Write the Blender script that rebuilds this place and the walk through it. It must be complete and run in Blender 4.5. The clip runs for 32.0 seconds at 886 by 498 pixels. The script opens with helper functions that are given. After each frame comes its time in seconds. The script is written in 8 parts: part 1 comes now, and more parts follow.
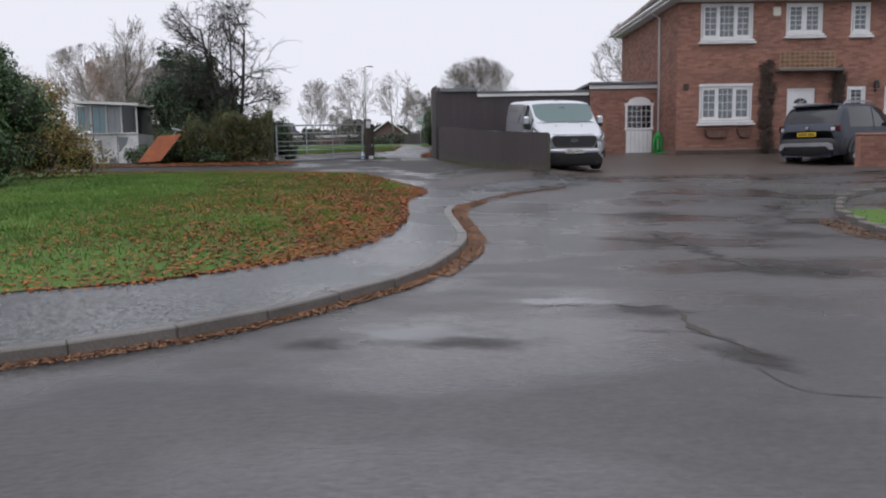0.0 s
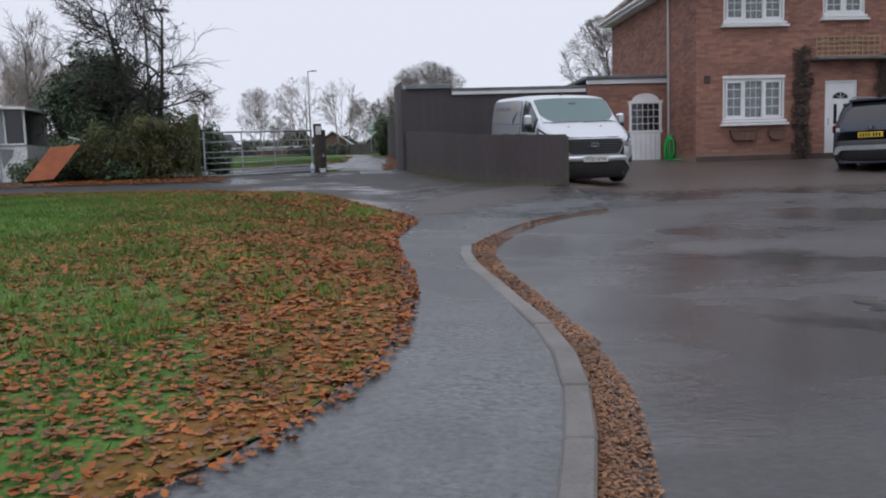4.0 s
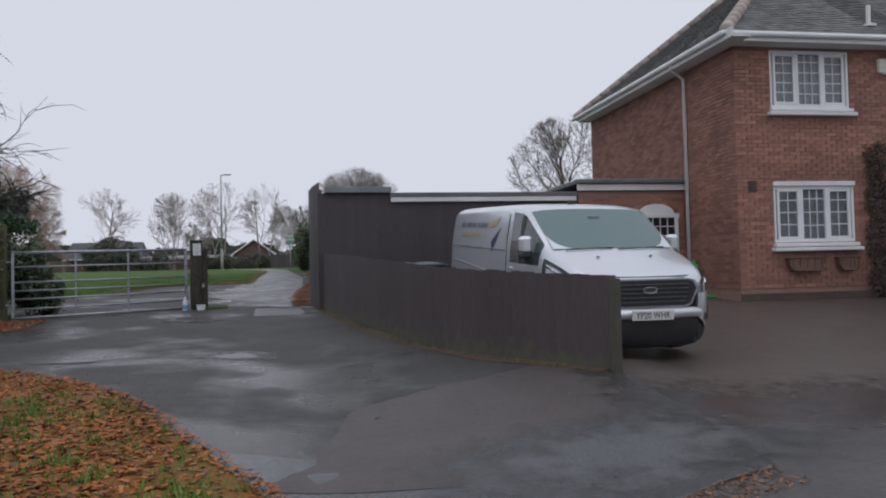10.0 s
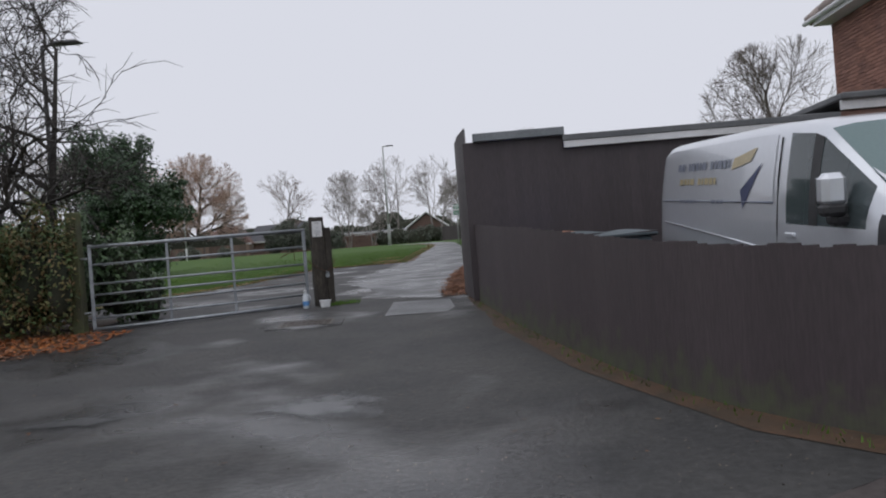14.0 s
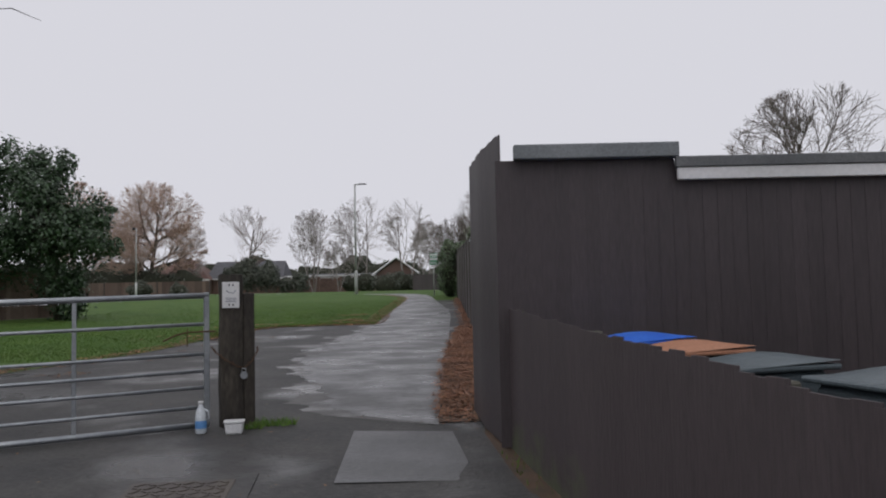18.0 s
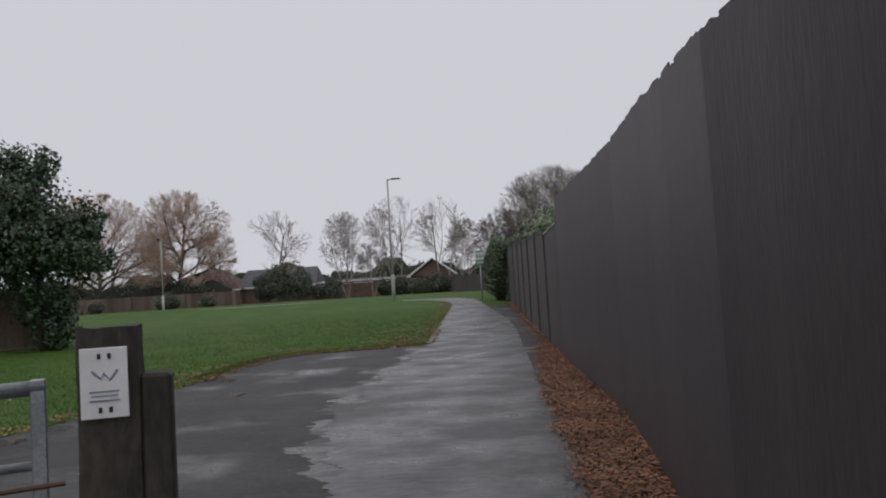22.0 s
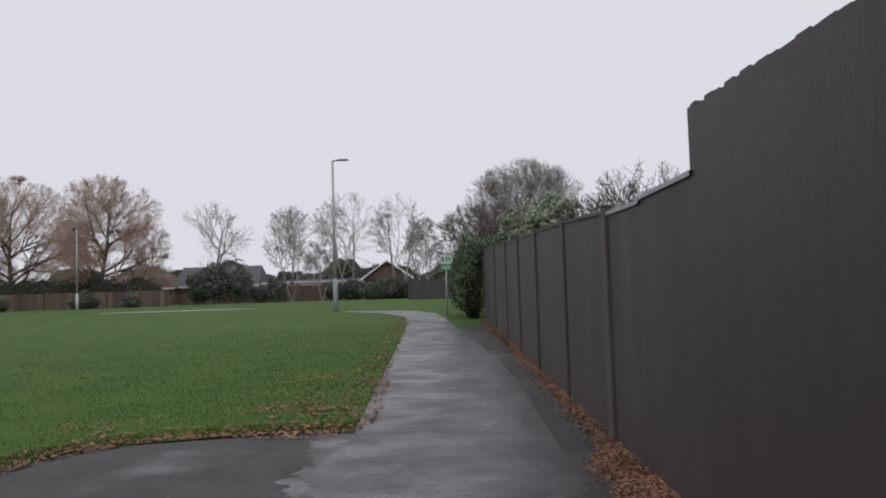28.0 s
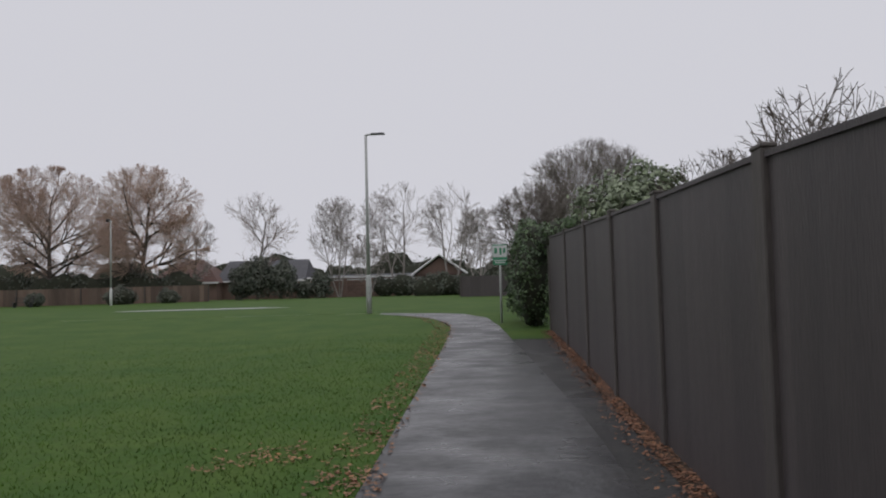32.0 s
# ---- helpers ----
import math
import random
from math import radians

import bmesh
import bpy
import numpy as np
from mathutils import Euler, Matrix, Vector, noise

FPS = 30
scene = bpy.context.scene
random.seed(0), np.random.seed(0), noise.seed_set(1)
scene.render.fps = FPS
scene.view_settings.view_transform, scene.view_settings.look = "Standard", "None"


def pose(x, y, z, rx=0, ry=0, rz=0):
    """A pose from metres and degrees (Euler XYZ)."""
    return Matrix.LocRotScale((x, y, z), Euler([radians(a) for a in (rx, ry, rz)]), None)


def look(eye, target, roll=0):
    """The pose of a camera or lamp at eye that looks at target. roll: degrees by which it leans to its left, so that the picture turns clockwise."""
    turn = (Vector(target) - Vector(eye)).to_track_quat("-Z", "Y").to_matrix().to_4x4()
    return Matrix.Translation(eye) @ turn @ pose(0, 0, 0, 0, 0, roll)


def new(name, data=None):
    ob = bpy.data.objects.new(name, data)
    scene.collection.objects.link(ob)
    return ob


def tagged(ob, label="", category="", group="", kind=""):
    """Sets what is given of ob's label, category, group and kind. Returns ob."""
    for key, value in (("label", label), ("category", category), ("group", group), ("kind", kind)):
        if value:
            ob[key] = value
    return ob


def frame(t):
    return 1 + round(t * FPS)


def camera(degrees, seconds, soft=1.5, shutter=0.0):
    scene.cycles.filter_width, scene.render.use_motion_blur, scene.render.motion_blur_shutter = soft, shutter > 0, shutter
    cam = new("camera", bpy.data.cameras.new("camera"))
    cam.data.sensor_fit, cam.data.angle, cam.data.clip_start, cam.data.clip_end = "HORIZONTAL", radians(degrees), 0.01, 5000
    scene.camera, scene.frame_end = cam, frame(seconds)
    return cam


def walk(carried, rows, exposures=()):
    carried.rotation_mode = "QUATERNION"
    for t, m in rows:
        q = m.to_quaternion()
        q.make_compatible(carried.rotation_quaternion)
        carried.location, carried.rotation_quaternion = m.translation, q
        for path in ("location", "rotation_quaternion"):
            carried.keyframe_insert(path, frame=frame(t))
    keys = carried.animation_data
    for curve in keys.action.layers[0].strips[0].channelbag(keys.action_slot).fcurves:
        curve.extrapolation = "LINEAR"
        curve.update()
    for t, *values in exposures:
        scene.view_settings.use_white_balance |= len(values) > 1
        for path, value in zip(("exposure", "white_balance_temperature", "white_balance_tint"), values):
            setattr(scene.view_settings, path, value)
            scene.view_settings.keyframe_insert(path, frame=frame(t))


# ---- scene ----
cam = camera(57.9, 32.0, soft=2.0)
METRES, EYE, TILT, LEAN, TURN = 42.0, 1.5, 0.0, 0.0, -0.7
ROWS = [
    (0.0, 0.0, 0.0, 0.0, -0.10, -6.32, 0.9),
    (0.5, -0.0011, 0.0162, 0.0009, 2.72, -6.17, 1.35),
    (1.0, -0.004, 0.0297, 0.0014, 5.37, -6.83, 2.53),
    (1.5, -0.0054, 0.0457, 0.0012, 4.53, -7.10, 2.21),
    (2.0, -0.0072, 0.0616, 0.0016, 1.78, -6.48, 1.23),
    (2.5, -0.0086, 0.0764, 0.0015, 0.62, -6.60, 0.64),
    (4.5, -0.0186, 0.1402, 0.002, -6.26, -4.42, 2.44),
    (5.0, -0.0173, 0.1557, 0.004, -8.63, -1.5, 2.94),
    (5.5, -0.0172, 0.1726, 0.0064, -11.27, -0.1, 2.41),
    (6.0, -0.0145, 0.1864, 0.0089, -11.21, 0.75, 1.23),
    (6.5, -0.014, 0.2, 0.0103, -11.57, 0.85, 0.83),
    (7.0, -0.0126, 0.2142, 0.0114, -10.83, 1.0, 0.68),
    (7.5, -0.0109, 0.2286, 0.0129, -9.15, 1.34, 1.1),
    (8.0, -0.0106, 0.2436, 0.0142, -7.51, 2.1, 1.04),
    (8.5, -0.0091, 0.2572, 0.0164, -5.81, 2.43, 1.13),
    (9.0, -0.0091, 0.2702, 0.0168, -6.07, 2.41, 1.58),
    (9.5, -0.0081, 0.284, 0.0165, -7.34, 2.44, 1.68),
    (10.0, -0.0076, 0.297, 0.0165, -9.3, 1.87, 1.37),
    (10.5, -0.0076, 0.3092, 0.016, -9.96, 2.4, 1.02),
    (11.0, -0.0071, 0.3206, 0.0149, -13.25, 8.41, -1.58),
    (11.5, -0.0073, 0.3326, 0.0139, -18.18, 10.46, -3.54),
    (12.0, -0.0042, 0.3435, 0.0132, -19.25, 10.63, -4.77),
    (12.5, 0.0009, 0.3571, 0.0144, -13.89, -2.98, 1.69),
    (13.0, 0.0033, 0.3729, 0.0158, -8.17, -3.54, 2.8),
    (13.5, 0.004, 0.3882, 0.0184, -1.19, -1.9, 3.68),
    (14.0, 0.0021, 0.4026, 0.0203, 3.27, 0.08, 4.42),
    (14.5, 0.001, 0.4166, 0.0205, 4.84, 0.98, 3.96),
    (16.5, -0.0109, 0.4834, 0.027, 2.73, 2.86, 1.48),
    (17.0, -0.0119, 0.4992, 0.0296, 2.67, 3.39, 1.92),
    (17.5, -0.0132, 0.5147, 0.0303, 1.42, 3.5, 2.18),
    (18.0, -0.0126, 0.5284, 0.0313, 0.88, 3.26, 1.21),
    (18.5, -0.0141, 0.5388, 0.0329, 2.39, 3.14, 2.49),
    (19.0, -0.018, 0.5494, 0.0322, 4.87, 4.82, 3.3),
    (19.5, -0.0201, 0.5609, 0.0334, 5.91, 4.76, 4.86),
    (20.0, -0.0234, 0.5771, 0.0335, 3.96, 4.2, 4.69),
    (20.5, -0.0249, 0.5941, 0.0344, 4.11, 3.85, 4.28),
    (21.0, -0.0285, 0.6106, 0.0357, 5.38, 3.47, 4.09),
    (21.5, -0.0303, 0.6268, 0.0368, 5.25, 3.58, 4.09),
    (22.0, -0.0309, 0.6445, 0.0379, 3.33, 3.3, 3.53),
    (22.5, -0.0321, 0.6607, 0.0389, 1.25, 3.41, 3.03),
    (23.0, -0.0314, 0.6779, 0.0403, 1.18, 3.49, 2.51),
    (23.5, -0.0333, 0.695, 0.0411, 1.46, 3.35, 2.65),
    (24.0, -0.0346, 0.7132, 0.0419, 1.97, 2.64, 2.5),
    (24.5, -0.0374, 0.7312, 0.0419, 0.44, 2.35, 2.09),
    (25.0, -0.039, 0.7488, 0.0422, 0.55, 2.43, 0.97),
    (25.5, -0.0401, 0.765, 0.0435, 1.25, 3.03, 0.86),
    (27.5, -0.0407, 0.8303, 0.0465, 0.17, 3.43, 2.05),
    (28.0, -0.0415, 0.8482, 0.0464, 0.12, 3.43, 1.82),
    (28.5, -0.0417, 0.8654, 0.047, 1.04, 4.04, 1.93),
    (29.0, -0.0417, 0.883, 0.0479, 0.36, 3.1, 1.92),
    (29.5, -0.0418, 0.9014, 0.0479, -0.38, 2.7, 1.66),
    (30.0, -0.0395, 0.9176, 0.0493, -0.25, 2.49, 2.01),
    (30.5, -0.0398, 0.9358, 0.0494, 1.47, 3.21, 1.84),
    (31.0, -0.0387, 0.9531, 0.0504, 3.63, 3.56, 1.58),
    (31.5, -0.0394, 0.9709, 0.0512, 3.57, 4.05, 1.56),
    (32.0, -0.0394, 0.9892, 0.0512, 4.14, 3.15, 1.51),
]
walk(cam, [(t, pose(0, 0, EYE, TILT, LEAN, TURN) @ pose(METRES * x, METRES * y, METRES * z, 90 + pitch, roll, yaw)) for t, x, y, z, yaw, pitch, roll in ROWS],
     [(0.0, 0.32, 6350, 10), (2.5, 0.32, 6300, 10), (5.0, 0.16, 6050, 9), (7.0, 0.06, 6100, 9), (9.0, 0.03, 6150, 9), (11.0, 0.0, 6250, 9), (12.0, -0.28, 6400, 10), (12.4, -0.1, 6350, 10), (13.0, 0.2, 6300, 9), (14.0, 0.06, 6300, 9), (17.0, 0.0, 6500, 10), (20.0, -0.05, 6500, 10), (22.0, -0.16, 6500, 10), (23.0, 0.0, 6500, 10), (25.0, 0.1, 6450, 10), (28.0, 0.08, 6450, 10), (29.0, -0.04, 6500, 10), (30.0, 0.0, 6500, 10), (32.0, -0.12, 6500, 10)])

# ---- light ----
world = bpy.data.worlds.new("overcast")
scene.world = world
world.use_nodes = True
wn, wl = world.node_tree.nodes, world.node_tree.links
wn.clear()
sky = wn.new("ShaderNodeTexSky")
sky.sky_type, sky.sun_disc, sky.sun_elevation, sky.sun_rotation = "NISHITA", False, radians(55), radians(200)
sky.air_density, sky.dust_density, sky.ozone_density = 1.0, 6.0, 1.0
grey = wn.new("ShaderNodeHueSaturation")
grey.inputs["Saturation"].default_value = 0.12
grey.inputs["Value"].default_value = 0.012
cloud = wn.new("ShaderNodeMix")
cloud.data_type = "RGBA"
cloud.inputs[0].default_value = 0.94
cloud.inputs[7].default_value = (0.715, 0.715, 0.775, 1)
back = wn.new("ShaderNodeBackground")
back.inputs["Strength"].default_value = 1.0
wout = wn.new("ShaderNodeOutputWorld")
wl.new(sky.outputs[0], grey.inputs["Color"])
wl.new(grey.outputs[0], cloud.inputs[6])
wl.new(cloud.outputs[2], back.inputs["Color"])
wl.new(back.outputs[0], wout.inputs["Surface"])
sun = new("sun", bpy.data.lights.new("sun", "SUN"))
sun.data.energy, sun.data.angle, sun.data.color = 0.7, radians(80), (1.0, 0.98, 0.96)
sun.matrix_world = look((-10, -25, 60), (0, 0, 0))


# ---- materials ----
def rgb(c):
    return (c[0], c[1], c[2], 1)


MATS = {}


def mat(name, c1, c2=None, scale=3.0, rough=0.7, bump=0.15, fine=60.0, metal=0.0, vary=0.0, island=0.0, spec=0.5, stain=0.25, wet=0.0, stretch=(1, 1, 1), coat=0.0, moss=None, cracks=0.0, pool=(0.42, 0.62, 0.45)):
    """Two-scale noise material. vary: per object brightness; island: per loose piece; wet: how far broad patches turn glossy; moss: green growth at the foot of a board."""
    m = bpy.data.materials.new(name)
    m.use_nodes = True
    n, l = m.node_tree.nodes, m.node_tree.links
    b = n["Principled BSDF"]
    geo = n.new("ShaderNodeNewGeometry")
    mp = n.new("ShaderNodeMapping")
    mp.inputs["Scale"].default_value = stretch
    l.new(geo.outputs["Position"], mp.inputs["Vector"])
    n1, n2 = n.new("ShaderNodeTexNoise"), n.new("ShaderNodeTexNoise")
    for node, s in ((n1, scale), (n2, fine)):
        node.inputs["Scale"].default_value = s
        node.inputs["Detail"].default_value = 5
        node.inputs["Roughness"].default_value = 0.6
        l.new(mp.outputs[0], node.inputs["Vector"])
    ramp = n.new("ShaderNodeMapRange")
    ramp.inputs["From Min"].default_value, ramp.inputs["From Max"].default_value = 0.35, 0.65
    l.new(n1.outputs[0], ramp.inputs["Value"])
    mix = n.new("ShaderNodeMix")
    mix.data_type = "RGBA"
    mix.inputs[6].default_value, mix.inputs[7].default_value = rgb(c1), rgb(c2 or [v * 0.8 for v in c1])
    l.new(ramp.outputs[0], mix.inputs[0])
    value = n.new("ShaderNodeMapRange")
    value.inputs["From Min"].default_value, value.inputs["From Max"].default_value = 0.25, 0.75
    value.inputs["To Min"].default_value, value.inputs["To Max"].default_value = 1 - stain, 1 + stain
    l.new(n2.outputs[0], value.inputs["Value"])
    last = value.outputs[0]
    for amount, node, socket in ((vary, "ShaderNodeObjectInfo", "Random"), (island, "ShaderNodeNewGeometry", "Random Per Island")):
        if amount:
            r, q, mul = n.new(node), n.new("ShaderNodeMapRange"), n.new("ShaderNodeMath")
            mul.operation = "MULTIPLY"
            q.inputs["To Min"].default_value, q.inputs["To Max"].default_value = 1 - amount, 1 + amount
            l.new(r.outputs[socket], q.inputs["Value"])
            l.new(q.outputs[0], mul.inputs[0])
            l.new(last, mul.inputs[1])
            last = mul.outputs[0]
    shade = n.new("ShaderNodeVectorMath")
    shade.operation = "SCALE"
    l.new(mix.outputs[2], shade.inputs[0])
    l.new(last, shade.inputs["Scale"])
    l.new(shade.outputs[0], b.inputs["Base Color"])
    if moss:
        tc, sep, n4, sub, mr, mm = (n.new("ShaderNode" + k) for k in ("TexCoord", "SeparateXYZ", "TexNoise", "Math", "MapRange", "Mix"))
        l.new(tc.outputs["Object"], sep.inputs[0])
        n4.inputs["Scale"].default_value, n4.inputs["Detail"].default_value = 6.0, 3
        l.new(geo.outputs["Position"], n4.inputs["Vector"])
        sub.operation = "SUBTRACT"
        l.new(n4.outputs[0], sub.inputs[0])
        l.new(sep.outputs["Z"], sub.inputs[1])
        mr.inputs["From Min"].default_value, mr.inputs["From Max"].default_value = 0.26, 0.52
        mr.inputs["To Max"].default_value = 0.8
        l.new(sub.outputs[0], mr.inputs["Value"])
        mm.data_type = "RGBA"
        mm.inputs[7].default_value = rgb(moss)
        l.new(mr.outputs[0], mm.inputs[0])
        l.new(shade.outputs[0], mm.inputs[6])
        l.new(mm.outputs[2], b.inputs["Base Color"])
    b.inputs["Metallic"].default_value, b.inputs["Roughness"].default_value = metal, rough
    b.inputs["Specular IOR Level"].default_value = spec
    b.inputs["Coat Weight"].default_value = coat
    if wet:
        n3, q = n.new("ShaderNodeTexNoise"), n.new("ShaderNodeMapRange")
        n3.inputs["Scale"].default_value, n3.inputs["Detail"].default_value = pool[2], 4
        spread = n.new("ShaderNodeVectorMath")
        spread.operation = "MULTIPLY"
        spread.inputs[1].default_value = stretch
        l.new(geo.outputs["Position"], spread.inputs[0])
        l.new(spread.outputs[0], n3.inputs["Vector"])
        q.inputs["From Min"].default_value, q.inputs["From Max"].default_value = pool[0], pool[1]
        q.inputs["To Min"].default_value, q.inputs["To Max"].default_value = rough, max(0.06, rough - wet)
        l.new(n3.outputs[0], q.inputs["Value"])
        l.new(q.outputs[0], b.inputs["Roughness"])
    height = n2.outputs[0]
    if cracks:
        warp, vor, cr, lines = n.new("ShaderNodeVectorMath"), n.new("ShaderNodeTexVoronoi"), n.new("ShaderNodeMapRange"), n.new("ShaderNodeMix")
        warp.operation = "MULTIPLY_ADD"
        l.new(n1.outputs["Color"], warp.inputs[0])
        warp.inputs[1].default_value = (0.6, 0.6, 0.0)
        wob, kink, amt = n.new("ShaderNodeTexNoise"), n.new("ShaderNodeVectorMath"), n.new("ShaderNodeMapRange")
        wob.inputs["Scale"].default_value, wob.inputs["Detail"].default_value = 9.0, 3
        l.new(geo.outputs["Position"], wob.inputs["Vector"])
        kink.operation = "MULTIPLY_ADD"
        kink.inputs[1].default_value = (0.22, 0.22, 0.0)
        l.new(wob.outputs["Color"], kink.inputs[0])
        amt.inputs["From Min"].default_value, amt.inputs["From Max"].default_value = 0.40, 0.62
        amt.inputs["To Min"].default_value, amt.inputs["To Max"].default_value = 0.85, 0.34
        l.new(n1.outputs[0], amt.inputs["Value"])
        l.new(geo.outputs["Position"], warp.inputs[2])
        vor.feature, vor.voronoi_dimensions = "DISTANCE_TO_EDGE", "2D"
        vor.inputs["Scale"].default_value = cracks
        l.new(warp.outputs[0], kink.inputs[2])
        l.new(kink.outputs[0], vor.inputs["Vector"])
        place, heal, less = n.new("ShaderNodeSeparateXYZ"), n.new("ShaderNodeMapRange"), n.new("ShaderNodeMath")
        l.new(geo.outputs["Position"], place.inputs[0])
        heal.inputs["From Min"].default_value, heal.inputs["From Max"].default_value = 6.5, 9.5
        heal.inputs["To Max"].default_value = 0.6
        l.new(place.outputs["Y"], heal.inputs["Value"])
        less.use_clamp = True
        l.new(amt.outputs[0], less.inputs[0])
        l.new(heal.outputs[0], less.inputs[1])
        l.new(less.outputs[0], cr.inputs["To Min"])
        cr.inputs["From Min"].default_value, cr.inputs["From Max"].default_value = 0.0, 0.075
        cr.inputs["To Min"].default_value, cr.inputs["To Max"].default_value = 0.45, 1.0
        l.new(vor.outputs["Distance"], cr.inputs["Value"])
        lines.data_type, lines.blend_type = "RGBA", "MULTIPLY"
        lines.inputs[0].default_value = 1.0
        # Old cracked end paler, rest darker; grazing sky reflection is painted in too.
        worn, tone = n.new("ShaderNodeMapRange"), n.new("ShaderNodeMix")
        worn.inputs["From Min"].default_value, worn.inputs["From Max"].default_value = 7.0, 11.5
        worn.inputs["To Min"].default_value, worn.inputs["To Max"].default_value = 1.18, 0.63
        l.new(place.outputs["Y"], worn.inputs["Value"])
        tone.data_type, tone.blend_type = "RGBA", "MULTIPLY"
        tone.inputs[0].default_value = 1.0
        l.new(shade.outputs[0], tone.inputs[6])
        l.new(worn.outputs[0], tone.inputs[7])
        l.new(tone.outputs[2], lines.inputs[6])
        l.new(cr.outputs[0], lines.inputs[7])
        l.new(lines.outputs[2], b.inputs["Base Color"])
        add = n.new("ShaderNodeMath")
        l.new(n2.outputs[0], add.inputs[0])
        l.new(cr.outputs[0], add.inputs[1])
        height = add.outputs[0]
    if bump:
        bp = n.new("ShaderNodeBump")
        bp.inputs["Strength"].default_value, bp.inputs["Distance"].default_value = bump, 0.01
        l.new(height, bp.inputs["Height"])
        l.new(bp.outputs[0], b.inputs["Normal"])
    MATS[name] = m
    return m


def glass(name, tint, rough=0.02, alpha=0.0):
    """Glossy glass; alpha: how far light goes through."""
    m = mat(name, tint, tint, 2, rough, 0, stain=0.05, spec=0.6)
    b = m.node_tree.nodes["Principled BSDF"]
    b.inputs["IOR"].default_value = 1.5
    b.inputs["Transmission Weight"].default_value = alpha
    return m


def toned(name, colours, rough=0.7, spec=0.15, scale=2.0, spread=0.3):
    """Pieces that each take one of several tones, with broad patches lighter and darker."""
    m = mat(name, colours[0], colours[0], scale, rough, 0, spec=spec)
    n, l = m.node_tree.nodes, m.node_tree.links
    b = n["Principled BSDF"]
    geo, ramp, no, mr, mul = (n.new("ShaderNode" + k) for k in ("NewGeometry", "ValToRGB", "TexNoise", "MapRange", "VectorMath"))
    e = ramp.color_ramp.elements
    while len(e) < len(colours):
        e.new(0.5)
    for i, c in enumerate(colours):
        e[i].position, e[i].color = i / (len(colours) - 1), rgb(c)
    l.new(geo.outputs["Random Per Island"], ramp.inputs[0])
    no.inputs["Scale"].default_value = scale
    l.new(geo.outputs["Position"], no.inputs["Vector"])
    mr.inputs["From Min"].default_value, mr.inputs["From Max"].default_value = 0.3, 0.7
    mr.inputs["To Min"].default_value, mr.inputs["To Max"].default_value = 1 - spread, 1 + spread
    l.new(no.outputs[0], mr.inputs["Value"])
    mul.operation = "SCALE"
    l.new(ramp.outputs[0], mul.inputs[0])
    l.new(mr.outputs[0], mul.inputs["Scale"])
    l.new(mul.outputs[0], b.inputs["Base Color"])
    return m


ASPHALT = mat("wet_asphalt", (0.050, 0.049, 0.051), (0.093, 0.089, 0.089), 0.5, 0.46, 0.45, 28, wet=0.28, stain=0.35, pool=(0.44, 0.53, 0.55), stretch=(0.55, 1.0, 1))
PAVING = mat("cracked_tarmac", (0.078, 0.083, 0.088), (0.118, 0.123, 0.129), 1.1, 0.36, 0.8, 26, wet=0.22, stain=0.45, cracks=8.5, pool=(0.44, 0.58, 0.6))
PATH = mat("wet_path_tarmac", (0.039, 0.039, 0.041), (0.068, 0.067, 0.067), 1.6, 0.50, 0.8, 16, wet=0.25, stain=0.5, pool=(0.38, 0.64, 2.0), stretch=(0.55, 0.75, 1))
TARMAC = mat("old_tarmac", (0.037, 0.0365, 0.037), (0.060, 0.058, 0.056), 1.3, 0.70, 0.9, 20, wet=0.46, stain=0.4, spec=0.35, pool=(0.52, 0.66, 0.55))
MIDPATH = mat("worn_path_margin", (0.056, 0.055, 0.055), (0.090, 0.086, 0.083), 1.4, 0.60, 0.7, 50, wet=0.42, stain=0.45, pool=(0.46, 0.62, 1.5), stretch=(0.6, 1.0, 1))
SLAB = mat("newer_tarmac", (0.050, 0.051, 0.054), (0.074, 0.075, 0.076), 1.5, 0.50, 0.7, 24, wet=0.2, stain=0.4)
SEAM = mat("dirt_filled_crack", (0.055, 0.049, 0.045), (0.072, 0.058, 0.05), 5, 0.7, 0.8, 60)
KERB = mat("kerb_concrete", (0.158, 0.146, 0.135), (0.110, 0.100, 0.091), 3, 0.45, 0.5, 50, vary=0.12, wet=0.1)
# Pale base colour paints in the sky mirrored by the far water.
SKYPALE = mat("sky_pale_water", (0.36, 0.37, 0.38), (0.30, 0.31, 0.32), 0.8, 0.45, 0, 20)
SOIL = mat("wet_soil", (0.05, 0.035, 0.022), (0.09, 0.05, 0.028), 4, 0.8, 0.7, 40)
LAWN = mat("lawn_turf", (0.075, 0.162, 0.030), (0.112, 0.172, 0.041), 0.6, 0.85, 0.8, 35, stain=0.4, spec=0.2)
FIELD = mat("field_turf", (0.040, 0.092, 0.0125), (0.067, 0.115, 0.019), 0.8, 0.85, 0.35, 12, stain=0.26, spec=0.2)
PARKGRASS = toned("park_grass_blades", [(0.051, 0.112, 0.013), (0.067, 0.135, 0.017), (0.084, 0.133, 0.023), (0.056, 0.121, 0.015)], 0.6, 0.25, 0.7)
GRASS = toned("grass_blades", [(0.070, 0.162, 0.024), (0.094, 0.194, 0.033), (0.140, 0.205, 0.046), (0.082, 0.150, 0.032)], 0.6, 0.25, 0.6)
LEAF = toned("fallen_leaves", [(0.37, 0.100, 0.018), (0.33, 0.112, 0.030), (0.19, 0.068, 0.028), (0.38, 0.142, 0.034), (0.27, 0.108, 0.046), (0.31, 0.080, 0.022), (0.33, 0.150, 0.056)], 0.55, 0.2, 1.2)
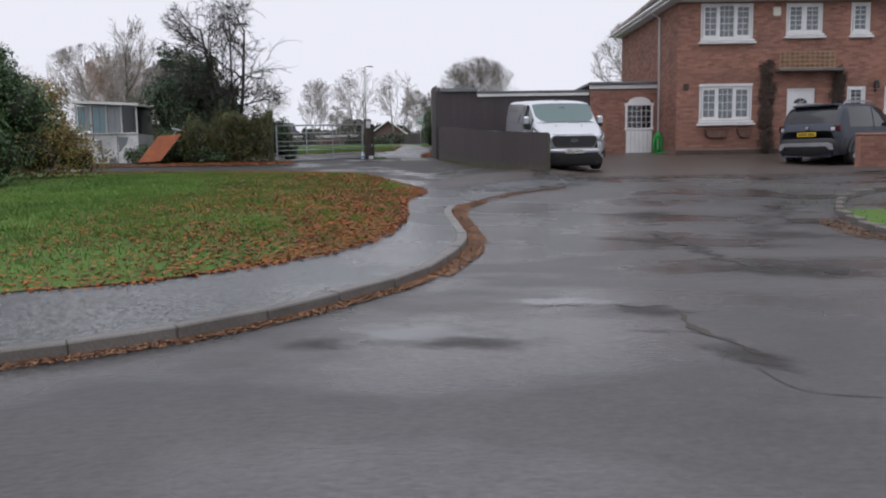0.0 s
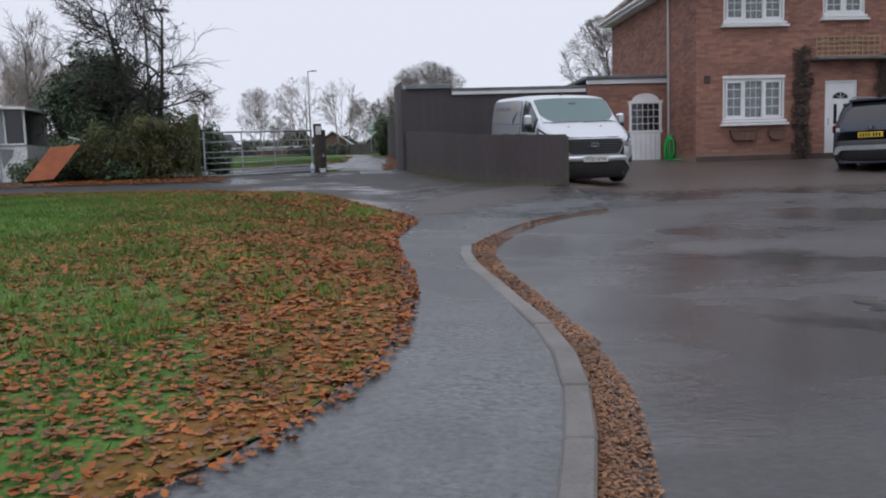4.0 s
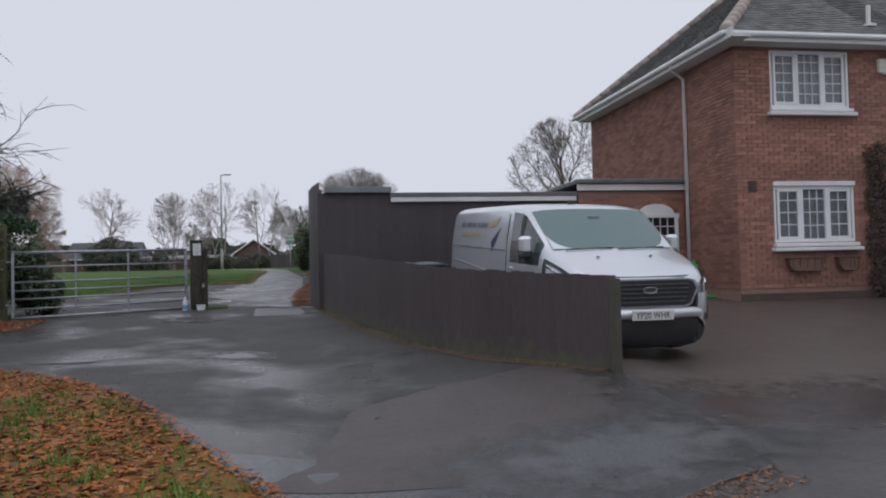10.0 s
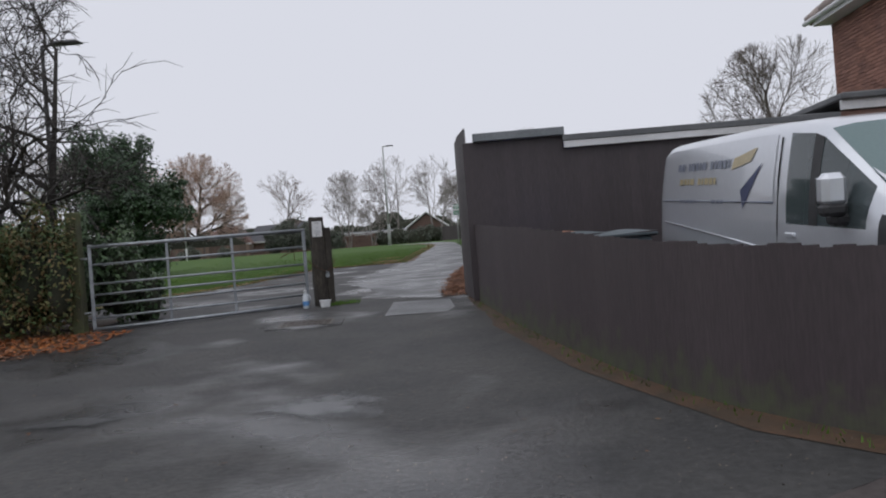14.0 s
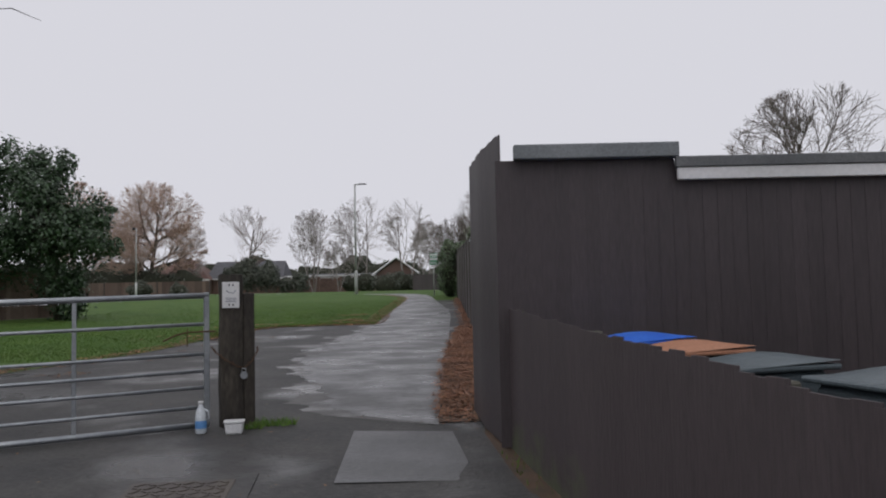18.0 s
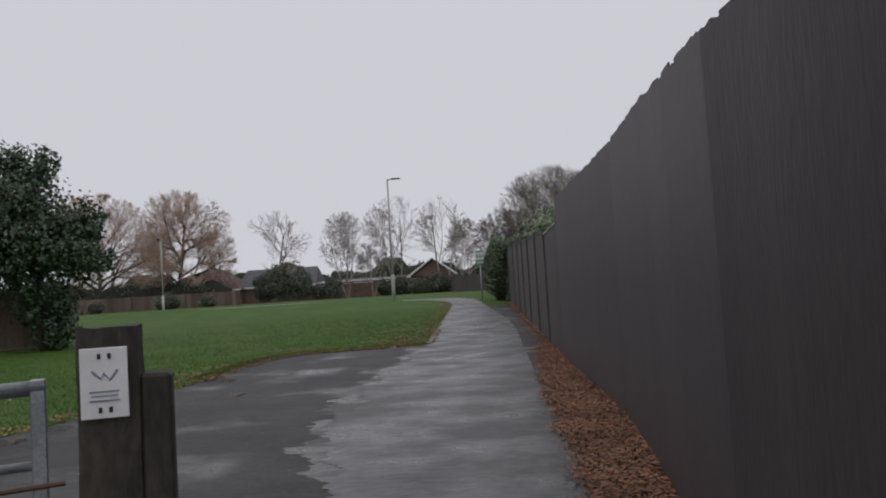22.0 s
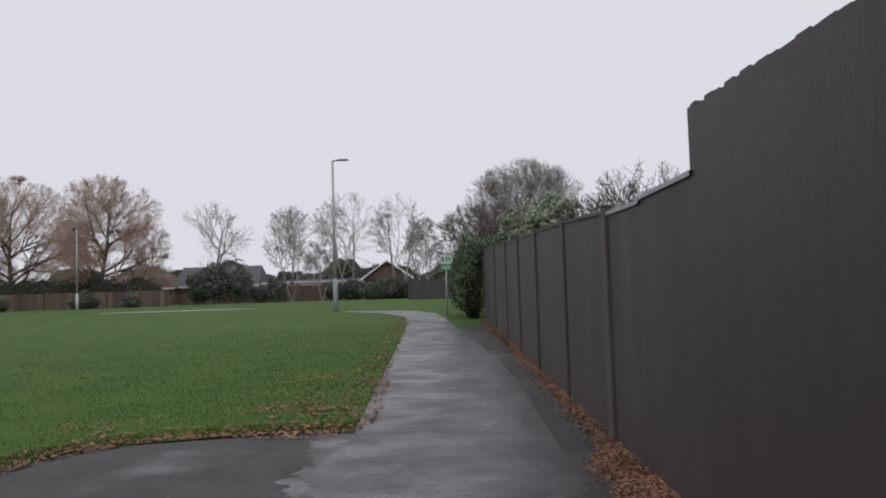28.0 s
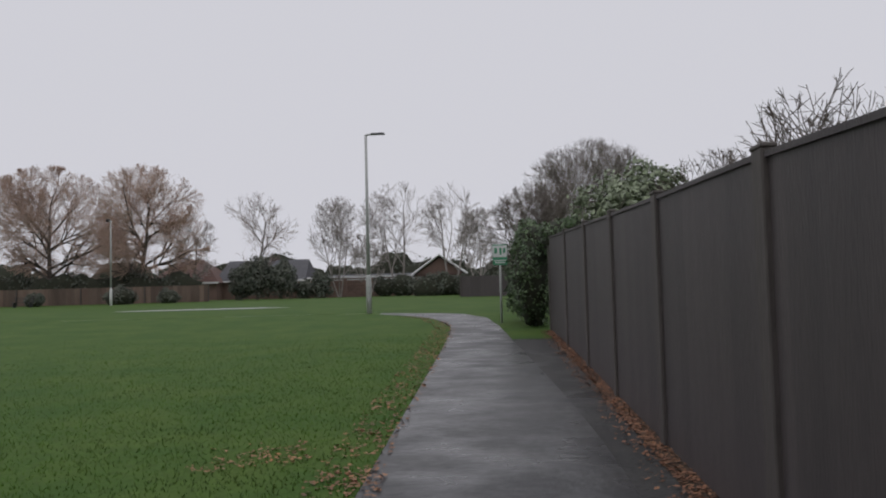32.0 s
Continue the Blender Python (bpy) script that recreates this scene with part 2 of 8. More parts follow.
LITTER = toned("leaf_litter", [(0.215, 0.095, 0.048), (0.185, 0.115, 0.075), (0.120, 0.065, 0.042), (0.235, 0.140, 0.080), (0.165, 0.072, 0.040), (0.145, 0.125, 0.055)], 0.6, 0.25, 1.5)
MULCH = mat("matted_leaf_mulch", (0.220, 0.085, 0.026), (0.120, 0.100, 0.026), 2.6, 0.85, 1.0, 28, stain=0.4, spec=0.15)
GUTTER = toned("gutter_leaves", [(0.33, 0.155, 0.072), (0.28, 0.150, 0.088), (0.20, 0.108, 0.066), (0.35, 0.180, 0.088)], 0.55, 0.3, 1.6)
DRIFT = toned("wet_drifted_leaves", [(0.32, 0.150, 0.090), (0.26, 0.135, 0.090), (0.37, 0.195, 0.110), (0.20, 0.100, 0.065)], 0.6, 0.25, 1.6)
FENCE = mat("dark_stained_boards", (0.045, 0.036, 0.039), (0.056, 0.045, 0.048), 1.2, 0.55, 0.4, 60, vary=0.06, stretch=(1, 1, 0.12))
FENCE2 = mat("weathered_dark_boards", (0.050, 0.042, 0.043), (0.068, 0.057, 0.057), 1.5, 0.6, 0.5, 60, vary=0.12, stretch=(1, 1, 0.12))
POST = mat("fence_post_wood", (0.066, 0.057, 0.054), (0.090, 0.078, 0.071), 2, 0.7, 0.5, 50, vary=0.15, stretch=(1, 1, 0.15))
ENDPOST = mat("weathered_end_post", (0.080, 0.072, 0.060), (0.062, 0.060, 0.045), 2, 0.75, 0.6, 40, stretch=(1, 1, 0.2))
LAUREL = mat("laurel_leaves", (0.036, 0.078, 0.028), (0.064, 0.118, 0.040), 1.2, 0.4, 0, 20, island=0.5)
FENCELOW = mat("dark_boards_with_algae", (0.056, 0.043, 0.046), (0.070, 0.055, 0.058), 1.2, 0.6, 0.5, 60, vary=0.06, stretch=(1, 1, 0.12), moss=(0.078, 0.090, 0.050))
ALGAE = mat("algae_green_board_foot", (0.075, 0.085, 0.03), (0.05, 0.05, 0.03), 3, 0.8, 0.5, 40, vary=0.3)
OLDWOOD = mat("rotten_gate_post", (0.052, 0.044, 0.034), (0.018, 0.015, 0.013), 3.0, 0.8, 1.0, 30, stretch=(1, 1, 0.35), stain=0.55)
BROWNWOOD = mat("brown_fence_wood", (0.10, 0.065, 0.05), (0.15, 0.11, 0.085), 1.2, 0.75, 0.4, 40, vary=0.3, stretch=(1, 1, 0.2))
GALV = mat("galvanised_steel", (0.36, 0.38, 0.40), (0.25, 0.27, 0.29), 6, 0.4, 0.1, 80, metal=0.7)
BRICK = mat("red_brick", (0.312, 0.160, 0.120), (0.245, 0.132, 0.105), 1.2, 0.8, 0.5, 60, vary=0.16, island=0.24, spec=0.25, stain=0.35)
COIR = mat("rotting_coir", (0.185, 0.108, 0.084), (0.130, 0.082, 0.066), 6, 0.9, 0.8, 40, stain=0.4)
MORTAR = mat("mortar", (0.285, 0.178, 0.140), (0.235, 0.150, 0.120), 5, 0.9, 0.5, 80)
# Red dulled: distance haze is put into this brick colour.
FARBRICK = mat("far_brick", (0.185, 0.118, 0.098), (0.155, 0.104, 0.088), 2, 0.85, 0.3, 30, island=0.2)
TILE = mat("roof_tile", (0.195, 0.19, 0.19), (0.15, 0.152, 0.148), 0.8, 0.55, 0.4, 40, island=0.3, vary=0.1)
SOOTTILE = mat("sooty_roof_tile", (0.130, 0.125, 0.125), (0.095, 0.096, 0.094), 0.8, 0.6, 0.4, 40, island=0.35, vary=0.1)
SOOTY = mat("sooty_brick", (0.20, 0.105, 0.080), (0.13, 0.075, 0.06), 5, 0.85, 0.8, 30, stain=0.4)
RIDGE = mat("ridge_tile", (0.36, 0.30, 0.275), (0.28, 0.235, 0.215), 3, 0.7, 0.4, 40, vary=0.15)
FARROOF = mat("far_roof", (0.10, 0.10, 0.11), (0.08, 0.08, 0.088), 1.5, 0.85, 0.3, 20, island=0.15)
WHITE = mat("white_plastic", (0.78, 0.78, 0.79), (0.70, 0.70, 0.71), 2, 0.35, 0.05, 30, stain=0.06)
FASCIA = mat("white_fascia", (0.74, 0.74, 0.75), (0.62, 0.62, 0.62), 1.2, 0.5, 0.1, 30, stain=0.1)
FELT = mat("roof_felt", (0.10, 0.105, 0.11), (0.15, 0.155, 0.16), 2, 0.6, 0.4, 60)
COPING = mat("grey_coping", (0.20, 0.215, 0.225), (0.15, 0.165, 0.175), 2, 0.5, 0.2, 50)
PANE = glass("window_glass", (0.55, 0.58, 0.60), 0.02, 0.92)
CURTAIN = mat("net_curtain", (0.50, 0.53, 0.54), (0.40, 0.43, 0.44), 3, 0.9, 0, 20, stretch=(3, 3, 0.3))
LEAD = mat("white_glazing_bars", (0.74, 0.75, 0.77), None, 5, 0.4, 0)
VANPAINT = mat("silver_paint", (0.66, 0.68, 0.72), (0.63, 0.65, 0.69), 1, 0.30, 0, 20, stain=0.03, coat=0.7, metal=0.55)
CARPAINT = mat("dark_blue_grey_paint", (0.034, 0.042, 0.060), (0.040, 0.049, 0.068), 1, 0.48, 0, 20, stain=0.05, coat=0.1, spec=0.4)
GRILLEBAR = mat("grille_bar_plastic", (0.055, 0.055, 0.06), None, 4, 0.3, 0, stain=0.05)
BLACKP = mat("black_plastic", (0.02, 0.02, 0.022), (0.03, 0.03, 0.032), 4, 0.5, 0.1, 60)
TYRE = mat("tyre_rubber", (0.022, 0.022, 0.023), None, 5, 0.8, 0.3, 50)
RIM = mat("wheel_rim", (0.42, 0.43, 0.45), None, 4, 0.35, 0, metal=0.6)
CHROME = mat("chrome", (0.75, 0.76, 0.78), None, 4, 0.12, 0, metal=1.0)
# Half-opaque teal tint carries the screen's bright reflection in its colour.
SCREEN = glass("windscreen", (0.27, 0.40, 0.40), 0.04, 0.55)
DOORGLASS = glass("door_glass", (0.16, 0.20, 0.21), 0.03, 0.6)
DARKGLASS = glass("dark_glass", (0.018, 0.02, 0.024), 0.06, 0.0)
LAMPGLASS = mat("headlamp_glass", (0.60, 0.62, 0.65), (0.4, 0.42, 0.45), 20, 0.08, 0, coat=0.8)
REDLAMP = mat("tail_lamp", (0.07, 0.012, 0.014), None, 6, 0.15, 0)
PLATEW = mat("plate_white", (0.72, 0.72, 0.70), None, 3, 0.35, 0, stain=0.03)
PLATEY = mat("plate_yellow", (0.72, 0.50, 0.03), None, 3, 0.35, 0, stain=0.03)
INK = mat("black_ink", (0.015, 0.015, 0.017), None, 3, 0.5, 0, stain=0.02)
DECALB = mat("decal_blue", (0.050, 0.062, 0.140), None, 3, 0.3, 0)
DECALY = mat("decal_yellow", (0.50, 0.42, 0.25), None, 3, 0.3, 0)
DECALG = mat("decal_grey", (0.20, 0.22, 0.28), None, 3, 0.3, 0)
BARK = mat("bark", (0.085, 0.070, 0.058), (0.12, 0.10, 0.085), 3, 0.85, 0.5, 30)
TWIG = mat("twigs", (0.29, 0.235, 0.21), (0.23, 0.185, 0.165), 2, 0.85, 0, 30)
# Russet lightened well past bark tone: haze over the willows is painted in.
TWIGRED = mat("russet_twigs", (0.47, 0.345, 0.285), (0.39, 0.28, 0.225), 2, 0.85, 0, 30)
DULLTWIG = mat("dull_twigs", (0.185, 0.160, 0.145), (0.15, 0.128, 0.115), 2, 0.85, 0, 30)
# Paler than near twigs: mist on distant trees is put into the colour.
HAZETWIG = mat("hazed_pale_twigs", (0.34, 0.305, 0.29), (0.28, 0.25, 0.24), 2, 0.85, 0, 30)
HOLLY = mat("holly_leaves", (0.028, 0.056, 0.026), (0.046, 0.086, 0.036), 1.5, 0.35, 0, 20, island=0.45)
IVY = mat("ivy_leaves", (0.048, 0.088, 0.036), (0.078, 0.120, 0.050), 1.0, 0.45, 0, 20, island=0.5)
BRAMBLE = toned("autumn_bramble", [(0.150, 0.175, 0.050), (0.260, 0.215, 0.068), (0.240, 0.110, 0.052), (0.120, 0.150, 0.050), (0.190, 0.100, 0.058), (0.200, 0.205, 0.060)], 0.6, 0.25, 0.9, 0.4)
# Near-black colour stands for the shade inside hedges and bushes.
SHADECORE = mat("shaded_hedge_core", (0.02, 0.026, 0.014), (0.03, 0.03, 0.018), 3, 0.95, 0.8, 12)
# Greyed and lightened foliage: park haze is painted into the colour.
HAZEHEDGE = mat("far_hedge", (0.095, 0.112, 0.088), (0.125, 0.128, 0.105), 1.0, 0.9, 0, 10, island=0.35)
RENDERW = mat("dirty_white_render", (0.70, 0.71, 0.72), (0.42, 0.43, 0.43), 0.9, 0.7, 0.4, 22, stain=0.4)
TEAL = mat("teal_curtain", (0.16, 0.56, 0.64), (0.10, 0.38, 0.44), 2.5, 0.6, 0, 20)
RUST = mat("rusty_board", (0.34, 0.10, 0.035), (0.24, 0.065, 0.025), 2, 0.7, 0.3, 40)
GREENHOSE = mat("green_hose", (0.03, 0.50, 0.10), None, 3, 0.4, 0)
PLASTICW = mat("white_tub", (0.75, 0.76, 0.77), None, 3, 0.3, 0)
MILK = mat("clear_bottle", (0.62, 0.66, 0.70), None, 3, 0.15, 0)
LABELBLUE = mat("blue_label", (0.12, 0.30, 0.62), None, 3, 0.35, 0)
IRON = mat("cast_iron", (0.10, 0.085, 0.07), (0.06, 0.05, 0.045), 5, 0.5, 0.4, 60, metal=0.3)
RUSTCHAIN = mat("rusty_chain", (0.11, 0.06, 0.035), None, 10, 0.7, 0.3, 90, metal=0.4)
SIGNW = mat("sign_white", (0.74, 0.74, 0.74), None, 3, 0.4, 0, stain=0.05)
SIGNG = mat("sign_green", (0.05, 0.30, 0.15), None, 3, 0.4, 0)
BOARDBLUE = mat("blue_sheet", (0.03, 0.13, 0.62), (0.05, 0.18, 0.66), 3, 0.4, 0.1)
BOARDORANGE = mat("terracotta_sheet", (0.42, 0.20, 0.12), (0.36, 0.17, 0.10), 3, 0.5, 0.1)
BOARDGREY = mat("slate_sheet", (0.10, 0.125, 0.138), (0.075, 0.095, 0.105), 4, 0.4, 0.2)
LAMPGREY = mat("lamp_post_paint", (0.42, 0.43, 0.42), (0.34, 0.35, 0.34), 4, 0.5, 0.1)
LAMPDARK = mat("lamp_head", (0.05, 0.05, 0.055), None, 4, 0.5, 0)
TRELLIS = mat("trellis_wood", (0.42, 0.34, 0.20), (0.34, 0.27, 0.16), 3, 0.7, 0.3, 40)
CLIMBER = mat("dry_climber_leaves", (0.098, 0.072, 0.060), (0.125, 0.090, 0.074), 3, 0.8, 0, 20, island=0.25)
NEARBARK = mat("wet_dark_bark", (0.032, 0.028, 0.025), (0.045, 0.039, 0.034), 3, 0.8, 0.4, 30)
TANGLE = toned("browning_hedge_leaves", [(0.105, 0.118, 0.044), (0.150, 0.122, 0.052), (0.150, 0.092, 0.048), (0.072, 0.112, 0.040), (0.060, 0.092, 0.036), (0.125, 0.135, 0.052)], 0.6, 0.25, 1.2, 0.4)
GRIT = mat("brown_grit", (0.16, 0.13, 0.10), (0.09, 0.075, 0.06), 4, 0.7, 0, 30, island=0.5)
DARKWALL = mat("dark_wall_brown", (0.07, 0.05, 0.045), (0.10, 0.07, 0.055), 2, 0.85, 0.5, 30)


# ---- geometry kit ----
class Geo:
    """Vertices and faces gathered in plain lists."""

    def __init__(self):
        self.v, self.f = [], []

    def add(self, verts, faces):
        k = len(self.v)
        self.v.extend(verts)
        self.f.extend([tuple(i + k for i in f) for f in faces])
        return self

    def box(self, c, s, rz=0.0, ch=0.0, top=None):
        """Box of size s centred on c, turned by rz degrees; ch: chamfered edges; top: scale of the upper face."""
        hx, hy, hz = s[0] / 2, s[1] / 2, s[2] / 2
        a, b = math.cos(radians(rz)), math.sin(radians(rz))
        pts, faces = [], []
        if ch <= 0:
            for z in (-1, 1):
                k = top if (top and z > 0) else 1
                for x, y in ((-1, -1), (1, -1), (1, 1), (-1, 1)):
                    pts.append((x * hx * k, y * hy * k, z * hz))
            faces = [(0, 3, 2, 1), (4, 5, 6, 7), (0, 1, 5, 4), (1, 2, 6, 5), (2, 3, 7, 6), (3, 0, 4, 7)]
        else:
            ch = min(ch, hx * 0.6, hy * 0.6, hz * 0.6)
            n = 8
            for z, flat in ((-hz, True), (-hz + ch, False), (hz - ch, False), (hz, True)):
                k = top if (top and z > 0) else 1
                X, Y = hx * k, hy * k
                if flat:
                    ring = [(sx * (X - ch), sy * (Y - ch)) for sx, sy in ((-1, -1), (-1, -1), (1, -1), (1, -1), (1, 1), (1, 1), (-1, 1), (-1, 1))]
                else:
                    ring = [(-X, -Y + ch), (-X + ch, -Y), (X - ch, -Y), (X, -Y + ch), (X, Y - ch), (X - ch, Y), (-X + ch, Y), (-X, Y - ch)]
                pts.extend((x, y, z) for x, y in ring)
            for r in range(3):
                for i in range(n):
                    j = (i + 1) % n
                    faces.append((r * n + i, r * n + j, (r + 1) * n + j, (r + 1) * n + i))
            faces.append(tuple(range(7, -1, -1)))
            faces.append(tuple(range(24, 32)))
        return self.add([(c[0] + x * a - y * b, c[1] + x * b + y * a, c[2] + z) for x, y, z in pts], faces)

    def tube(self, path, r, n=8, cap=True):
        """Round tube along points; r: one radius or one for each point."""
        rs = r if isinstance(r, (list, tuple)) else [r] * len(path)
        pts, faces = [], []
        for i, p in enumerate(path):
            d = Vector(path[min(i + 1, len(path) - 1)]) - Vector(path[max(i - 1, 0)])
            d = d.normalized() if d.length > 1e-9 else Vector((0, 0, 1))
            u = d.cross(Vector((0, 0, 1)) if abs(d.z) < 0.9 else Vector((1, 0, 0))).normalized()
            w = d.cross(u)
            for k in range(n):
                t = 2 * math.pi * k / n
                q = Vector(p) + (u * math.cos(t) + w * math.sin(t)) * rs[i]
                pts.append(tuple(q))
        for i in range(len(path) - 1):
            for k in range(n):
                m = (k + 1) % n
                faces.append((i * n + k, i * n + m, (i + 1) * n + m, (i + 1) * n + k))
        if cap:
            faces.append(tuple(range(n)))
            faces.append(tuple(range((len(path) - 1) * n + n - 1, (len(path) - 1) * n - 1, -1)))
        return self.add(pts, faces)

    def grid(self, rows):
        """Surface through rows of points of equal length."""
        n = len(rows[0])
        return self.add([tuple(p) for row in rows for p in row],
                        [(i * n + k, i * n + k + 1, (i + 1) * n + k + 1, (i + 1) * n + k) for i in range(len(rows) - 1) for k in range(n - 1)])

    def prism(self, outline, z0, z1):
        n = len(outline)
        return self.add([(x, y, z0) for x, y in outline] + [(x, y, z1) for x, y in outline],
                        [tuple(range(n - 1, -1, -1)), tuple(range(n, 2 * n))] + [(i, (i + 1) % n, n + (i + 1) % n, n + i) for i in range(n)])

    def slab(self, outline, depth, axis):
        """Prism of a (u, v) outline with its depth along 'x' or 'y'."""
        g = Geo().prism(outline, *depth)
        turn = (lambda p: (p[2], p[0], p[1])) if axis == "x" else (lambda p: (p[0], p[2], p[1]))
        return self.add([turn(p) for p in g.v], g.f)

    def moved(self, m):
        self.v = [tuple(m @ Vector(p)) for p in self.v]
        return self

    def mesh(self, name, material, smooth=False):
        me = bpy.data.meshes.new(name)
        me.from_pydata(self.v, [], self.f)
        me.materials.append(material)
        if smooth:
            me.shade_smooth()
        me.update()
        return me


def fixed(me):
    bm = bmesh.new()
    bm.from_mesh(me)
    bmesh.ops.remove_doubles(bm, verts=bm.verts, dist=1e-5)
    bmesh.ops.recalc_face_normals(bm, faces=bm.faces)
    bm.to_mesh(me)
    bm.free()
    return me


def part(name, geo, material, parent=None, label="", smooth=False, kind="", fix=True):
    me = geo.mesh(name, material, smooth) if isinstance(geo, Geo) else geo
    if isinstance(geo, Geo) and fix and len(geo.f) < 4000:
        fixed(me)
    ob = new(name, me)
    if parent is not None:
        ob.parent = parent
    return tagged(ob, label, kind=kind)


def thing(name, label, category, at=(0, 0, 0), rz=0.0, group="", kind=""):
    ob = new(name)
    ob.empty_display_size = 0.2
    ob.matrix_world = pose(at[0], at[1], at[2], 0, 0, rz)
    return tagged(ob, label, category, group, kind)


def piece(name, me, parent, m):
    """One of many alike pieces on a shared mesh."""
    ob = new(name, me)
    ob.parent = parent
    ob.matrix_basis = m
    return ob


# ---- lie of the land ----
LAND_Y = [-60, -20, 0, 5.5, 6.5, 12, 15, 16.7, 19.6, 23.3, 27.4, 29.6, 33, 36.8, 39.4, 47, 52, 60, 73.5, 115, 157, 4000]
LAND_Z = [-1.9, -0.8, 0.05, 0.38, 0.45, 0.65, 0.75, 0.86, 1.05, 1.22, 1.48, 1.58, 1.75, 1.8, 1.85, 2.12, 2.29, 2.55, 3.02, 3.4, 3.6, 3.7]


def G(x, y):
    """Height of the made ground: slope up the walk, a bank on the lawn, a fall to the road."""
    z = np.interp(y, LAND_Y, LAND_Z)
    bank, fall, rise = np.interp(y, [7, 11, 18, 24], [0, 1, 1, 0]), np.interp(y, [8, 11, 15, 18], [0, 1, 1, 0]), np.interp(y, [17, 20, 40, 50], [0, 1, 1, 0])
    return z + bank * 0.1 * np.clip(-x, 0, 2) - fall * 0.1 * np.clip(x, 0, 1.2) + rise * 0.055 * np.clip(x, 0, 2.5)


def lerp_line(points, count):
    """Evenly spaced points on a smooth line through the points."""
    pts = [Vector(p) for p in points]
    dense = []
    for i in range(len(pts) - 1):
        a, b, c, d = pts[max(i - 1, 0)], pts[i], pts[i + 1], pts[min(i + 2, len(pts) - 1)]
        for k in range(12):
            t = k / 12
            dense.append(0.5 * ((2 * b) + (c - a) * t + (2 * a - 5 * b + 4 * c - d) * t * t + (3 * b - a - 3 * c + d) * t ** 3))
    dense.append(pts[-1])
    run = [0.0]
    for p, q in zip(dense, dense[1:]):
        run.append(run[-1] + (q - p).length)
    out = []
    for k in range(count):
        s = run[-1] * k / (count - 1)
        out.append(tuple(np.interp(s, run, [p[j] for p in dense]) for j in range(len(pts[0]))))
    return out


def ruled(pairs, along, across, lift):
    """A sheet over the land between two lines given as matched pairs of points."""
    left, right = [], []
    for (a, b), (c, d) in zip(pairs, pairs[1:]):
        for k in range(along):
            t = k / along
            left.append((a[0] + (c[0] - a[0]) * t, a[1] + (c[1] - a[1]) * t))
            right.append((b[0] + (d[0] - b[0]) * t, b[1] + (d[1] - b[1]) * t))
    left.append(pairs[-1][0])
    right.append(pairs[-1][1])
    rows = []
    for a, b in zip(left, right):
        row = []
        for k in range(across + 1):
            t = k / across
            x, y = a[0] + (b[0] - a[0]) * t, a[1] + (b[1] - a[1]) * t
            row.append((x, y, float(G(x, y)) + lift))
        rows.append(row)
    return Geo().grid(rows)


def by_rows(ys, xl, xr, across, lift):
    """A sheet over the land between x = xl(y) and x = xr(y)."""
    rows = []
    for y in ys:
        a, b = xl(y), xr(y)
        rows.append([(a + (b - a) * (k / across), y, float(G(a + (b - a) * (k / across), y)) + lift) for k in range(across + 1)])
    return Geo().grid(rows)

# ---- ground ----
def drop(x, y):
    """How far the carriageway lies under the footway: a kerb that dies away, and a dip in the drive."""
    dip = float(np.interp(x, [3.05, 3.9], [0, 1])) * float(np.interp(y, [17.0, 19.5, 23, 26], [0, 1, 1, 0]))
    return float(np.interp(y, [10.5, 15.0], [0.07, 0.012])) + 0.13 * dip


xs = sorted(set([-4000, -1500, -500, -200, -100, -50, -30] + [round(-20 + 0.8 * i, 2) for i in range(58)] + [30, 40, 60, 100, 200, 500, 1500, 4000]))
ys = sorted(set([-4000, -1000, -300, -100, -60, -40] + [round(-24 + 0.6 * i, 2) for i in range(110)] + [45, 50, 55, 60, 70, 85, 100, 115, 135, 157, 200, 300, 600, 1500, 4000]))
sheet = Geo().grid([[(x, y, float(G(x, y)) - drop(x, y)) for x in xs] for y in ys])
part("ground", sheet, ASPHALT, None, "wet grey asphalt of a small residential turning head", smooth=True, kind="structure", fix=False)["category"] = "road"

KERB_LINE = [(-14, 0.9), (-6, 3.55), (-2.7, 4.9), (-2.1, 5.2), (-1.48, 5.6), (-0.76, 6.33), (-0.33, 6.9), (-0.04, 7.5), (0.32, 8.9), (0.43, 10.0), (0.39, 11.4),
             (0.31, 12.9), (0.40, 14.2), (0.75, 15.3), (1.4, 16.4), (2.1, 17.0), (2.9, 17.35)]
EDGE_LINE = [(-14, 2.9), (-6.5, 5.55), (-3.63, 6.66), (-2.79, 6.92), (-1.93, 7.42), (-1.21, 8.2), (-0.75, 9.2), (-0.56, 10.3), (-0.47, 11.9),
             (-0.55, 13.7), (-0.5, 14.9), (-0.2, 16.5), (-0.36, 17.2), (-0.9, 18.2)]
LAWN_LINE = EDGE_LINE + [(-1.66, 19.76), (-2.33, 20.8), (-2.92, 21.6), (-3.64, 22.4), (-4.4, 23.4), (-5.6, 23.9), (-9, 24.5), (-14, 25.2), (-21, 26)]

kerb_pts = lerp_line(KERB_LINE, 60)
edge_pts = lerp_line(EDGE_LINE, 60)
inset = []
for i, (x, y) in enumerate(kerb_pts):
    a, b = kerb_pts[max(i - 1, 0)], kerb_pts[min(i + 1, 59)]
    d = Vector((b[0] - a[0], b[1] - a[1])).normalized()
    w = float(np.interp(y, [13.6, 14.8], [0.12, 0.0]))
    inset.append((x - d.y * w, y + d.x * w))
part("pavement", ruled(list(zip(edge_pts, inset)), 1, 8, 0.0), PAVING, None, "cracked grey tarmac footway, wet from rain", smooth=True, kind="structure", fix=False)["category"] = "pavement"
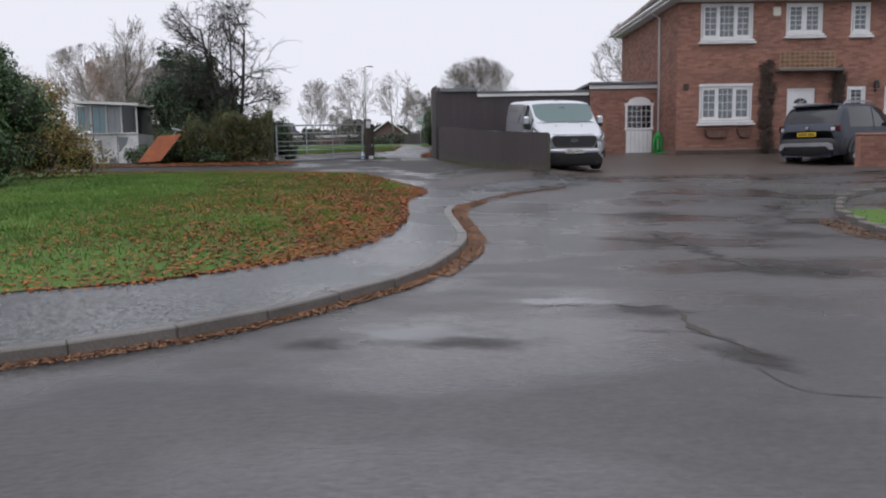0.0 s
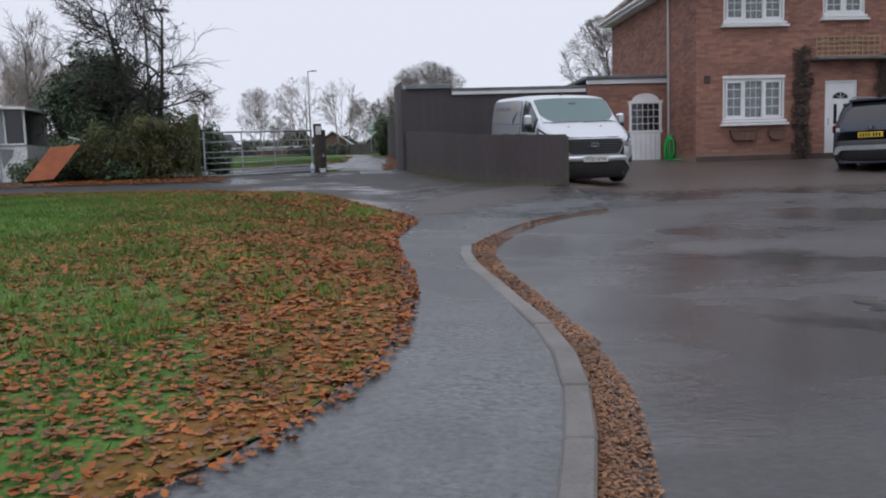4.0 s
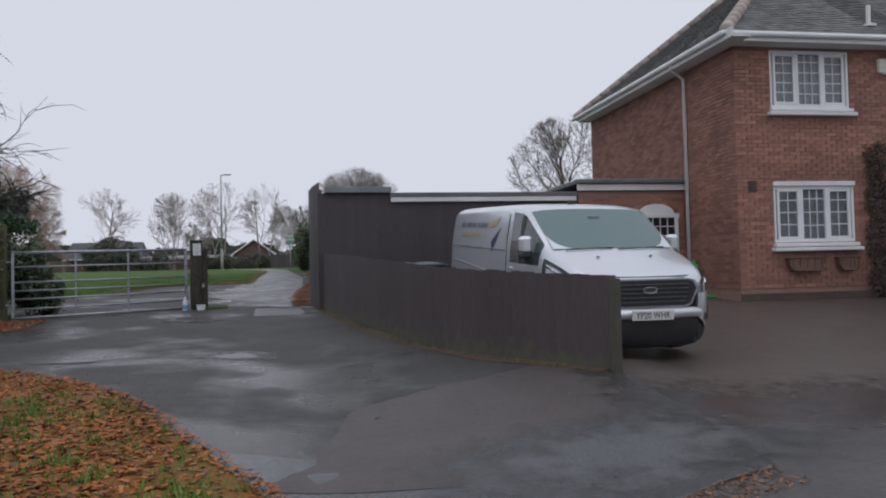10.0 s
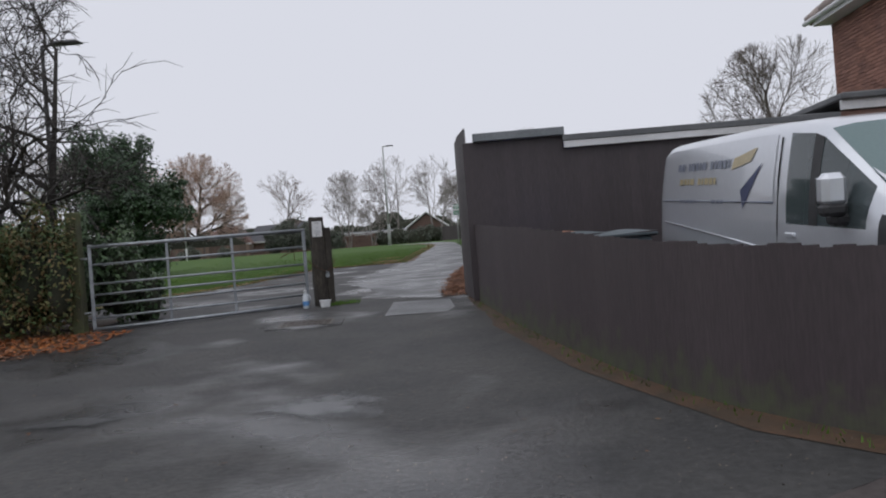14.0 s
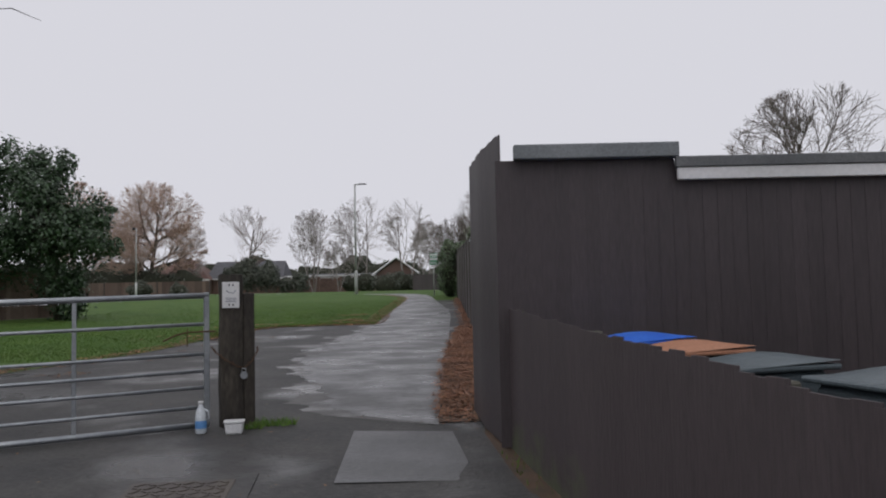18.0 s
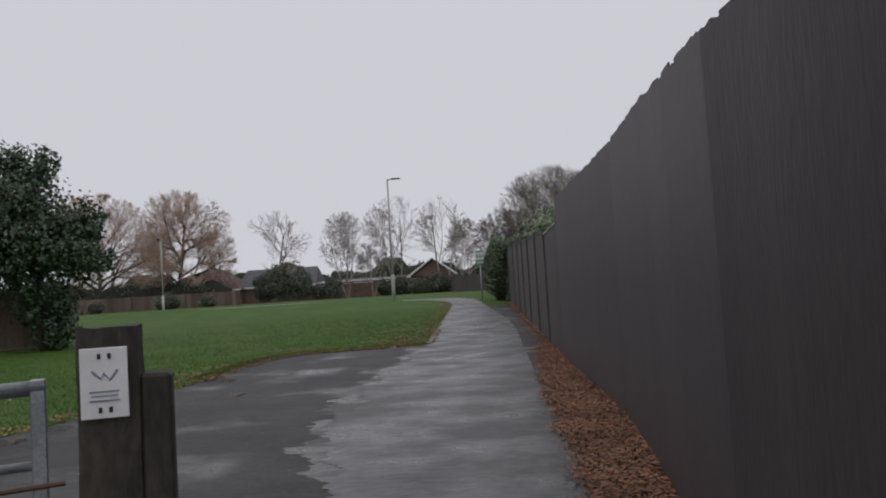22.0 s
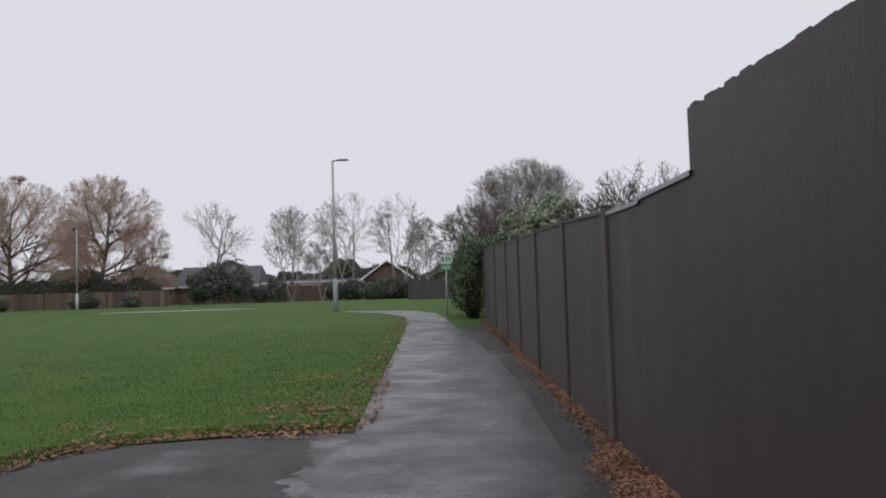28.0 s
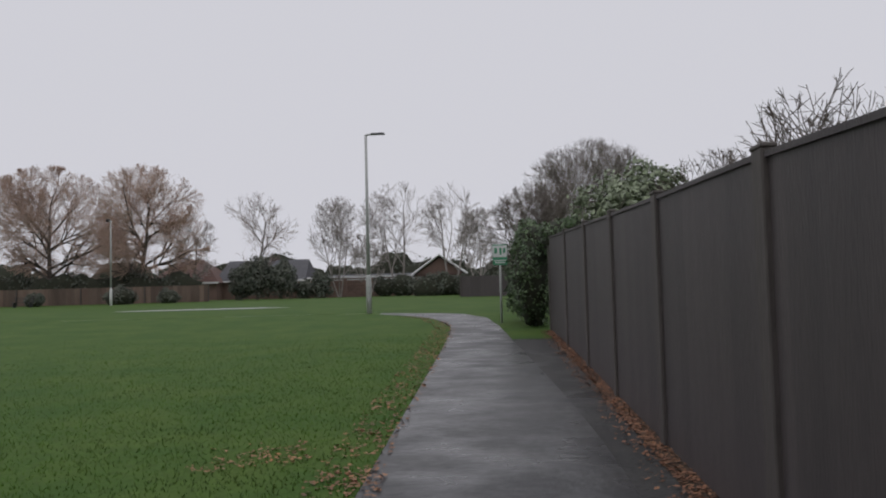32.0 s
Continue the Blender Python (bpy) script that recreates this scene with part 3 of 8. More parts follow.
apron = [((-0.9, 18.2), (2.9, 17.35)), ((-1.66, 19.76), (2.92, 19.8)), ((-2.92, 21.6), (1.95, 21.5)), ((-4.4, 23.4), (1.22, 23.6)), ((-9, 24.4), (1.05, 24.6)), ((-14, 25.8), (0.62, 26.6)), ((-14, 28.0), (0.34, 28.0)), ((-8.0, 30.0), (0.2, 29.4))]
part("apron", ruled(apron, 16, 14, 0.0), TARMAC, None, "patched dark tarmac entrance, wet with puddles", smooth=True, kind="structure", fix=False)["category"] = "tarmac"
part("tarmac_yard", ruled([((-8.0, 30.0), (0.2, 29.4)), ((-7.0, 34), (0.45, 34)), ((-6.1, 37.5), (0.45, 37.5)), ((-5.76, 40.6), (0.45, 40.6)), ((-5.45, 43.0), (0.45, 43.0)), ((-4.9, 44.0), (0.45, 44.4)), ((-2.22, 44.55), (0.45, 45.0))], 14, 14, 0.0),
     TARMAC, None, "weathered dark tarmac inside the gate", smooth=True, kind="structure", fix=False)["category"] = "tarmac"
part("verge_tarmac", ruled([((-0.4, 44.6), (0.5, 44.6)), ((-0.4, 50), (0.5, 50)), ((-0.9, 60), (0.5, 60)), ((-1.2, 64.5), (0.3, 64.5)), ((-1.6, 68), (-0.2, 68))], 6, 4, 0.003), TARMAC, None, "dark wet tarmac margin beside the fence", smooth=True, kind="structure", fix=False)["category"] = "tarmac"
PATH_L = [(-2.22, 44.4), (-2.2, 50), (-2.2, 60), (-2.3, 64), (-2.95, 67.3), (-4.0, 69.4), (-5.3, 70.9)]
PATH_R = [(-0.15, 44.4), (-0.15, 50), (-0.7, 60), (-0.95, 64), (-1.3, 67.6), (-2.3, 70.3), (-5.2, 71.6)]
part("path", ruled(list(zip(lerp_line(PATH_L, 40), lerp_line(PATH_R, 40))), 1, 6, 0.006), PATH, None, "wet grey tarmac footpath curving across the park", smooth=True, kind="structure", fix=False)["category"] = "path"
STRIP_L = [(-1.3, 30.4), (-1.9, 32.5), (-2.4, 34.5), (-2.6, 38), (-2.6, 40.2), (-2.3, 43.2), (-2.22, 44.4)]
STRIP_R = [(-0.35, 29.8), (-0.35, 32), (-0.3, 34.5), (-0.25, 38), (-0.2, 40.2), (-0.17, 43.2), (-0.15, 44.4)]
strip_l = [(x + 0.30 * noise.noise(Vector((x, y * 0.9, 0))) + 0.16 * noise.noise(Vector((x, y * 2.7, 3))) + 0.10 * noise.noise(Vector((x, y * 8, 6))) + 0.06 * noise.noise(Vector((x, y * 21, 9))), y) for x, y in lerp_line(STRIP_L, 600)]
mid_l = [(x - 0.24 + 0.34 * noise.noise(Vector((x, y * 1.2, 20))) + 0.20 * noise.noise(Vector((x, y * 3.1, 13))) + 0.12 * noise.noise(Vector((x, y * 8, 16))) + 0.08 * noise.noise(Vector((x, y * 21, 19))), y) for x, y in lerp_line(STRIP_L, 600)]
strip_r = lerp_line(STRIP_R, 600)
part("path_margin", ruled(list(zip(mid_l, strip_r)), 1, 4, 0.0025), MIDPATH, None, "worn half-wet margin of the footpath", smooth=True, kind="structure", fix=False)["category"] = "path"
part("path_strip", ruled(list(zip(strip_l, strip_r)), 1, 6, 0.005), PATH, None, "smoother wet tarmac strip along the tall fence", smooth=True, kind="structure", fix=False)["category"] = "path"
part("wet_slab", ruled([((-1.07, 27.9), (-0.06, 27.9)), ((-1.12, 29.6), (-0.22, 29.5))], 10, 6, 0.009), SLAB, None, "newer pale tarmac patch shining wet", smooth=True, kind="structure", fix=False)["category"] = "tarmac"
patch_l = [(x + 0.10 * noise.noise(Vector((x * 3, y * 3, 2))) + 0.05 * noise.noise(Vector((x * 9, y * 9, 4))), y + 0.05 * noise.noise(Vector((x * 7, y * 7, 8)))) for x, y in lerp_line([(-0.42, 17.36), (0.0, 18.4), (0.2, 19.3), (0.9, 19.9), (1.9, 20.45)], 60)]
patch_r = lerp_line([(2.88, 17.36), (2.9, 18.4), (2.92, 19.4), (2.84, 20.0), (2.36, 20.75)], 60)
part("verge", ruled([((-0.35, 29.9), (0.2, 29.9)), ((-0.3, 34), (0.5, 34)), ((-0.12, 39), (0.5, 39)), ((0.2, 43), (0.5, 43)), ((0.25, 50), (0.5, 50)), ((0.2, 62), (0.5, 62))], 6, 4, 0.012), SOIL, None, "damp leaf-strewn soil verge along the fence", smooth=True, kind="structure", fix=False)["category"] = "soil"

ll = lerp_line(LAWN_LINE, 80)
lawn_x = lambda y: float(np.interp(y, [p[1] for p in ll], [p[0] for p in ll]))
part("lawn", by_rows([2.9 + 0.3 * i for i in range(83)], lambda y: min(-44, lawn_x(y) - 6), lawn_x, 50, 0.006), LAWN, None, "short green lawn scattered with brown leaves", smooth=True, kind="structure", fix=False)["category"] = "lawn"
mulch_w = lambda y: float(np.interp(y, [6.8, 8, 10, 13, 17, 20, 23.6], [0.05, 0.4, 1.3, 1.9, 2.1, 1.4, 0.3])) * (0.8 + 0.7 * noise.noise(Vector((y * 0.9, 3, 0))) + 0.3 * noise.noise(Vector((y * 4, 7, 0))))
part("leaf_mulch", by_rows([6.8 + 0.08 * i for i in range(210)], lambda y: lawn_x(y) - max(mulch_w(y), 0.03), lambda y: lawn_x(y) - 0.01, 16, 0.010), MULCH, None, "matted brown leaf mulch over the lawn edge", smooth=True, kind="structure", fix=False)["category"] = "leaves"
part("bank_soil", by_rows([26.5 + 0.5 * i for i in range(8)], lambda y: -26, lambda y: -5.6, 20, 0.02), SOIL, None, "bare damp soil under the hedge", smooth=True, kind="structure", fix=False)["category"] = "soil"
field_edge_y = [29.5, 34, 37.5, 40.6, 43.0, 44.0, 44.45, 44.55, 50, 60, 64, 67.3, 69.4, 70.9, 71.6]
field_edge_x = [-7.5, -7.0, -6.1, -5.76, -5.45, -4.9, -4.0, -2.22, -2.2, -2.2, -2.3, -2.95, -4.0, -5.3, -5.2]
field_x = lambda y: float(np.interp(y, field_edge_y, field_edge_x))
part("field", by_rows([29.5 + 0.5 * i for i in range(85)] + [71.6], lambda y: -160, field_x, 60, 0.005), FIELD, None, "wide green park grass", smooth=True, kind="structure", fix=False)["category"] = "grass"
far_l = lambda y: float(np.interp(y, [60, 64, 67.6, 70.3, 71.6, 71.61], [-0.7, -0.95, -1.3, -2.3, -5.2, -160]))
part("far_field", by_rows([60 + 0.5 * i for i in range(24)] + [71.6, 71.61, 72.5, 73.5, 75, 77, 80, 85, 90, 100, 115, 135, 160, 220, 400, 900], far_l, lambda y: 160.0, 40, 0.008), FIELD, None, "wide green park grass beyond the path", smooth=True, kind="structure", fix=False)["category"] = "grass"
part("garden_lawn", by_rows([34.8 + 0.8 * i for i in range(32)], lambda y: 0.85, lambda y: 60.0, 24, 0.006), FIELD, None, "plain green gardens behind the fence", smooth=True, kind="structure", fix=False)["category"] = "grass"
part("island_lawn", by_rows([7.0 + 0.4 * i for i in range(27)], lambda y: float(np.interp(y, [7, 8.2, 10, 12.5, 13.6, 15.2, 16.2, 17.4], [14, 6.5, 6.0, 6.5, 6.95, 7.9, 9.3, 14])), lambda y: 22.0, 12, -0.03), LAWN, None, "green grass island with a kerb round it", smooth=True, kind="structure", fix=False)["category"] = "lawn"

# cracks and sunken seams in the road
def seam(points, width, material, label, category, count=50, lift=0.004):
    line = lerp_line(points, count)
    rows = []
    for i, (x, y) in enumerate(line):
        a, b = line[max(i - 1, 0)], line[min(i + 1, count - 1)]
        d = Vector((b[0] - a[0], b[1] - a[1])).normalized()
        end = min(1.0, i / 5 + 0.05, (count - 1 - i) / 5 + 0.05)
        wl = width * end * (0.3 + 1.0 * noise.noise(Vector((x * 2.6, y * 2.6, 1))) + 0.9 * noise.noise(Vector((x * 9, y * 9, 2))))
        wr = width * end * (0.3 + 1.0 * noise.noise(Vector((x * 2.6, y * 2.6, 5))) + 0.9 * noise.noise(Vector((x * 9, y * 9, 7))))
        row = []
        for k in range(5):
            u = -max(wl, 0.003) + (max(wl, 0.003) + max(wr, 0.003)) * k / 4
            px, py = x - d.y * u, y + d.x * u
            row.append((px, py, ground_z(px, py) + lift))
        rows.append(row)
    ob = part("road_seam", Geo().grid(rows), material, None, label, smooth=True, kind="structure", fix=False)
    ob["category"] = category


def ground_z(x, y):
    """Height of the road sheet as its grid lies."""
    i = min(max(int(np.searchsorted(xs, x)) - 1, 0), len(xs) - 2)
    j = min(max(int(np.searchsorted(ys, y)) - 1, 0), len(ys) - 2)
    u, v = (x - xs[i]) / (xs[i + 1] - xs[i]), (y - ys[j]) / (ys[j + 1] - ys[j])
    h = lambda a, b: float(G(xs[a], ys[b])) - drop(xs[a], ys[b])
    return (h(i, j) * (1 - u) + h(i + 1, j) * u) * (1 - v) + (h(i, j + 1) * (1 - u) + h(i + 1, j + 1) * u) * v


seam([(1.40, 6.16), (1.58, 6.05), (1.77, 6.10), (1.83, 6.0), (1.81, 5.58), (1.84, 5.3), (1.94, 5.12), (2.08, 4.75)], 0.06, SEAM, "dark broken crack in the wet road", "crack", 160)
seam([(1.33, 5.47), (1.51, 5.40), (1.72, 5.39), (1.84, 5.3)], 0.012, SEAM, "thin dark crack in the wet road", "crack", 120)
seam([(1.90, 4.60), (1.93, 4.33), (1.99, 4.19), (2.14, 4.11), (2.36, 4.06)], 0.010, SEAM, "thin dark crack in the wet road", "crack", 120)
seam([(3.05, 11.2), (3.11, 9.79), (3.02, 8.7), (3.1, 7.84), (3.3, 7.6), (4.1, 7.45)], 0.22, TARMAC, "dark worn seam in the road", "tarmac", 90)
seam([(4.5, 11.4), (4.9, 11.9), (5.58, 12.9), (6.2, 14.0), (6.65, 15.05)], 0.55, TARMAC, "dark worn strip in the road", "tarmac", 90)
seam([(7.3, 19.0), (8.46, 19.19), (9.6, 19.1), (11.5, 18.95)], 0.10, LITTER, "line of wet leaves at the edge of the drive", "leaves", 60)

def patchy(name, base, rough, bump=0.0, keep=1.0):
    """A wet or silted film that thins out to nothing towards its rim."""
    m = mat(name, base, [v * 1.3 for v in base], 2.5, rough, bump, 24, stain=0.3, spec=1.0 if rough < 0.35 else 0.5, coat=0.4 if rough < 0.3 else 0.0)
    n, l = m.node_tree.nodes, m.node_tree.links
    rim, no, add, mr, clear, mix = (n.new("ShaderNode" + k) for k in ("Attribute", "TexNoise", "Math", "MapRange", "BsdfTransparent", "MixShader"))
    rim.attribute_name = "rim"
    no.inputs["Scale"].default_value, no.inputs["Detail"].default_value = 5.0, 5
    geo = n.new("ShaderNodeNewGeometry")
    l.new(geo.outputs["Position"], no.inputs["Vector"])
    l.new(rim.outputs["Fac"], add.inputs[0])
    l.new(no.outputs[0], add.inputs[1])
    mr.interpolation_type = "SMOOTHSTEP"
    mr.inputs["From Min"].default_value, mr.inputs["From Max"].default_value = 0.50, 1.30
    mr.inputs["To Max"].default_value = keep
    l.new(add.outputs[0], mr.inputs["Value"])
    l.new(mr.outputs[0], mix.inputs[0])
    l.new(clear.outputs[0], mix.inputs[1])
    l.new(n["Principled BSDF"].outputs[0], mix.inputs[2])
    l.new(mix.outputs[0], n["Material Output"].inputs["Surface"])
    return m


WATER = patchy("standing_water", (0.060, 0.061, 0.063), 0.14, 0.04, 0.85)
SILT = patchy("dark_silted_tarmac", (0.040, 0.036, 0.033), 0.75, 0.6, 0.5)
PATCH = patchy("relaid_tarmac", (0.056, 0.047, 0.045), 0.55, 0.7)
DAMP = patchy("shallow_standing_water", (0.062, 0.063, 0.065), 0.31, 0.3, 0.85)
FILM = patchy("wet_blue_grey_tarmac", (0.062, 0.065, 0.069), 0.40, 0.6)
DRIVE = patchy("brown_wet_drive", (0.074, 0.059, 0.052), 0.45, 0.6)


def puddle(name, label, cx, cy, rx, ry, rz, material, seed, lift, made=False, ragged=0.35):
    """A thin patch with a wandering outline lying on the road sheet, or on the made ground."""
    c, s = math.cos(radians(rz)), math.sin(radians(rz))
    high = (lambda x, y: float(G(x, y))) if made else ground_z
    rows = []
    for ring in range(5):
        f, row = ring / 4, []
        for k in range(49):
            a = 2 * math.pi * k / 48
            q = f * (1 + ragged * noise.noise(Vector((math.cos(a) * 1.4, math.sin(a) * 1.4, seed))) + 0.6 * ragged * noise.noise(Vector((math.cos(a) * 4, math.sin(a) * 4, seed + 9))))
            u, v = rx * q * math.cos(a), ry * q * math.sin(a)
            x, y = cx + u * c - v * s, cy + u * s + v * c
            row.append((x, y, high(x, y) + lift))
        rows.append(row)
    ob = part(name, Geo().grid(rows), material, None, label, smooth=True, kind="structure", fix=False)
    rim = ob.data.attributes.new("rim", "FLOAT", "POINT")
    rim.data.foreach_set("value", [1 - ring / 4 for ring in range(5) for k in range(49)])
    ob["category"] = "puddle" if name == "puddle" else "tarmac"


for i, (cx, cy, rx, ry, rz) in enumerate(((-0.10, 5.46, 0.75, 0.34, -4), (0.93, 6.27, 0.62, 0.20, -4))):
    puddle("puddle", "shallow rain puddle shining on the road", cx, cy, rx, ry, rz, WATER, 3 + i, 0.006)
for i, (cx, cy, rx, ry, rz) in enumerate(((-0.80, 5.24, 0.32, 0.22, 0), (0.32, 5.20, 0.60, 0.16, -3), (1.92, 4.85, 0.50, 0.16, -62), (3.3, 7.45, 1.2, 0.34, -20), (4.7, 10.7, 0.8, 0.7, -30), (1.62, 5.95, 0.34, 0.18, -10), (2.6, 10.4, 0.7, 0.3, -40), (3.6, 13.4, 0.9, 0.5, 10))):
    puddle("silt_patch", "dark silted patch on the wet road", cx, cy, rx, ry, rz, SILT, 20 + i, 0.0085, ragged=0.6)
for i, (cx, cy, rx, ry, rz) in enumerate(((-1.0, 22.95, 0.60, 0.55, -12), (-2.95, 22.9, 0.62, 0.26, 10), (-2.15, 27.4, 0.62, 0.40, -25))):
    puddle("puddle", "small puddle in the tarmac entrance", cx, cy, rx, ry, rz, DAMP, 40 + i, 0.0125, True)
patch = part("tarmac_patch", ruled(list(zip(patch_l, patch_r)), 1, 12, 0.003), PATCH, None, "smooth brownish relaid tarmac patch", smooth=True, kind="structure", fix=False)
patch["category"] = "tarmac"
patch.data.attributes.new("rim", "FLOAT", "POINT").data.foreach_set("value", [min(1.0, 3.4 * (1 - k / 12)) for p in patch_l for k in range(13)])
puddle("wet_film", "wet blue-grey tarmac spreading over the patch", 2.0, 17.75, 1.9, 0.95, 14, FILM, 61, 0.0065, True, 0.25)
dxs = [v for v in xs if 2.3 < v < 17.5]
dys = [v for v in ys if 18.0 < v < 29.0]
drive = part("drive", Geo().grid([[(x, y, float(G(x, y)) - drop(x, y) + 0.004) for x in dxs] for y in dys]), DRIVE, None, "brown wet tarmac drive before the house", smooth=True, kind="structure", fix=False)
drive["category"] = "drive"
drive.data.attributes.new("rim", "FLOAT", "POINT").data.foreach_set("value", [min(1.0, (y - dys[0]) / 2.0) for y in dys for x in dxs])

# kerbstones
kerb = thing("kerb", "worn brown concrete kerb beside the footway", "kerb", kind="structure")
stones = lerp_line(KERB_LINE, 40)
for i in range(39):
    a, b = Vector(stones[i]), Vector(stones[i + 1])
    d = b - a
    mid = (a + b) / 2
    n = Vector((-d.y, d.x)).normalized()
    ang = math.degrees(math.atan2(d.y, d.x))
    c = mid + n * 0.065
    z = float(G(c.x, c.y))
    za, zb = float(G(a.x, a.y)), float(G(b.x, b.y))
    if i == 0:
        kme = fixed(Geo().box((0, 0, -0.11), (1, 0.13, 0.24), 0, 0.012).mesh("kerbstone", KERB))
    m = pose(c.x, c.y, z + 0.012 - float(np.interp(c.y, [10.5, 12.5, 14.0, 15.2], [0, 0.014, 0.018, 0.06])) + random.uniform(-0.004, 0.006), 0, -math.degrees(math.atan2(zb - za, d.length)), ang + random.uniform(-0.6, 0.6)) @ Matrix.Diagonal((d.length - 0.002, 1, 1, 1))
    piece("kerbstone", kme, kerb, m)
kerb2 = thing("kerb_island", "pale concrete kerb round the grass island", "kerb", kind="structure")
isl = lerp_line([(14, 7.0), (6.5, 8.2), (6.0, 10), (6.5, 12.5), (6.95, 13.6), (7.9, 15.2), (9.3, 16.2), (14, 17.4)], 30)
for i in range(29):
    a, b = Vector(isl[i]), Vector(isl[i + 1])
    d = b - a
    c = (a + b) / 2
    piece("kerbstone", kme, kerb2, pose(c.x, c.y, float(G(c.x, c.y)) - drop(c.x, c.y) + 0.085, 0, 0, math.degrees(math.atan2(d.y, d.x))) @ Matrix.Diagonal((d.length - 0.012, 1, 1, 1)))

# ---- fences ----
def board_fence(name, label, line, top, width, material, post_step, lean=0.4, base_lift=0.02, face=1, rag=0.012, post_mat=None, post_h=0.03, gravel=0.0, cap=False, foot=None):
    """A fence of overlapping upright boards along a plan line; top: height function of the run."""
    f = thing(name, label, "fence")
    run = [0.0]
    for p, q in zip(line, line[1:]):
        run.append(run[-1] + math.dist(p, q))
    count = int(run[-1] / width)
    at = lambda s: (float(np.interp(s, run, [p[0] for p in line])), float(np.interp(s, run, [p[1] for p in line])))
    bme = fixed(Geo().add([(-0.5, -0.008, 0), (0.5, -0.004, 0), (0.5, 0.006, 0), (-0.5, 0.006, 0), (-0.5, -0.008, 1), (0.5, -0.004, 1), (0.5, 0.006, 1), (-0.5, 0.006, 1)],
                          [(0, 3, 2, 1), (4, 5, 6, 7), (0, 1, 5, 4), (1, 2, 6, 5), (2, 3, 7, 6), (3, 0, 4, 7)]).mesh("board", material))
    fme = bme if foot is None else fixed(Geo().box((0, -0.013, 0.5), (1, 0.004, 1)).mesh("algae", foot))
    for i in range(count):
        s = (i + 0.5) * run[-1] / count
        x, y = at(s)
        p, q = at(max(s - 0.1, 0)), at(min(s + 0.1, run[-1]))
        ang = math.degrees(math.atan2(q[1] - p[1], q[0] - p[0])) + (0 if face > 0 else 180)
        z0 = float(G(x, y)) + base_lift + gravel
        h = top(s) - z0 + random.uniform(-rag, rag)
        piece("board", bme, f, pose(x, y, z0, 0, random.uniform(-lean, lean), ang + random.uniform(-0.5, 0.5)) @ Matrix.Diagonal((width * 1.18, 1, h, 1)))
        if foot is not None:
            piece("algae_patch", fme, f, pose(x, y, z0, 0, 0, ang) @ Matrix.Diagonal((width * random.uniform(0.3, 0.95), 1, h * random.uniform(0.05, 0.28), 1)))
    if post_step:
        k = max(1, round(run[-1] / post_step))
        for i in range(k + 1):
            s = run[-1] * i / k
            x, y = at(s)
            z0 = float(G(x, y)) - 0.1
            p, q = at(max(s - 0.1, 0)), at(min(s + 0.1, run[-1]))
            part("post", Geo().box((0, 0, 0.5 * (top(s) + post_h - z0)), (0.09, 0.09, top(s) + post_h - z0), 0, 0.008), post_mat or POST, f).matrix_basis = pose(x, y, z0, 0, 0, math.degrees(math.atan2(q[1] - p[1], q[0] - p[0]))) @ Matrix.Translation((0, 0 if (name == "low_fence" and s < 0.01) else -0.07, 0))
    if cap:
        a, b = (*line[0], top(0) - 0.022), (*line[-1], top(run[-1]) - 0.022)
        part("capping", Geo().grid([[(p[0] + u, p[1], p[2] + w) for u, w in ((-0.028, 0), (-0.028, 0.036), (0.028, 0.036), (0.028, 0), (-0.028, 0))] for p in (a, b)]), cap, f)
    return f


LOW = [(2.90, 20.05), (2.42, 20.8), (1.97, 21.55), (1.6, 22.4), (1.25, 23.7), (0.93, 25.0), (0.62, 26.5), (0.38, 27.9), (0.26, 28.75)]
low_line = lerp_line(LOW, 40)
board_fence("low_fence", "low curved fence of dark brown boards, algae-green foot", low_line, lambda s: float(np.interp(s, [0, 3, 6, 9.6], [2.14, 2.31, 2.53, 2.72])), 0.105, FENCELOW, 1.9, base_lift=-0.02, face=-1, rag=0.01, post_h=-0.02, post_mat=ENDPOST)
board_fence("tall_fence_return", "tall dark brown board fence at the garage corner", [(0.21, 28.75), (0.08, 29.6), (0.02, 30.4)], lambda s: float(np.interp(s, [0, 1.65], [4.12, 4.12])), 0.105, FENCE, 0, lean=0.1, face=-1)
board_fence("tall_fence", "tall dark brown feather-edge board fence beside the footpath", [(0.02, 30.4), (0.22, 32.5), (0.40, 35), (0.42, 38), (0.42, 40.9)],
            lambda s: float(np.interp(s, [0, 2.1, 4.2, 7, 10.5], [4.12, 4.36, 4.48, 4.56, 4.655])), 0.115, FENCE, 2.6, lean=0.12, face=-1, post_h=0.04, rag=0.018)
N_POST = [40.95, 42.22, 43.56, 46.18, 49.1, 51.9, 54.8, 58.3, 62.2]
N_TOP = [4.20, 4.20, 4.28, 4.42, 4.52, 4.63, 4.75, 4.89, 5.03]
for i in range(8):
    x0, x1 = (0.42 if N_POST[i] < 59 else 0.36), (0.42 if N_POST[i + 1] < 59 else 0.36)
    board_fence("fence_bay", "weathered dark close-board fence panel between posts" if i > 1 else "dark close-board fence panel with a pale wet capping", [(x0, N_POST[i] + (-0.08, 0.0, 0.06)[min(i, 2)]), (x1, N_POST[i + 1] - (0.0 if i == 0 else 0.06))],
                lambda s, a=N_TOP[i], b=N_TOP[i + 1], n=N_POST[i + 1] - N_POST[i], o=((0.02, 0.02), (-0.01, -0.06), (-0.03, -0.03))[min(i, 2)]: a + o[0] + (b + o[1] - a - o[0]) * s / n, 0.13, FENCE2, 0, face=-1, gravel=0.0, cap=(GALV if i < 2 else FENCE2))["group"] = "fence panels along the path"
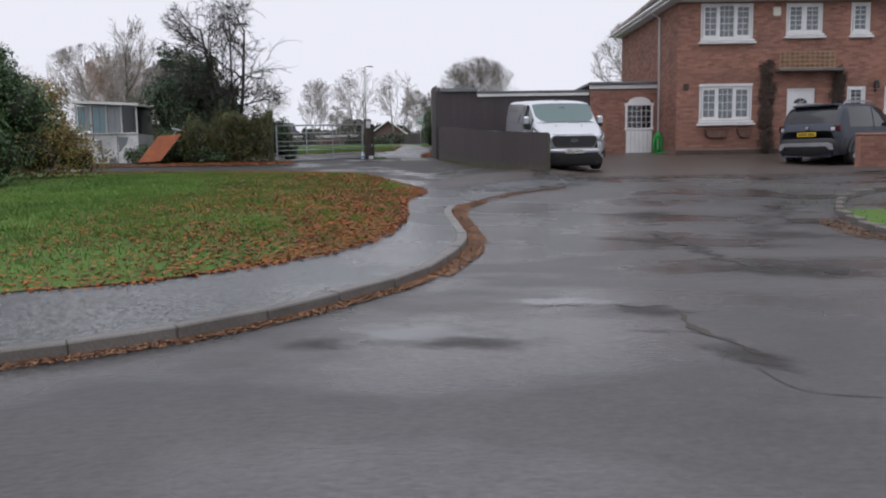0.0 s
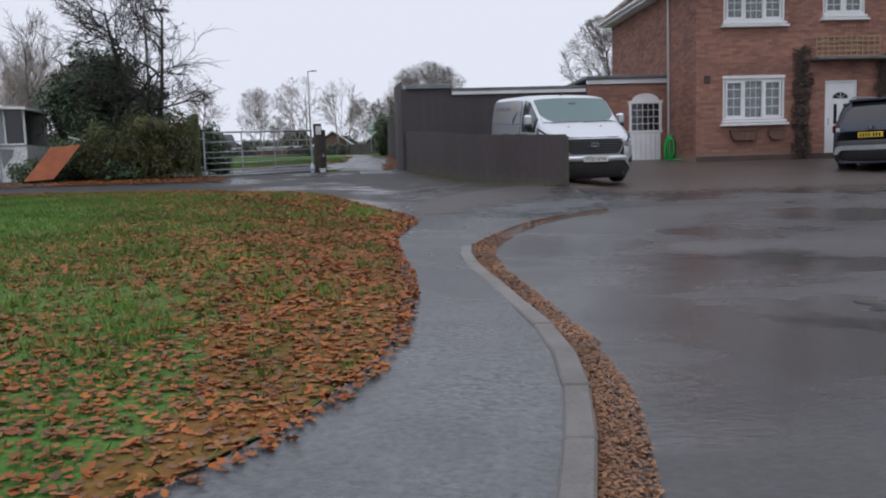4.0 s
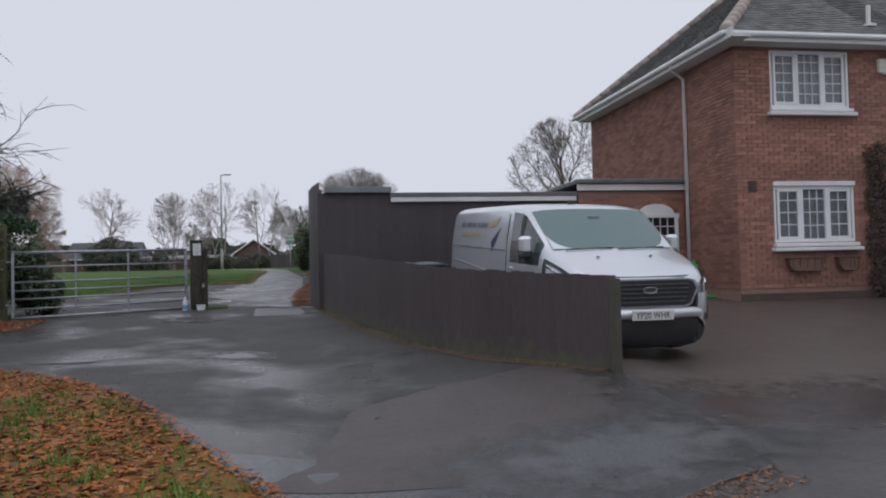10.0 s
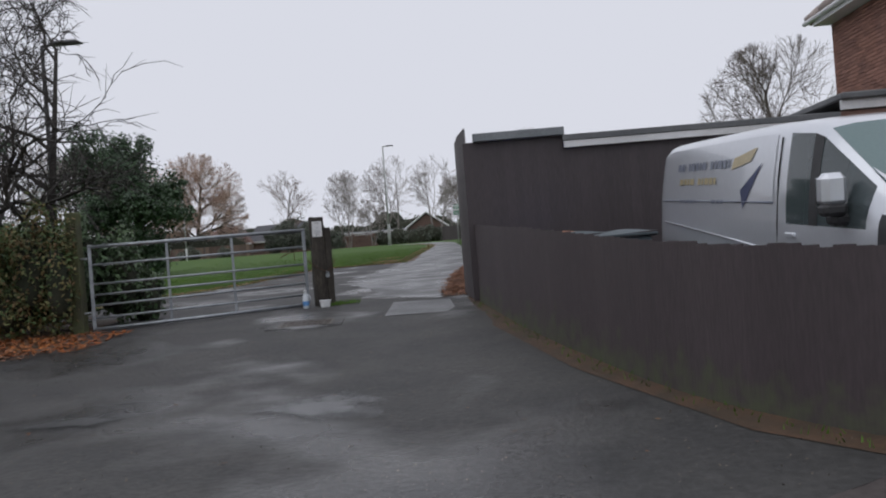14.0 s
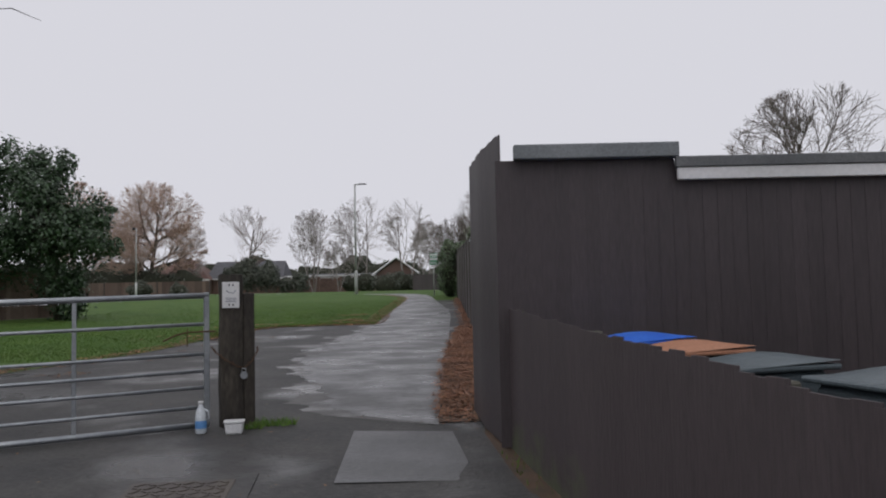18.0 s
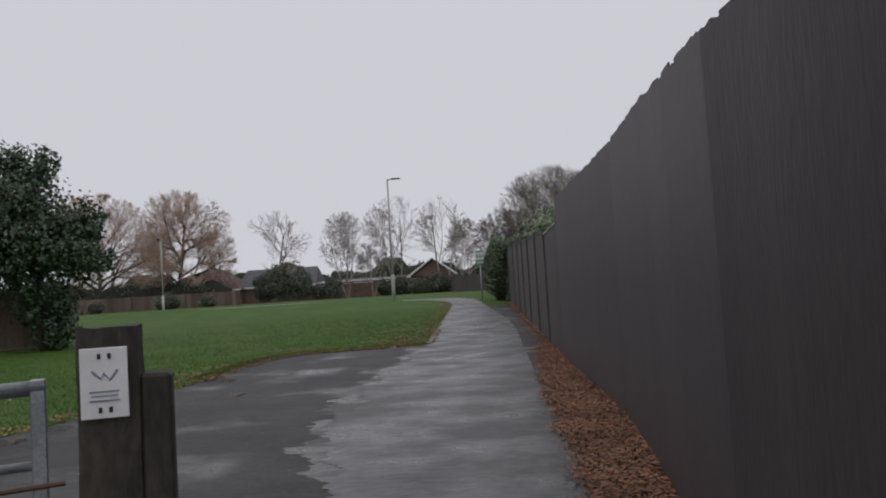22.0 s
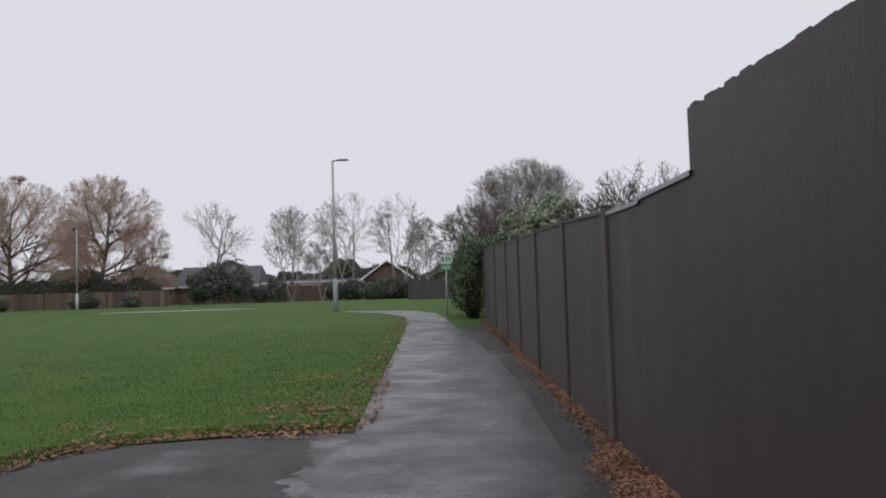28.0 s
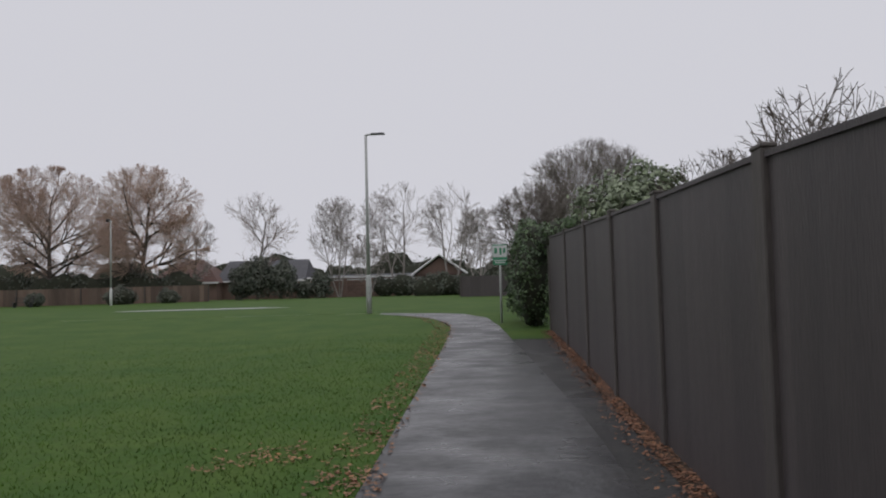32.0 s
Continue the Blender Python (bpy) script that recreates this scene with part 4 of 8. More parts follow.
for y, z in zip(N_POST[2:], N_TOP[2:]):
    x = 0.42 if y < 59 else 0.37
    z0 = float(G(x, y)) - 0.1
    p = thing("fence_post", "square weathered fence post between panels", "post", (x, y, z0), group="fence posts along the path")
    part("shaft", Geo().box((0, 0, 0.5 * (z - z0)), (0.09, 0.18, z - z0), 0, 0.010), POST, p)
    part("cap", Geo().box((0, 0, z - z0 + 0.01), (0.10, 0.20, 0.03), 0, 0.012), POST, p)

# garage and lean-to
board_fence("garage_cladding", "dark brown upright boards cladding the flat-roofed garage", [(0.18, 28.74), (5.62, 28.72)], lambda s: 3.90 if s < 1.45 else 3.70, 0.12, FENCE, 0, face=1, rag=0.0, lean=0.05)
garage = thing("garage", "flat-roofed garage with dark boarded wall and white fascia", "garage", kind="structure")
part("wall_garage", Geo().box((3.2, 31.7, 2.6), (4.9, 5.9, 2.5)), FENCE, garage)
part("roof_slab", Geo().box((3.4, 31.9, 3.84), (5.0, 5.9, 0.14)), FELT, garage)
part("white_fascia", Geo().box((3.62, 28.66, 3.755), (3.95, 0.04, 0.10), 0, 0.006), FASCIA, garage)
part("felt_edge", Geo().box((3.62, 28.655, 3.85), (3.98, 0.06, 0.09), 0, 0.008), FELT, garage)
part("grey_coping", Geo().box((0.99, 28.68, 3.955), (1.34, 0.11, 0.12), 0, 0.008), COPING, garage)
leanto = thing("lean_to", "brick lean-to with white fascia, arched white window and half door", "lean-to", kind="structure")
part("wall_lean_to", Geo().box((6.85, 31.2, 2.65), (2.42, 5.1, 2.5)), MORTAR, leanto)
part("white_fascia", Geo().box((6.85, 28.6, 3.98), (2.5, 0.05, 0.14), 0, 0.006), FASCIA, leanto)
part("felt_roof", Geo().box((6.85, 31.1, 4.10), (2.54, 5.2, 0.10), 0, 0.02), FELT, leanto)

# ---- house ----
HX0, HX1, HY0, HY1, EAVE = 8.05, 21.6, 26.5, 34.1, 6.54
house = thing("house", "two-storey red brick semi-detached house with hipped tile roof", "house", (0, 0, 0))
OPEN = [("window_1", 8.79, 10.53, 2.66, 3.76, 3), ("window_2", 8.80, 10.51, 5.28, 6.40, 3), ("window_3", 11.58, 12.78, 5.42, 6.38, 2),
        ("window_4", 13.70, 14.34, 5.42, 6.38, 1), ("window_5", 14.95, 15.55, 5.42, 6.38, 1), ("window_6", 13.66, 14.28, 2.95, 3.70, 1), ("window_7", 14.90, 15.50, 2.95, 3.70, 1), ("door_1", 11.68, 12.60, 1.60, 3.66, 0)]


def wall_with_holes(x0, x1, z0, z1, y, t, holes):
    """Wall along x with its outer face at y and openings cut through."""
    g = Geo()
    gx = sorted({x0, x1, *[v for h in holes for v in h[:2]]})
    gz = sorted({z0, z1, *[v for h in holes for v in h[2:]]})
    for a, b in zip(gx, gx[1:]):
        for c, d in zip(gz, gz[1:]):
            mx, mz = (a + b) / 2, (c + d) / 2
            if any(h[0] < mx < h[1] and h[2] < mz < h[3] for h in holes):
                continue
            g.box((mx, y + t / 2, mz), (b - a, t, d - c))
    return g


holes = [o[1:5] for o in OPEN]
part("wall_front", wall_with_holes(HX0, HX1, 1.0, EAVE, HY0, 0.25, holes), MORTAR, house, fix=False)
part("wall_side", Geo().box((HX0 + 0.125, (HY0 + HY1) / 2 + 0.125, (1.0 + EAVE) / 2), (0.25, HY1 - HY0 - 0.25, EAVE - 1.0)), MORTAR, house)
part("wall_back", Geo().box(((HX0 + HX1) / 2, HY1 - 0.125, (1.0 + EAVE) / 2), (HX1 - HX0 - 0.5, 0.25, EAVE - 1.0)), MORTAR, house)
part("wall_far_side", Geo().box((HX1 - 0.125, (HY0 + HY1) / 2, (1.0 + EAVE) / 2), (0.25, HY1 - HY0 - 0.5, EAVE - 1.0)), MORTAR, house)
# Darker band laid over the foot of the brick front.
part("plinth", Geo().box(((HX0 + HX1) / 2, HY0 - 0.02, 1.52), (HX1 - HX0, 0.06, 0.36), 0, 0.01), DARKWALL, house, "dark brown band along the wall foot")
part("upper_ceiling", Geo().box(((HX0 + HX1) / 2, 30.0, EAVE - 0.1), (13.0, 6.4, 0.1)), MORTAR, house)
part("room_floor", Geo().box(((HX0 + HX1) / 2, 30.0, 4.05), (13.0, 6.4, 0.2)), MORTAR, house)
# roof faces
RX0, RX1, RY0, RY1 = HX0 - 0.35, HX1 + 0.35, HY0 - 0.35, HY1 + 0.35
RZ, PX0, PX1, PY, PZ = EAVE + 0.06, 11.55, 18.1, 30.3, 9.80
part("roof_deck", Geo().add([(RX0, RY0, RZ), (RX1, RY0, RZ), (RX1, RY1, RZ), (RX0, RY1, RZ), (PX0, PY, PZ), (PX1, PY, PZ)],
                            [(0, 1, 5, 4), (1, 2, 5), (2, 3, 4, 5), (3, 0, 4), (3, 2, 1, 0)]), TILE, house)
for name, c, s in (("fascia_front", ((RX0 + RX1) / 2, RY0 - 0.01, RZ - 0.06), (RX1 - RX0, 0.03, 0.18)), ("fascia_side", (RX0 - 0.01, 30, RZ - 0.06), (0.03, RY1 - RY0, 0.18))):
    part(name, Geo().box(c, s, 0, 0.006), FASCIA, house)
part("soffit", Geo().box(((RX0 + HX0) / 2, 30.0, RZ - 0.14), (0.35, RY1 - RY0, 0.02)).box(((HX0 + RX1) / 2, (RY0 + HY0) / 2, RZ - 0.14), (RX1 - HX0, 0.345, 0.02)), FASCIA, house)


def gutter(path):
    return Geo().tube(path, 0.055, 8)


part("gutter", gutter([(RX0 - 0.05, RY0 - 0.06, RZ - 0.02), (15.0, RY0 - 0.06, RZ - 0.02)]), WHITE, house, "white plastic gutter", smooth=True)
part("gutter", gutter([(RX0 - 0.07, RY0 - 0.05, RZ - 0.02), (RX0 - 0.07, RY1, RZ - 0.02)]), WHITE, house, smooth=True)
part("gutter", gutter([(15.05, RY0 - 0.06, RZ - 0.02), (RX1, RY0 - 0.06, RZ - 0.02)]), BLACKP, house, "black gutter", smooth=True)
part("downpipe", Geo().tube([(RX0 - 0.05, 28.3, RZ - 0.05), (RX0 - 0.03, 28.34, RZ - 0.14), (HX0 - 0.05, 28.42, RZ - 0.32), (HX0 - 0.05, 28.42, 1.55)], 0.04, 8), WHITE, house, "white downpipe", smooth=True)
part("chimney", Geo().box((14.15, 30.3, 9.95), (1.0, 0.6, 1.3), 0, 0.01), SOOTY, house)
part("chimney_cap", Geo().box((14.15, 30.3, 10.50), (1.12, 0.72, 0.14), 0, 0.02), SOOTY, house)
for dx in (-0.25, 0.25):
    part("chimney_pot", Geo().tube([(14.15 + dx, 30.3, 10.56), (14.15 + dx, 30.3, 10.74), (14.15 + dx, 30.3, 10.76)], [0.14, 0.12, 0.14], 10), RIDGE, house, smooth=True)
aerial = thing("tv_aerial", "thin metal television aerials strapped to the chimney", "aerial")
part("mast", Geo().tube([(13.95, 29.97, 9.8), (13.95, 29.97, 11.9)], 0.018, 6).tube([(14.68, 29.97, 10.2), (14.68, 29.97, 11.9)], 0.018, 6), GALV, aerial)
part("boom", Geo().tube([(13.6, 29.9, 11.9), (15.5, 29.95, 11.95)], 0.012, 5), GALV, aerial)
for i in range(12):
    x = 13.65 + i * 0.15
    part("element", Geo().tube([(x - 0.03, 29.65 + i * 0.004, 11.9), (x + 0.03, 30.15, 11.94)], 0.006, 4), GALV, aerial)
part("reflector", Geo().tube([(14.55, 29.9, 11.4), (14.85, 29.9, 12.05)], 0.008, 4).tube([(14.55, 29.9, 12.05), (14.85, 29.9, 11.4)], 0.008, 4), GALV, aerial)


def roof_tiles(corner_a, corner_b, peak_a, peak_b, wide, gauge, reach, pick=None):
    """Overlapping plain tiles on one roof slope."""
    A, B, C, D = Vector(corner_a), Vector(corner_b), Vector(peak_a), Vector(peak_b)
    g = Geo()
    n = (B - A).cross(C - A).normalized()
    if n.z < 0:
        n = -n
    along = (B - A).normalized()
    up = n.cross(along)
    if up.z < 0:
        up = -up
    rows = int((C - A).dot(up) / gauge)
    for k in range(rows):
        t = k / rows
        p, q = A.lerp(C, t), B.lerp(D, t)
        length = (q - p).length
        s = (0.5 if k % 2 else 0.0) * wide
        while s < length:
            e = min(s + wide - 0.006, length)
            o = p + along * s
            if e - s > 0.02 and (pick is None or pick(o)):
                w = along * (e - s)
                j = random.uniform(-0.003, 0.004)
                lo, hi = n * (0.026 + j), n * 0.006
                u = up * gauge * reach
                base = o + up * random.uniform(-0.004, 0.004)
                pts = [base + lo, base + w + lo, base + w + u + hi, base + u + hi, base, base + w]
                g.add([tuple(v) for v in pts], [(0, 1, 2, 3), (4, 5, 1, 0), (4, 0, 3), (5, 2, 1)])
            s += wide
    return g


def sooty(o):
    """Tiles under the chimney blackened in a ragged streak."""
    wander = 0.5 * noise.noise(Vector((0, o.y * 0.9, 5))) + 0.35 * noise.noise(o * 1.7)
    return abs(o.x - 11.4 + 0.3 * noise.noise(Vector((o.y, 1, 0)))) < 0.45 + wander and o.y > 26.6


for name, stuff, label, pick in (("roof_tiles_front", TILE, "weathered brown plain roof tiles", lambda o: not sooty(o)), ("roof_tiles_sooty", SOOTTILE, "soot-blackened roof tiles below the chimney", sooty)):
    part(name, roof_tiles((RX0, RY0, RZ), (RX1, RY0, RZ), (PX0, PY, PZ), (PX1, PY, PZ), 0.17, 0.105, 1.25, pick), stuff, house, label, kind="stuff", fix=False)
part("roof_tiles_side", roof_tiles((RX0, RY1, RZ), (RX0, RY0, RZ), (PX0, PY, PZ), (PX0, PY, PZ), 0.17, 0.105, 1.25), TILE, house, kind="stuff", fix=False)
rid = fixed(Geo().tube([(0, 0, 0), (0.34, 0, 0)], [0.115, 0.125], 10).mesh("ridge_tile", RIDGE, True))
dark_rid = fixed(Geo().tube([(0, 0, 0), (0.34, 0, 0)], [0.115, 0.125], 10).mesh("ridge_tile", TILE, True))
for a, b in (((RX0, RY0, RZ + 0.03), (PX0, PY, PZ + 0.03)), ((PX0, PY, PZ + 0.03), (PX1, PY, PZ + 0.03)), ((RX0, RY1, RZ + 0.03), (PX0, PY, PZ + 0.03)), ((PX1, PY, PZ + 0.03), (RX1, RY0, RZ + 0.03))):
    d = Vector(b) - Vector(a)
    q = d.to_track_quat("X", "Z").to_matrix().to_4x4()
    for k in range(int(d.length / 0.33)):
        piece("ridge_tile", dark_rid if a[2] == b[2] else rid, house, Matrix.Translation(Vector(a) + d.normalized() * (k * 0.33)) @ q)
# rooflight and soil vent on the front slope
sl = math.degrees(math.atan2(PZ - RZ, PY - RY0))
rl = part("rooflight", Geo().box((0, 0, 0.05), (0.80, 1.28, 0.10), 0, 0.02), COPING, house, "tilted roof window with grey frame")
slope_z = lambda y: float(RZ + (y - RY0) * math.tan(radians(sl)))
rl.matrix_basis = pose(13.03, 27.69, slope_z(27.69) + 0.03, sl)
# Sky reflection is given to the pane as a pale base colour.
part("rooflight_pane", Geo().box((0, 0, 0.105), (0.66, 1.14, 0.02), 0, 0.005), LAMPGLASS, rl, "pane coloured pale like the reflected sky")
part("vent_pipe", Geo().tube([(11.10, 26.63, slope_z(26.63)), (11.10, 26.61, slope_z(26.63) + 0.42)], 0.045, 10).box((11.10, 26.62, slope_z(26.62) + 0.02), (0.2, 0.2, 0.05)), FASCIA, house)


def brickwork(x0, x1, z0, z1, holes, place, keep=None):
    """Stretcher bond: place(u, z) gives the centre; returns joined geometry and the list of single bricks."""
    g, singles = Geo(), []
    k = 0
    z = z0
    while z + 0.065 <= z1:
        u = x0 - (0.1125 if k % 2 else 0)
        while u < x1:
            a, b = max(u, x0), min(u + 0.215, x1)
            bits = [(a, b)]
            for h in holes:
                if h[2] - 0.01 < z + 0.065 and z < h[3] + 0.01:
                    bits = [s for p, q in bits for s in ((p, min(q, h[0])), (max(p, h[1]), q)) if s[1] - s[0] > 0.02]
            for p, q in bits:
                if q - p < 0.025:
                    continue
                if keep and keep((p + q) / 2, z):
                    singles.append(((p + q) / 2, z + 0.0325, q - p))
                else:
                    place(g, (p + q) / 2, z + 0.0325, q - p)
            u += 0.225
        z += 0.075
        k += 1
    return g, singles


front, singles = brickwork(HX0, 17.0, 1.80, EAVE - 0.08, [h for h in holes], lambda g, u, z, w: g.box((u, HY0 - 0.004 - random.uniform(0, 0.003), z), (w, 0.02, 0.065)),
                           keep=lambda u, z: u < 10.7 and (1.8 < z < 2.62 or (3.85 < z < 4.2)))
part("brickwork_front", front, BRICK, house, "red-brown facing bricks", kind="stuff", fix=False)
bk = fixed(Geo().box((0, 0, 0), (1, 0.022, 0.065)).mesh("brick", BRICK))
for u, z, w in singles[:290]:
    piece("brick", bk, house, pose(u, HY0 - 0.004 - random.uniform(0, 0.004), z) @ Matrix.Diagonal((w, 1, 1, 1)))
side, _ = brickwork(HY0 - 0.015, HY1, 1.80, EAVE - 0.08, [], lambda g, u, z, w: g.box((HX0 - 0.004 - random.uniform(0, 0.003), u, z), (0.02, w, 0.065)))
part("brickwork_side", side, BRICK, house, kind="stuff", fix=False)
lean_holes = [(6.88, 7.86, 1.3, 3.42)]
lb, _ = brickwork(5.64, 8.03, 1.5, 3.88, lean_holes, lambda g, u, z, w: g.box((u, 28.645 - random.uniform(0, 0.003), z), (w, 0.02, 0.065)))
part("brickwork_lean_to", lb, BRICK, leanto, kind="stuff", fix=False)


def window(name, x0, x1, z0, z1, y, lights, parent=None, cols=3, rows=4, label="white plastic casement window with leaded panes"):
    """Frame, mullions, sashes with panes and glazing strips, sill, and a curtain behind."""
    w = thing(name, label, "window", kind="structure")
    W, H = x1 - x0, z1 - z0
    f = 0.06
    part("window_frame", Geo().box((x0 + f / 2, y + 0.05, (z0 + z1) / 2), (f, 0.09, H), 0, 0.008).box((x1 - f / 2, y + 0.05, (z0 + z1) / 2), (f, 0.09, H), 0, 0.008)
         .box(((x0 + x1) / 2, y + 0.05, z1 - f / 2), (W, 0.088, f), 0, 0.008).box(((x0 + x1) / 2, y + 0.05, z0 + f / 2), (W, 0.088, f), 0, 0.008), WHITE, w)
    lw = (W - 2 * f) / lights
    for i in range(lights):
        a, b = x0 + f + i * lw, x0 + f + (i + 1) * lw
        if i:
            part("mullion", Geo().box((a, y + 0.045, (z0 + z1) / 2), (0.06, 0.095, H - 2 * f), 0, 0.008), WHITE, w)
        mid = lights == 3 and i == 1
        s = 0.012 if mid else 0.055
        sa, sb, sc, sd = a + 0.025, b - 0.025, z0 + f, z1 - f
        part("sash", Geo().box((sa + s / 2, y + 0.03, (sc + sd) / 2), (s, 0.05, sd - sc), 0, 0.006).box((sb - s / 2, y + 0.03, (sc + sd) / 2), (s, 0.05, sd - sc), 0, 0.006)
             .box(((sa + sb) / 2, y + 0.03, sc + s / 2), (sb - sa, 0.048, s), 0, 0.006).box(((sa + sb) / 2, y + 0.03, sd - s / 2), (sb - sa, 0.048, s), 0, 0.006), WHITE, w)
        ga, gb, gc, gd = sa + s, sb - s, sc + s, sd - s
        pane = part("pane", Geo().box(((ga + gb) / 2, y + 0.045, (gc + gd) / 2), (gb - ga, 0.012, gd - gc)), PANE, w)
        pane.visible_shadow = False
        bars = Geo()
        n = cols + 1 if mid else cols
        for c in range(1, n):
            bars.box((ga + (gb - ga) * c / n, y + 0.036, (gc + gd) / 2), (0.015, 0.008, gd - gc))
        for r in range(1, rows):
            bars.box(((ga + gb) / 2, y + 0.0365, gc + (gd - gc) * r / (rows - 0.3 if rows > 2 else rows)), (gb - ga, 0.007, 0.018))
        part("glazing_strips", bars, LEAD, pane)
    if z0 > 2.0:
        part("window_sill", Geo().box(((x0 + x1) / 2, y - 0.03, z0 - 0.05), (W + 0.06, 0.14, 0.07), 0, 0.012), WHITE, w)
        part("stone_sill", Geo().box(((x0 + x1) / 2, y - 0.04, z0 - 0.135), (W + 0.16, 0.20, 0.07), 0, 0.012), FASCIA, w, "cream stone sill under the frame")
    if lights == 3 and z0 < 4:
        part("head_strip", Geo().box(((x0 + x1) / 2, y - 0.012, z1 + 0.035), (W + 0.02, 0.05, 0.09), 0, 0.008), FASCIA, w, "cream strip over the frame")
    pts = [[(x0 + 0.05 + (W - 0.1) * i / 40, y + 0.22 + 0.02 * math.sin(i * 1.7), z) for i in range(41)] for z in (z0 + 0.05, z1 - 0.03)]
    part("net_curtain", Geo().grid(pts), CURTAIN, w, smooth=True)
    return w


for name, x0, x1, z0, z1, n in OPEN:
    if n:
        plain = name in ("window_5", "window_7")
        window(name, x0, x1, z0, z1, HY0, n, cols=1 if plain else 2, rows=2 if plain else (5 if z0 > 4 else 4), label="white framed window with plain glass" if plain else "white plastic casement window with leaded panes")

door = thing("door_1", "white panelled front door with arched fanlight and glazed slots", "door", kind="structure")
part("door_frame", Geo().box((11.71, HY0 + 0.06, 2.58), (0.06, 0.1, 2.16), 0, 0.008).box((12.57, HY0 + 0.06, 2.58), (0.06, 0.1, 2.16), 0, 0.008).box((12.14, HY0 + 0.06, 3.63), (0.8, 0.1, 0.06), 0, 0.008), WHITE, door)
part("door_leaf", Geo().box((12.14, HY0 + 0.06, 2.55), (0.80, 0.05, 2.10), 0, 0.006), WHITE, door)
for dx in (-0.14, 0.14):
    part("glazed_slot", Geo().box((12.14 + dx, HY0 + 0.03, 2.75), (0.09, 0.012, 0.55), 0, 0.004), DARKGLASS, door)
    part("lower_panel", Geo().box((12.14 + dx, HY0 + 0.03, 2.05), (0.2, 0.014, 0.55), 0, 0.006), WHITE, door)
fan = [(12.14 + 0.22 * math.cos(math.pi * i / 10), 3.18 + 0.16 * math.sin(math.pi * i / 10)) for i in range(11)]
part("fanlight", Geo().slab(fan, (HY0 + 0.022, HY0 + 0.034), "y"), DARKGLASS, door)
for i in range(3):
    a = math.pi * (i + 1) / 4
    part("fan_bar", Geo().tube([(12.14, HY0 + 0.02, 3.18), (12.14 + 0.21 * math.cos(a), HY0 + 0.02, 3.18 + 0.15 * math.sin(a))], 0.008, 4), WHITE, door)
part("letterbox", Geo().box((12.14, HY0 + 0.028, 2.42), (0.26, 0.02, 0.05), 0, 0.006), CHROME, door)
part("door_handle", Geo().box((11.80, HY0 + 0.02, 2.55), (0.03, 0.03, 0.18), 0, 0.008), CHROME, door)
part("door_step", Geo().box((12.14, HY0 - 0.2, 1.45), (1.2, 0.45, 0.10), 0, 0.02), KERB, door)
canopy = thing("door_canopy", "flat pale concrete canopy slab over the front door", "canopy", kind="structure")
part("slab", Geo().box((12.3, HY0 - 0.2, 4.22), (2.1, 0.5, 0.09), 0, 0.015), KERB, canopy)
trellis = thing("trellis", "square wooden trellis panel fixed above the door canopy", "trellis")
for i in range(12):
    part("slat", Geo().box((11.4 + 1.8 * i / 11, HY0 - 0.05, 4.57), (0.022, 0.015, 0.56)), TRELLIS, trellis)
for i in range(5):
    part("slat", Geo().box((12.3, HY0 - 0.062, 4.31 + 0.52 * i / 4), (1.84, 0.012, 0.022)), TRELLIS, trellis)
alarm = thing("alarm_box", "yellowed white burglar alarm box under the eaves", "alarm box")
part("case", Geo().box((11.25, HY0 - 0.05, 6.12), (0.26, 0.09, 0.28), 0, 0.02), mat("yellowed_plastic", (0.66, 0.63, 0.55), (0.58, 0.55, 0.47), 3, 0.45, 0.05, 30), alarm)
part("strobe", Geo().box((11.25, HY0 - 0.06, 5.98), (0.10, 0.07, 0.05), 0, 0.015), LAMPGLASS, alarm)
wlamp = thing("wall_lamp", "black outdoor wall lantern beside the door", "lamp")
part("bracket", Geo().box((14.55, HY0 - 0.06, 3.55), (0.05, 0.14, 0.05)), BLACKP, wlamp)
part("lantern", Geo().box((14.55, HY0 - 0.16, 3.75), (0.16, 0.16, 0.24), 0, 0.02, 0.7), BLACKP, wlamp)
vent = thing("wall_vent", "small dark air brick low in the wall", "vent")
part("plate", Geo().box((8.35, HY0 - 0.02, 3.75), (0.17, 0.03, 0.22), 0, 0.006), DARKWALL, vent)
for i in range(4):
    part("slat", Geo().box((8.35, HY0 - 0.038, 3.68 + 0.047 * i), (0.13, 0.01, 0.012)), BLACKP, vent)
for a, b in ((8.98, 9.74), (10.04, 10.50)):
    planter = thing("wall_planter", "brown hay-rack planter with dead growth under the window", "planter", group="planters under the window")
    part("liner", Geo().slab([(a, 2.35), (b, 2.35), (b - 0.03, 2.20), (b - 0.10, 2.11), (a + 0.10, 2.11), (a + 0.03, 2.20)], (HY0 - 0.15, HY0 - 0.004), "y"), COIR, planter, "rotting coir liner")
    part("rail", Geo().tube([(a - 0.01, HY0 - 0.005, 2.355), (a - 0.01, HY0 - 0.16, 2.355), (b + 0.01, HY0 - 0.16, 2.355), (b + 0.01, HY0 - 0.005, 2.355)], 0.009, 6), RUSTCHAIN, planter)
    for k in range(5):
        u = a + (b - a) * (k + 0.5) / 5
        part("bar", Geo().tube([(u, HY0 - 0.158, 2.35), (u, HY0 - 0.162, 2.2), (u, HY0 - 0.12, 2.105)], 0.005, 5), RUSTCHAIN, planter)
    part("soil", Geo().box(((a + b) / 2, HY0 - 0.08, 2.352), (b - a - 0.04, 0.12, 0.02), 0, 0.008), SOIL, planter)

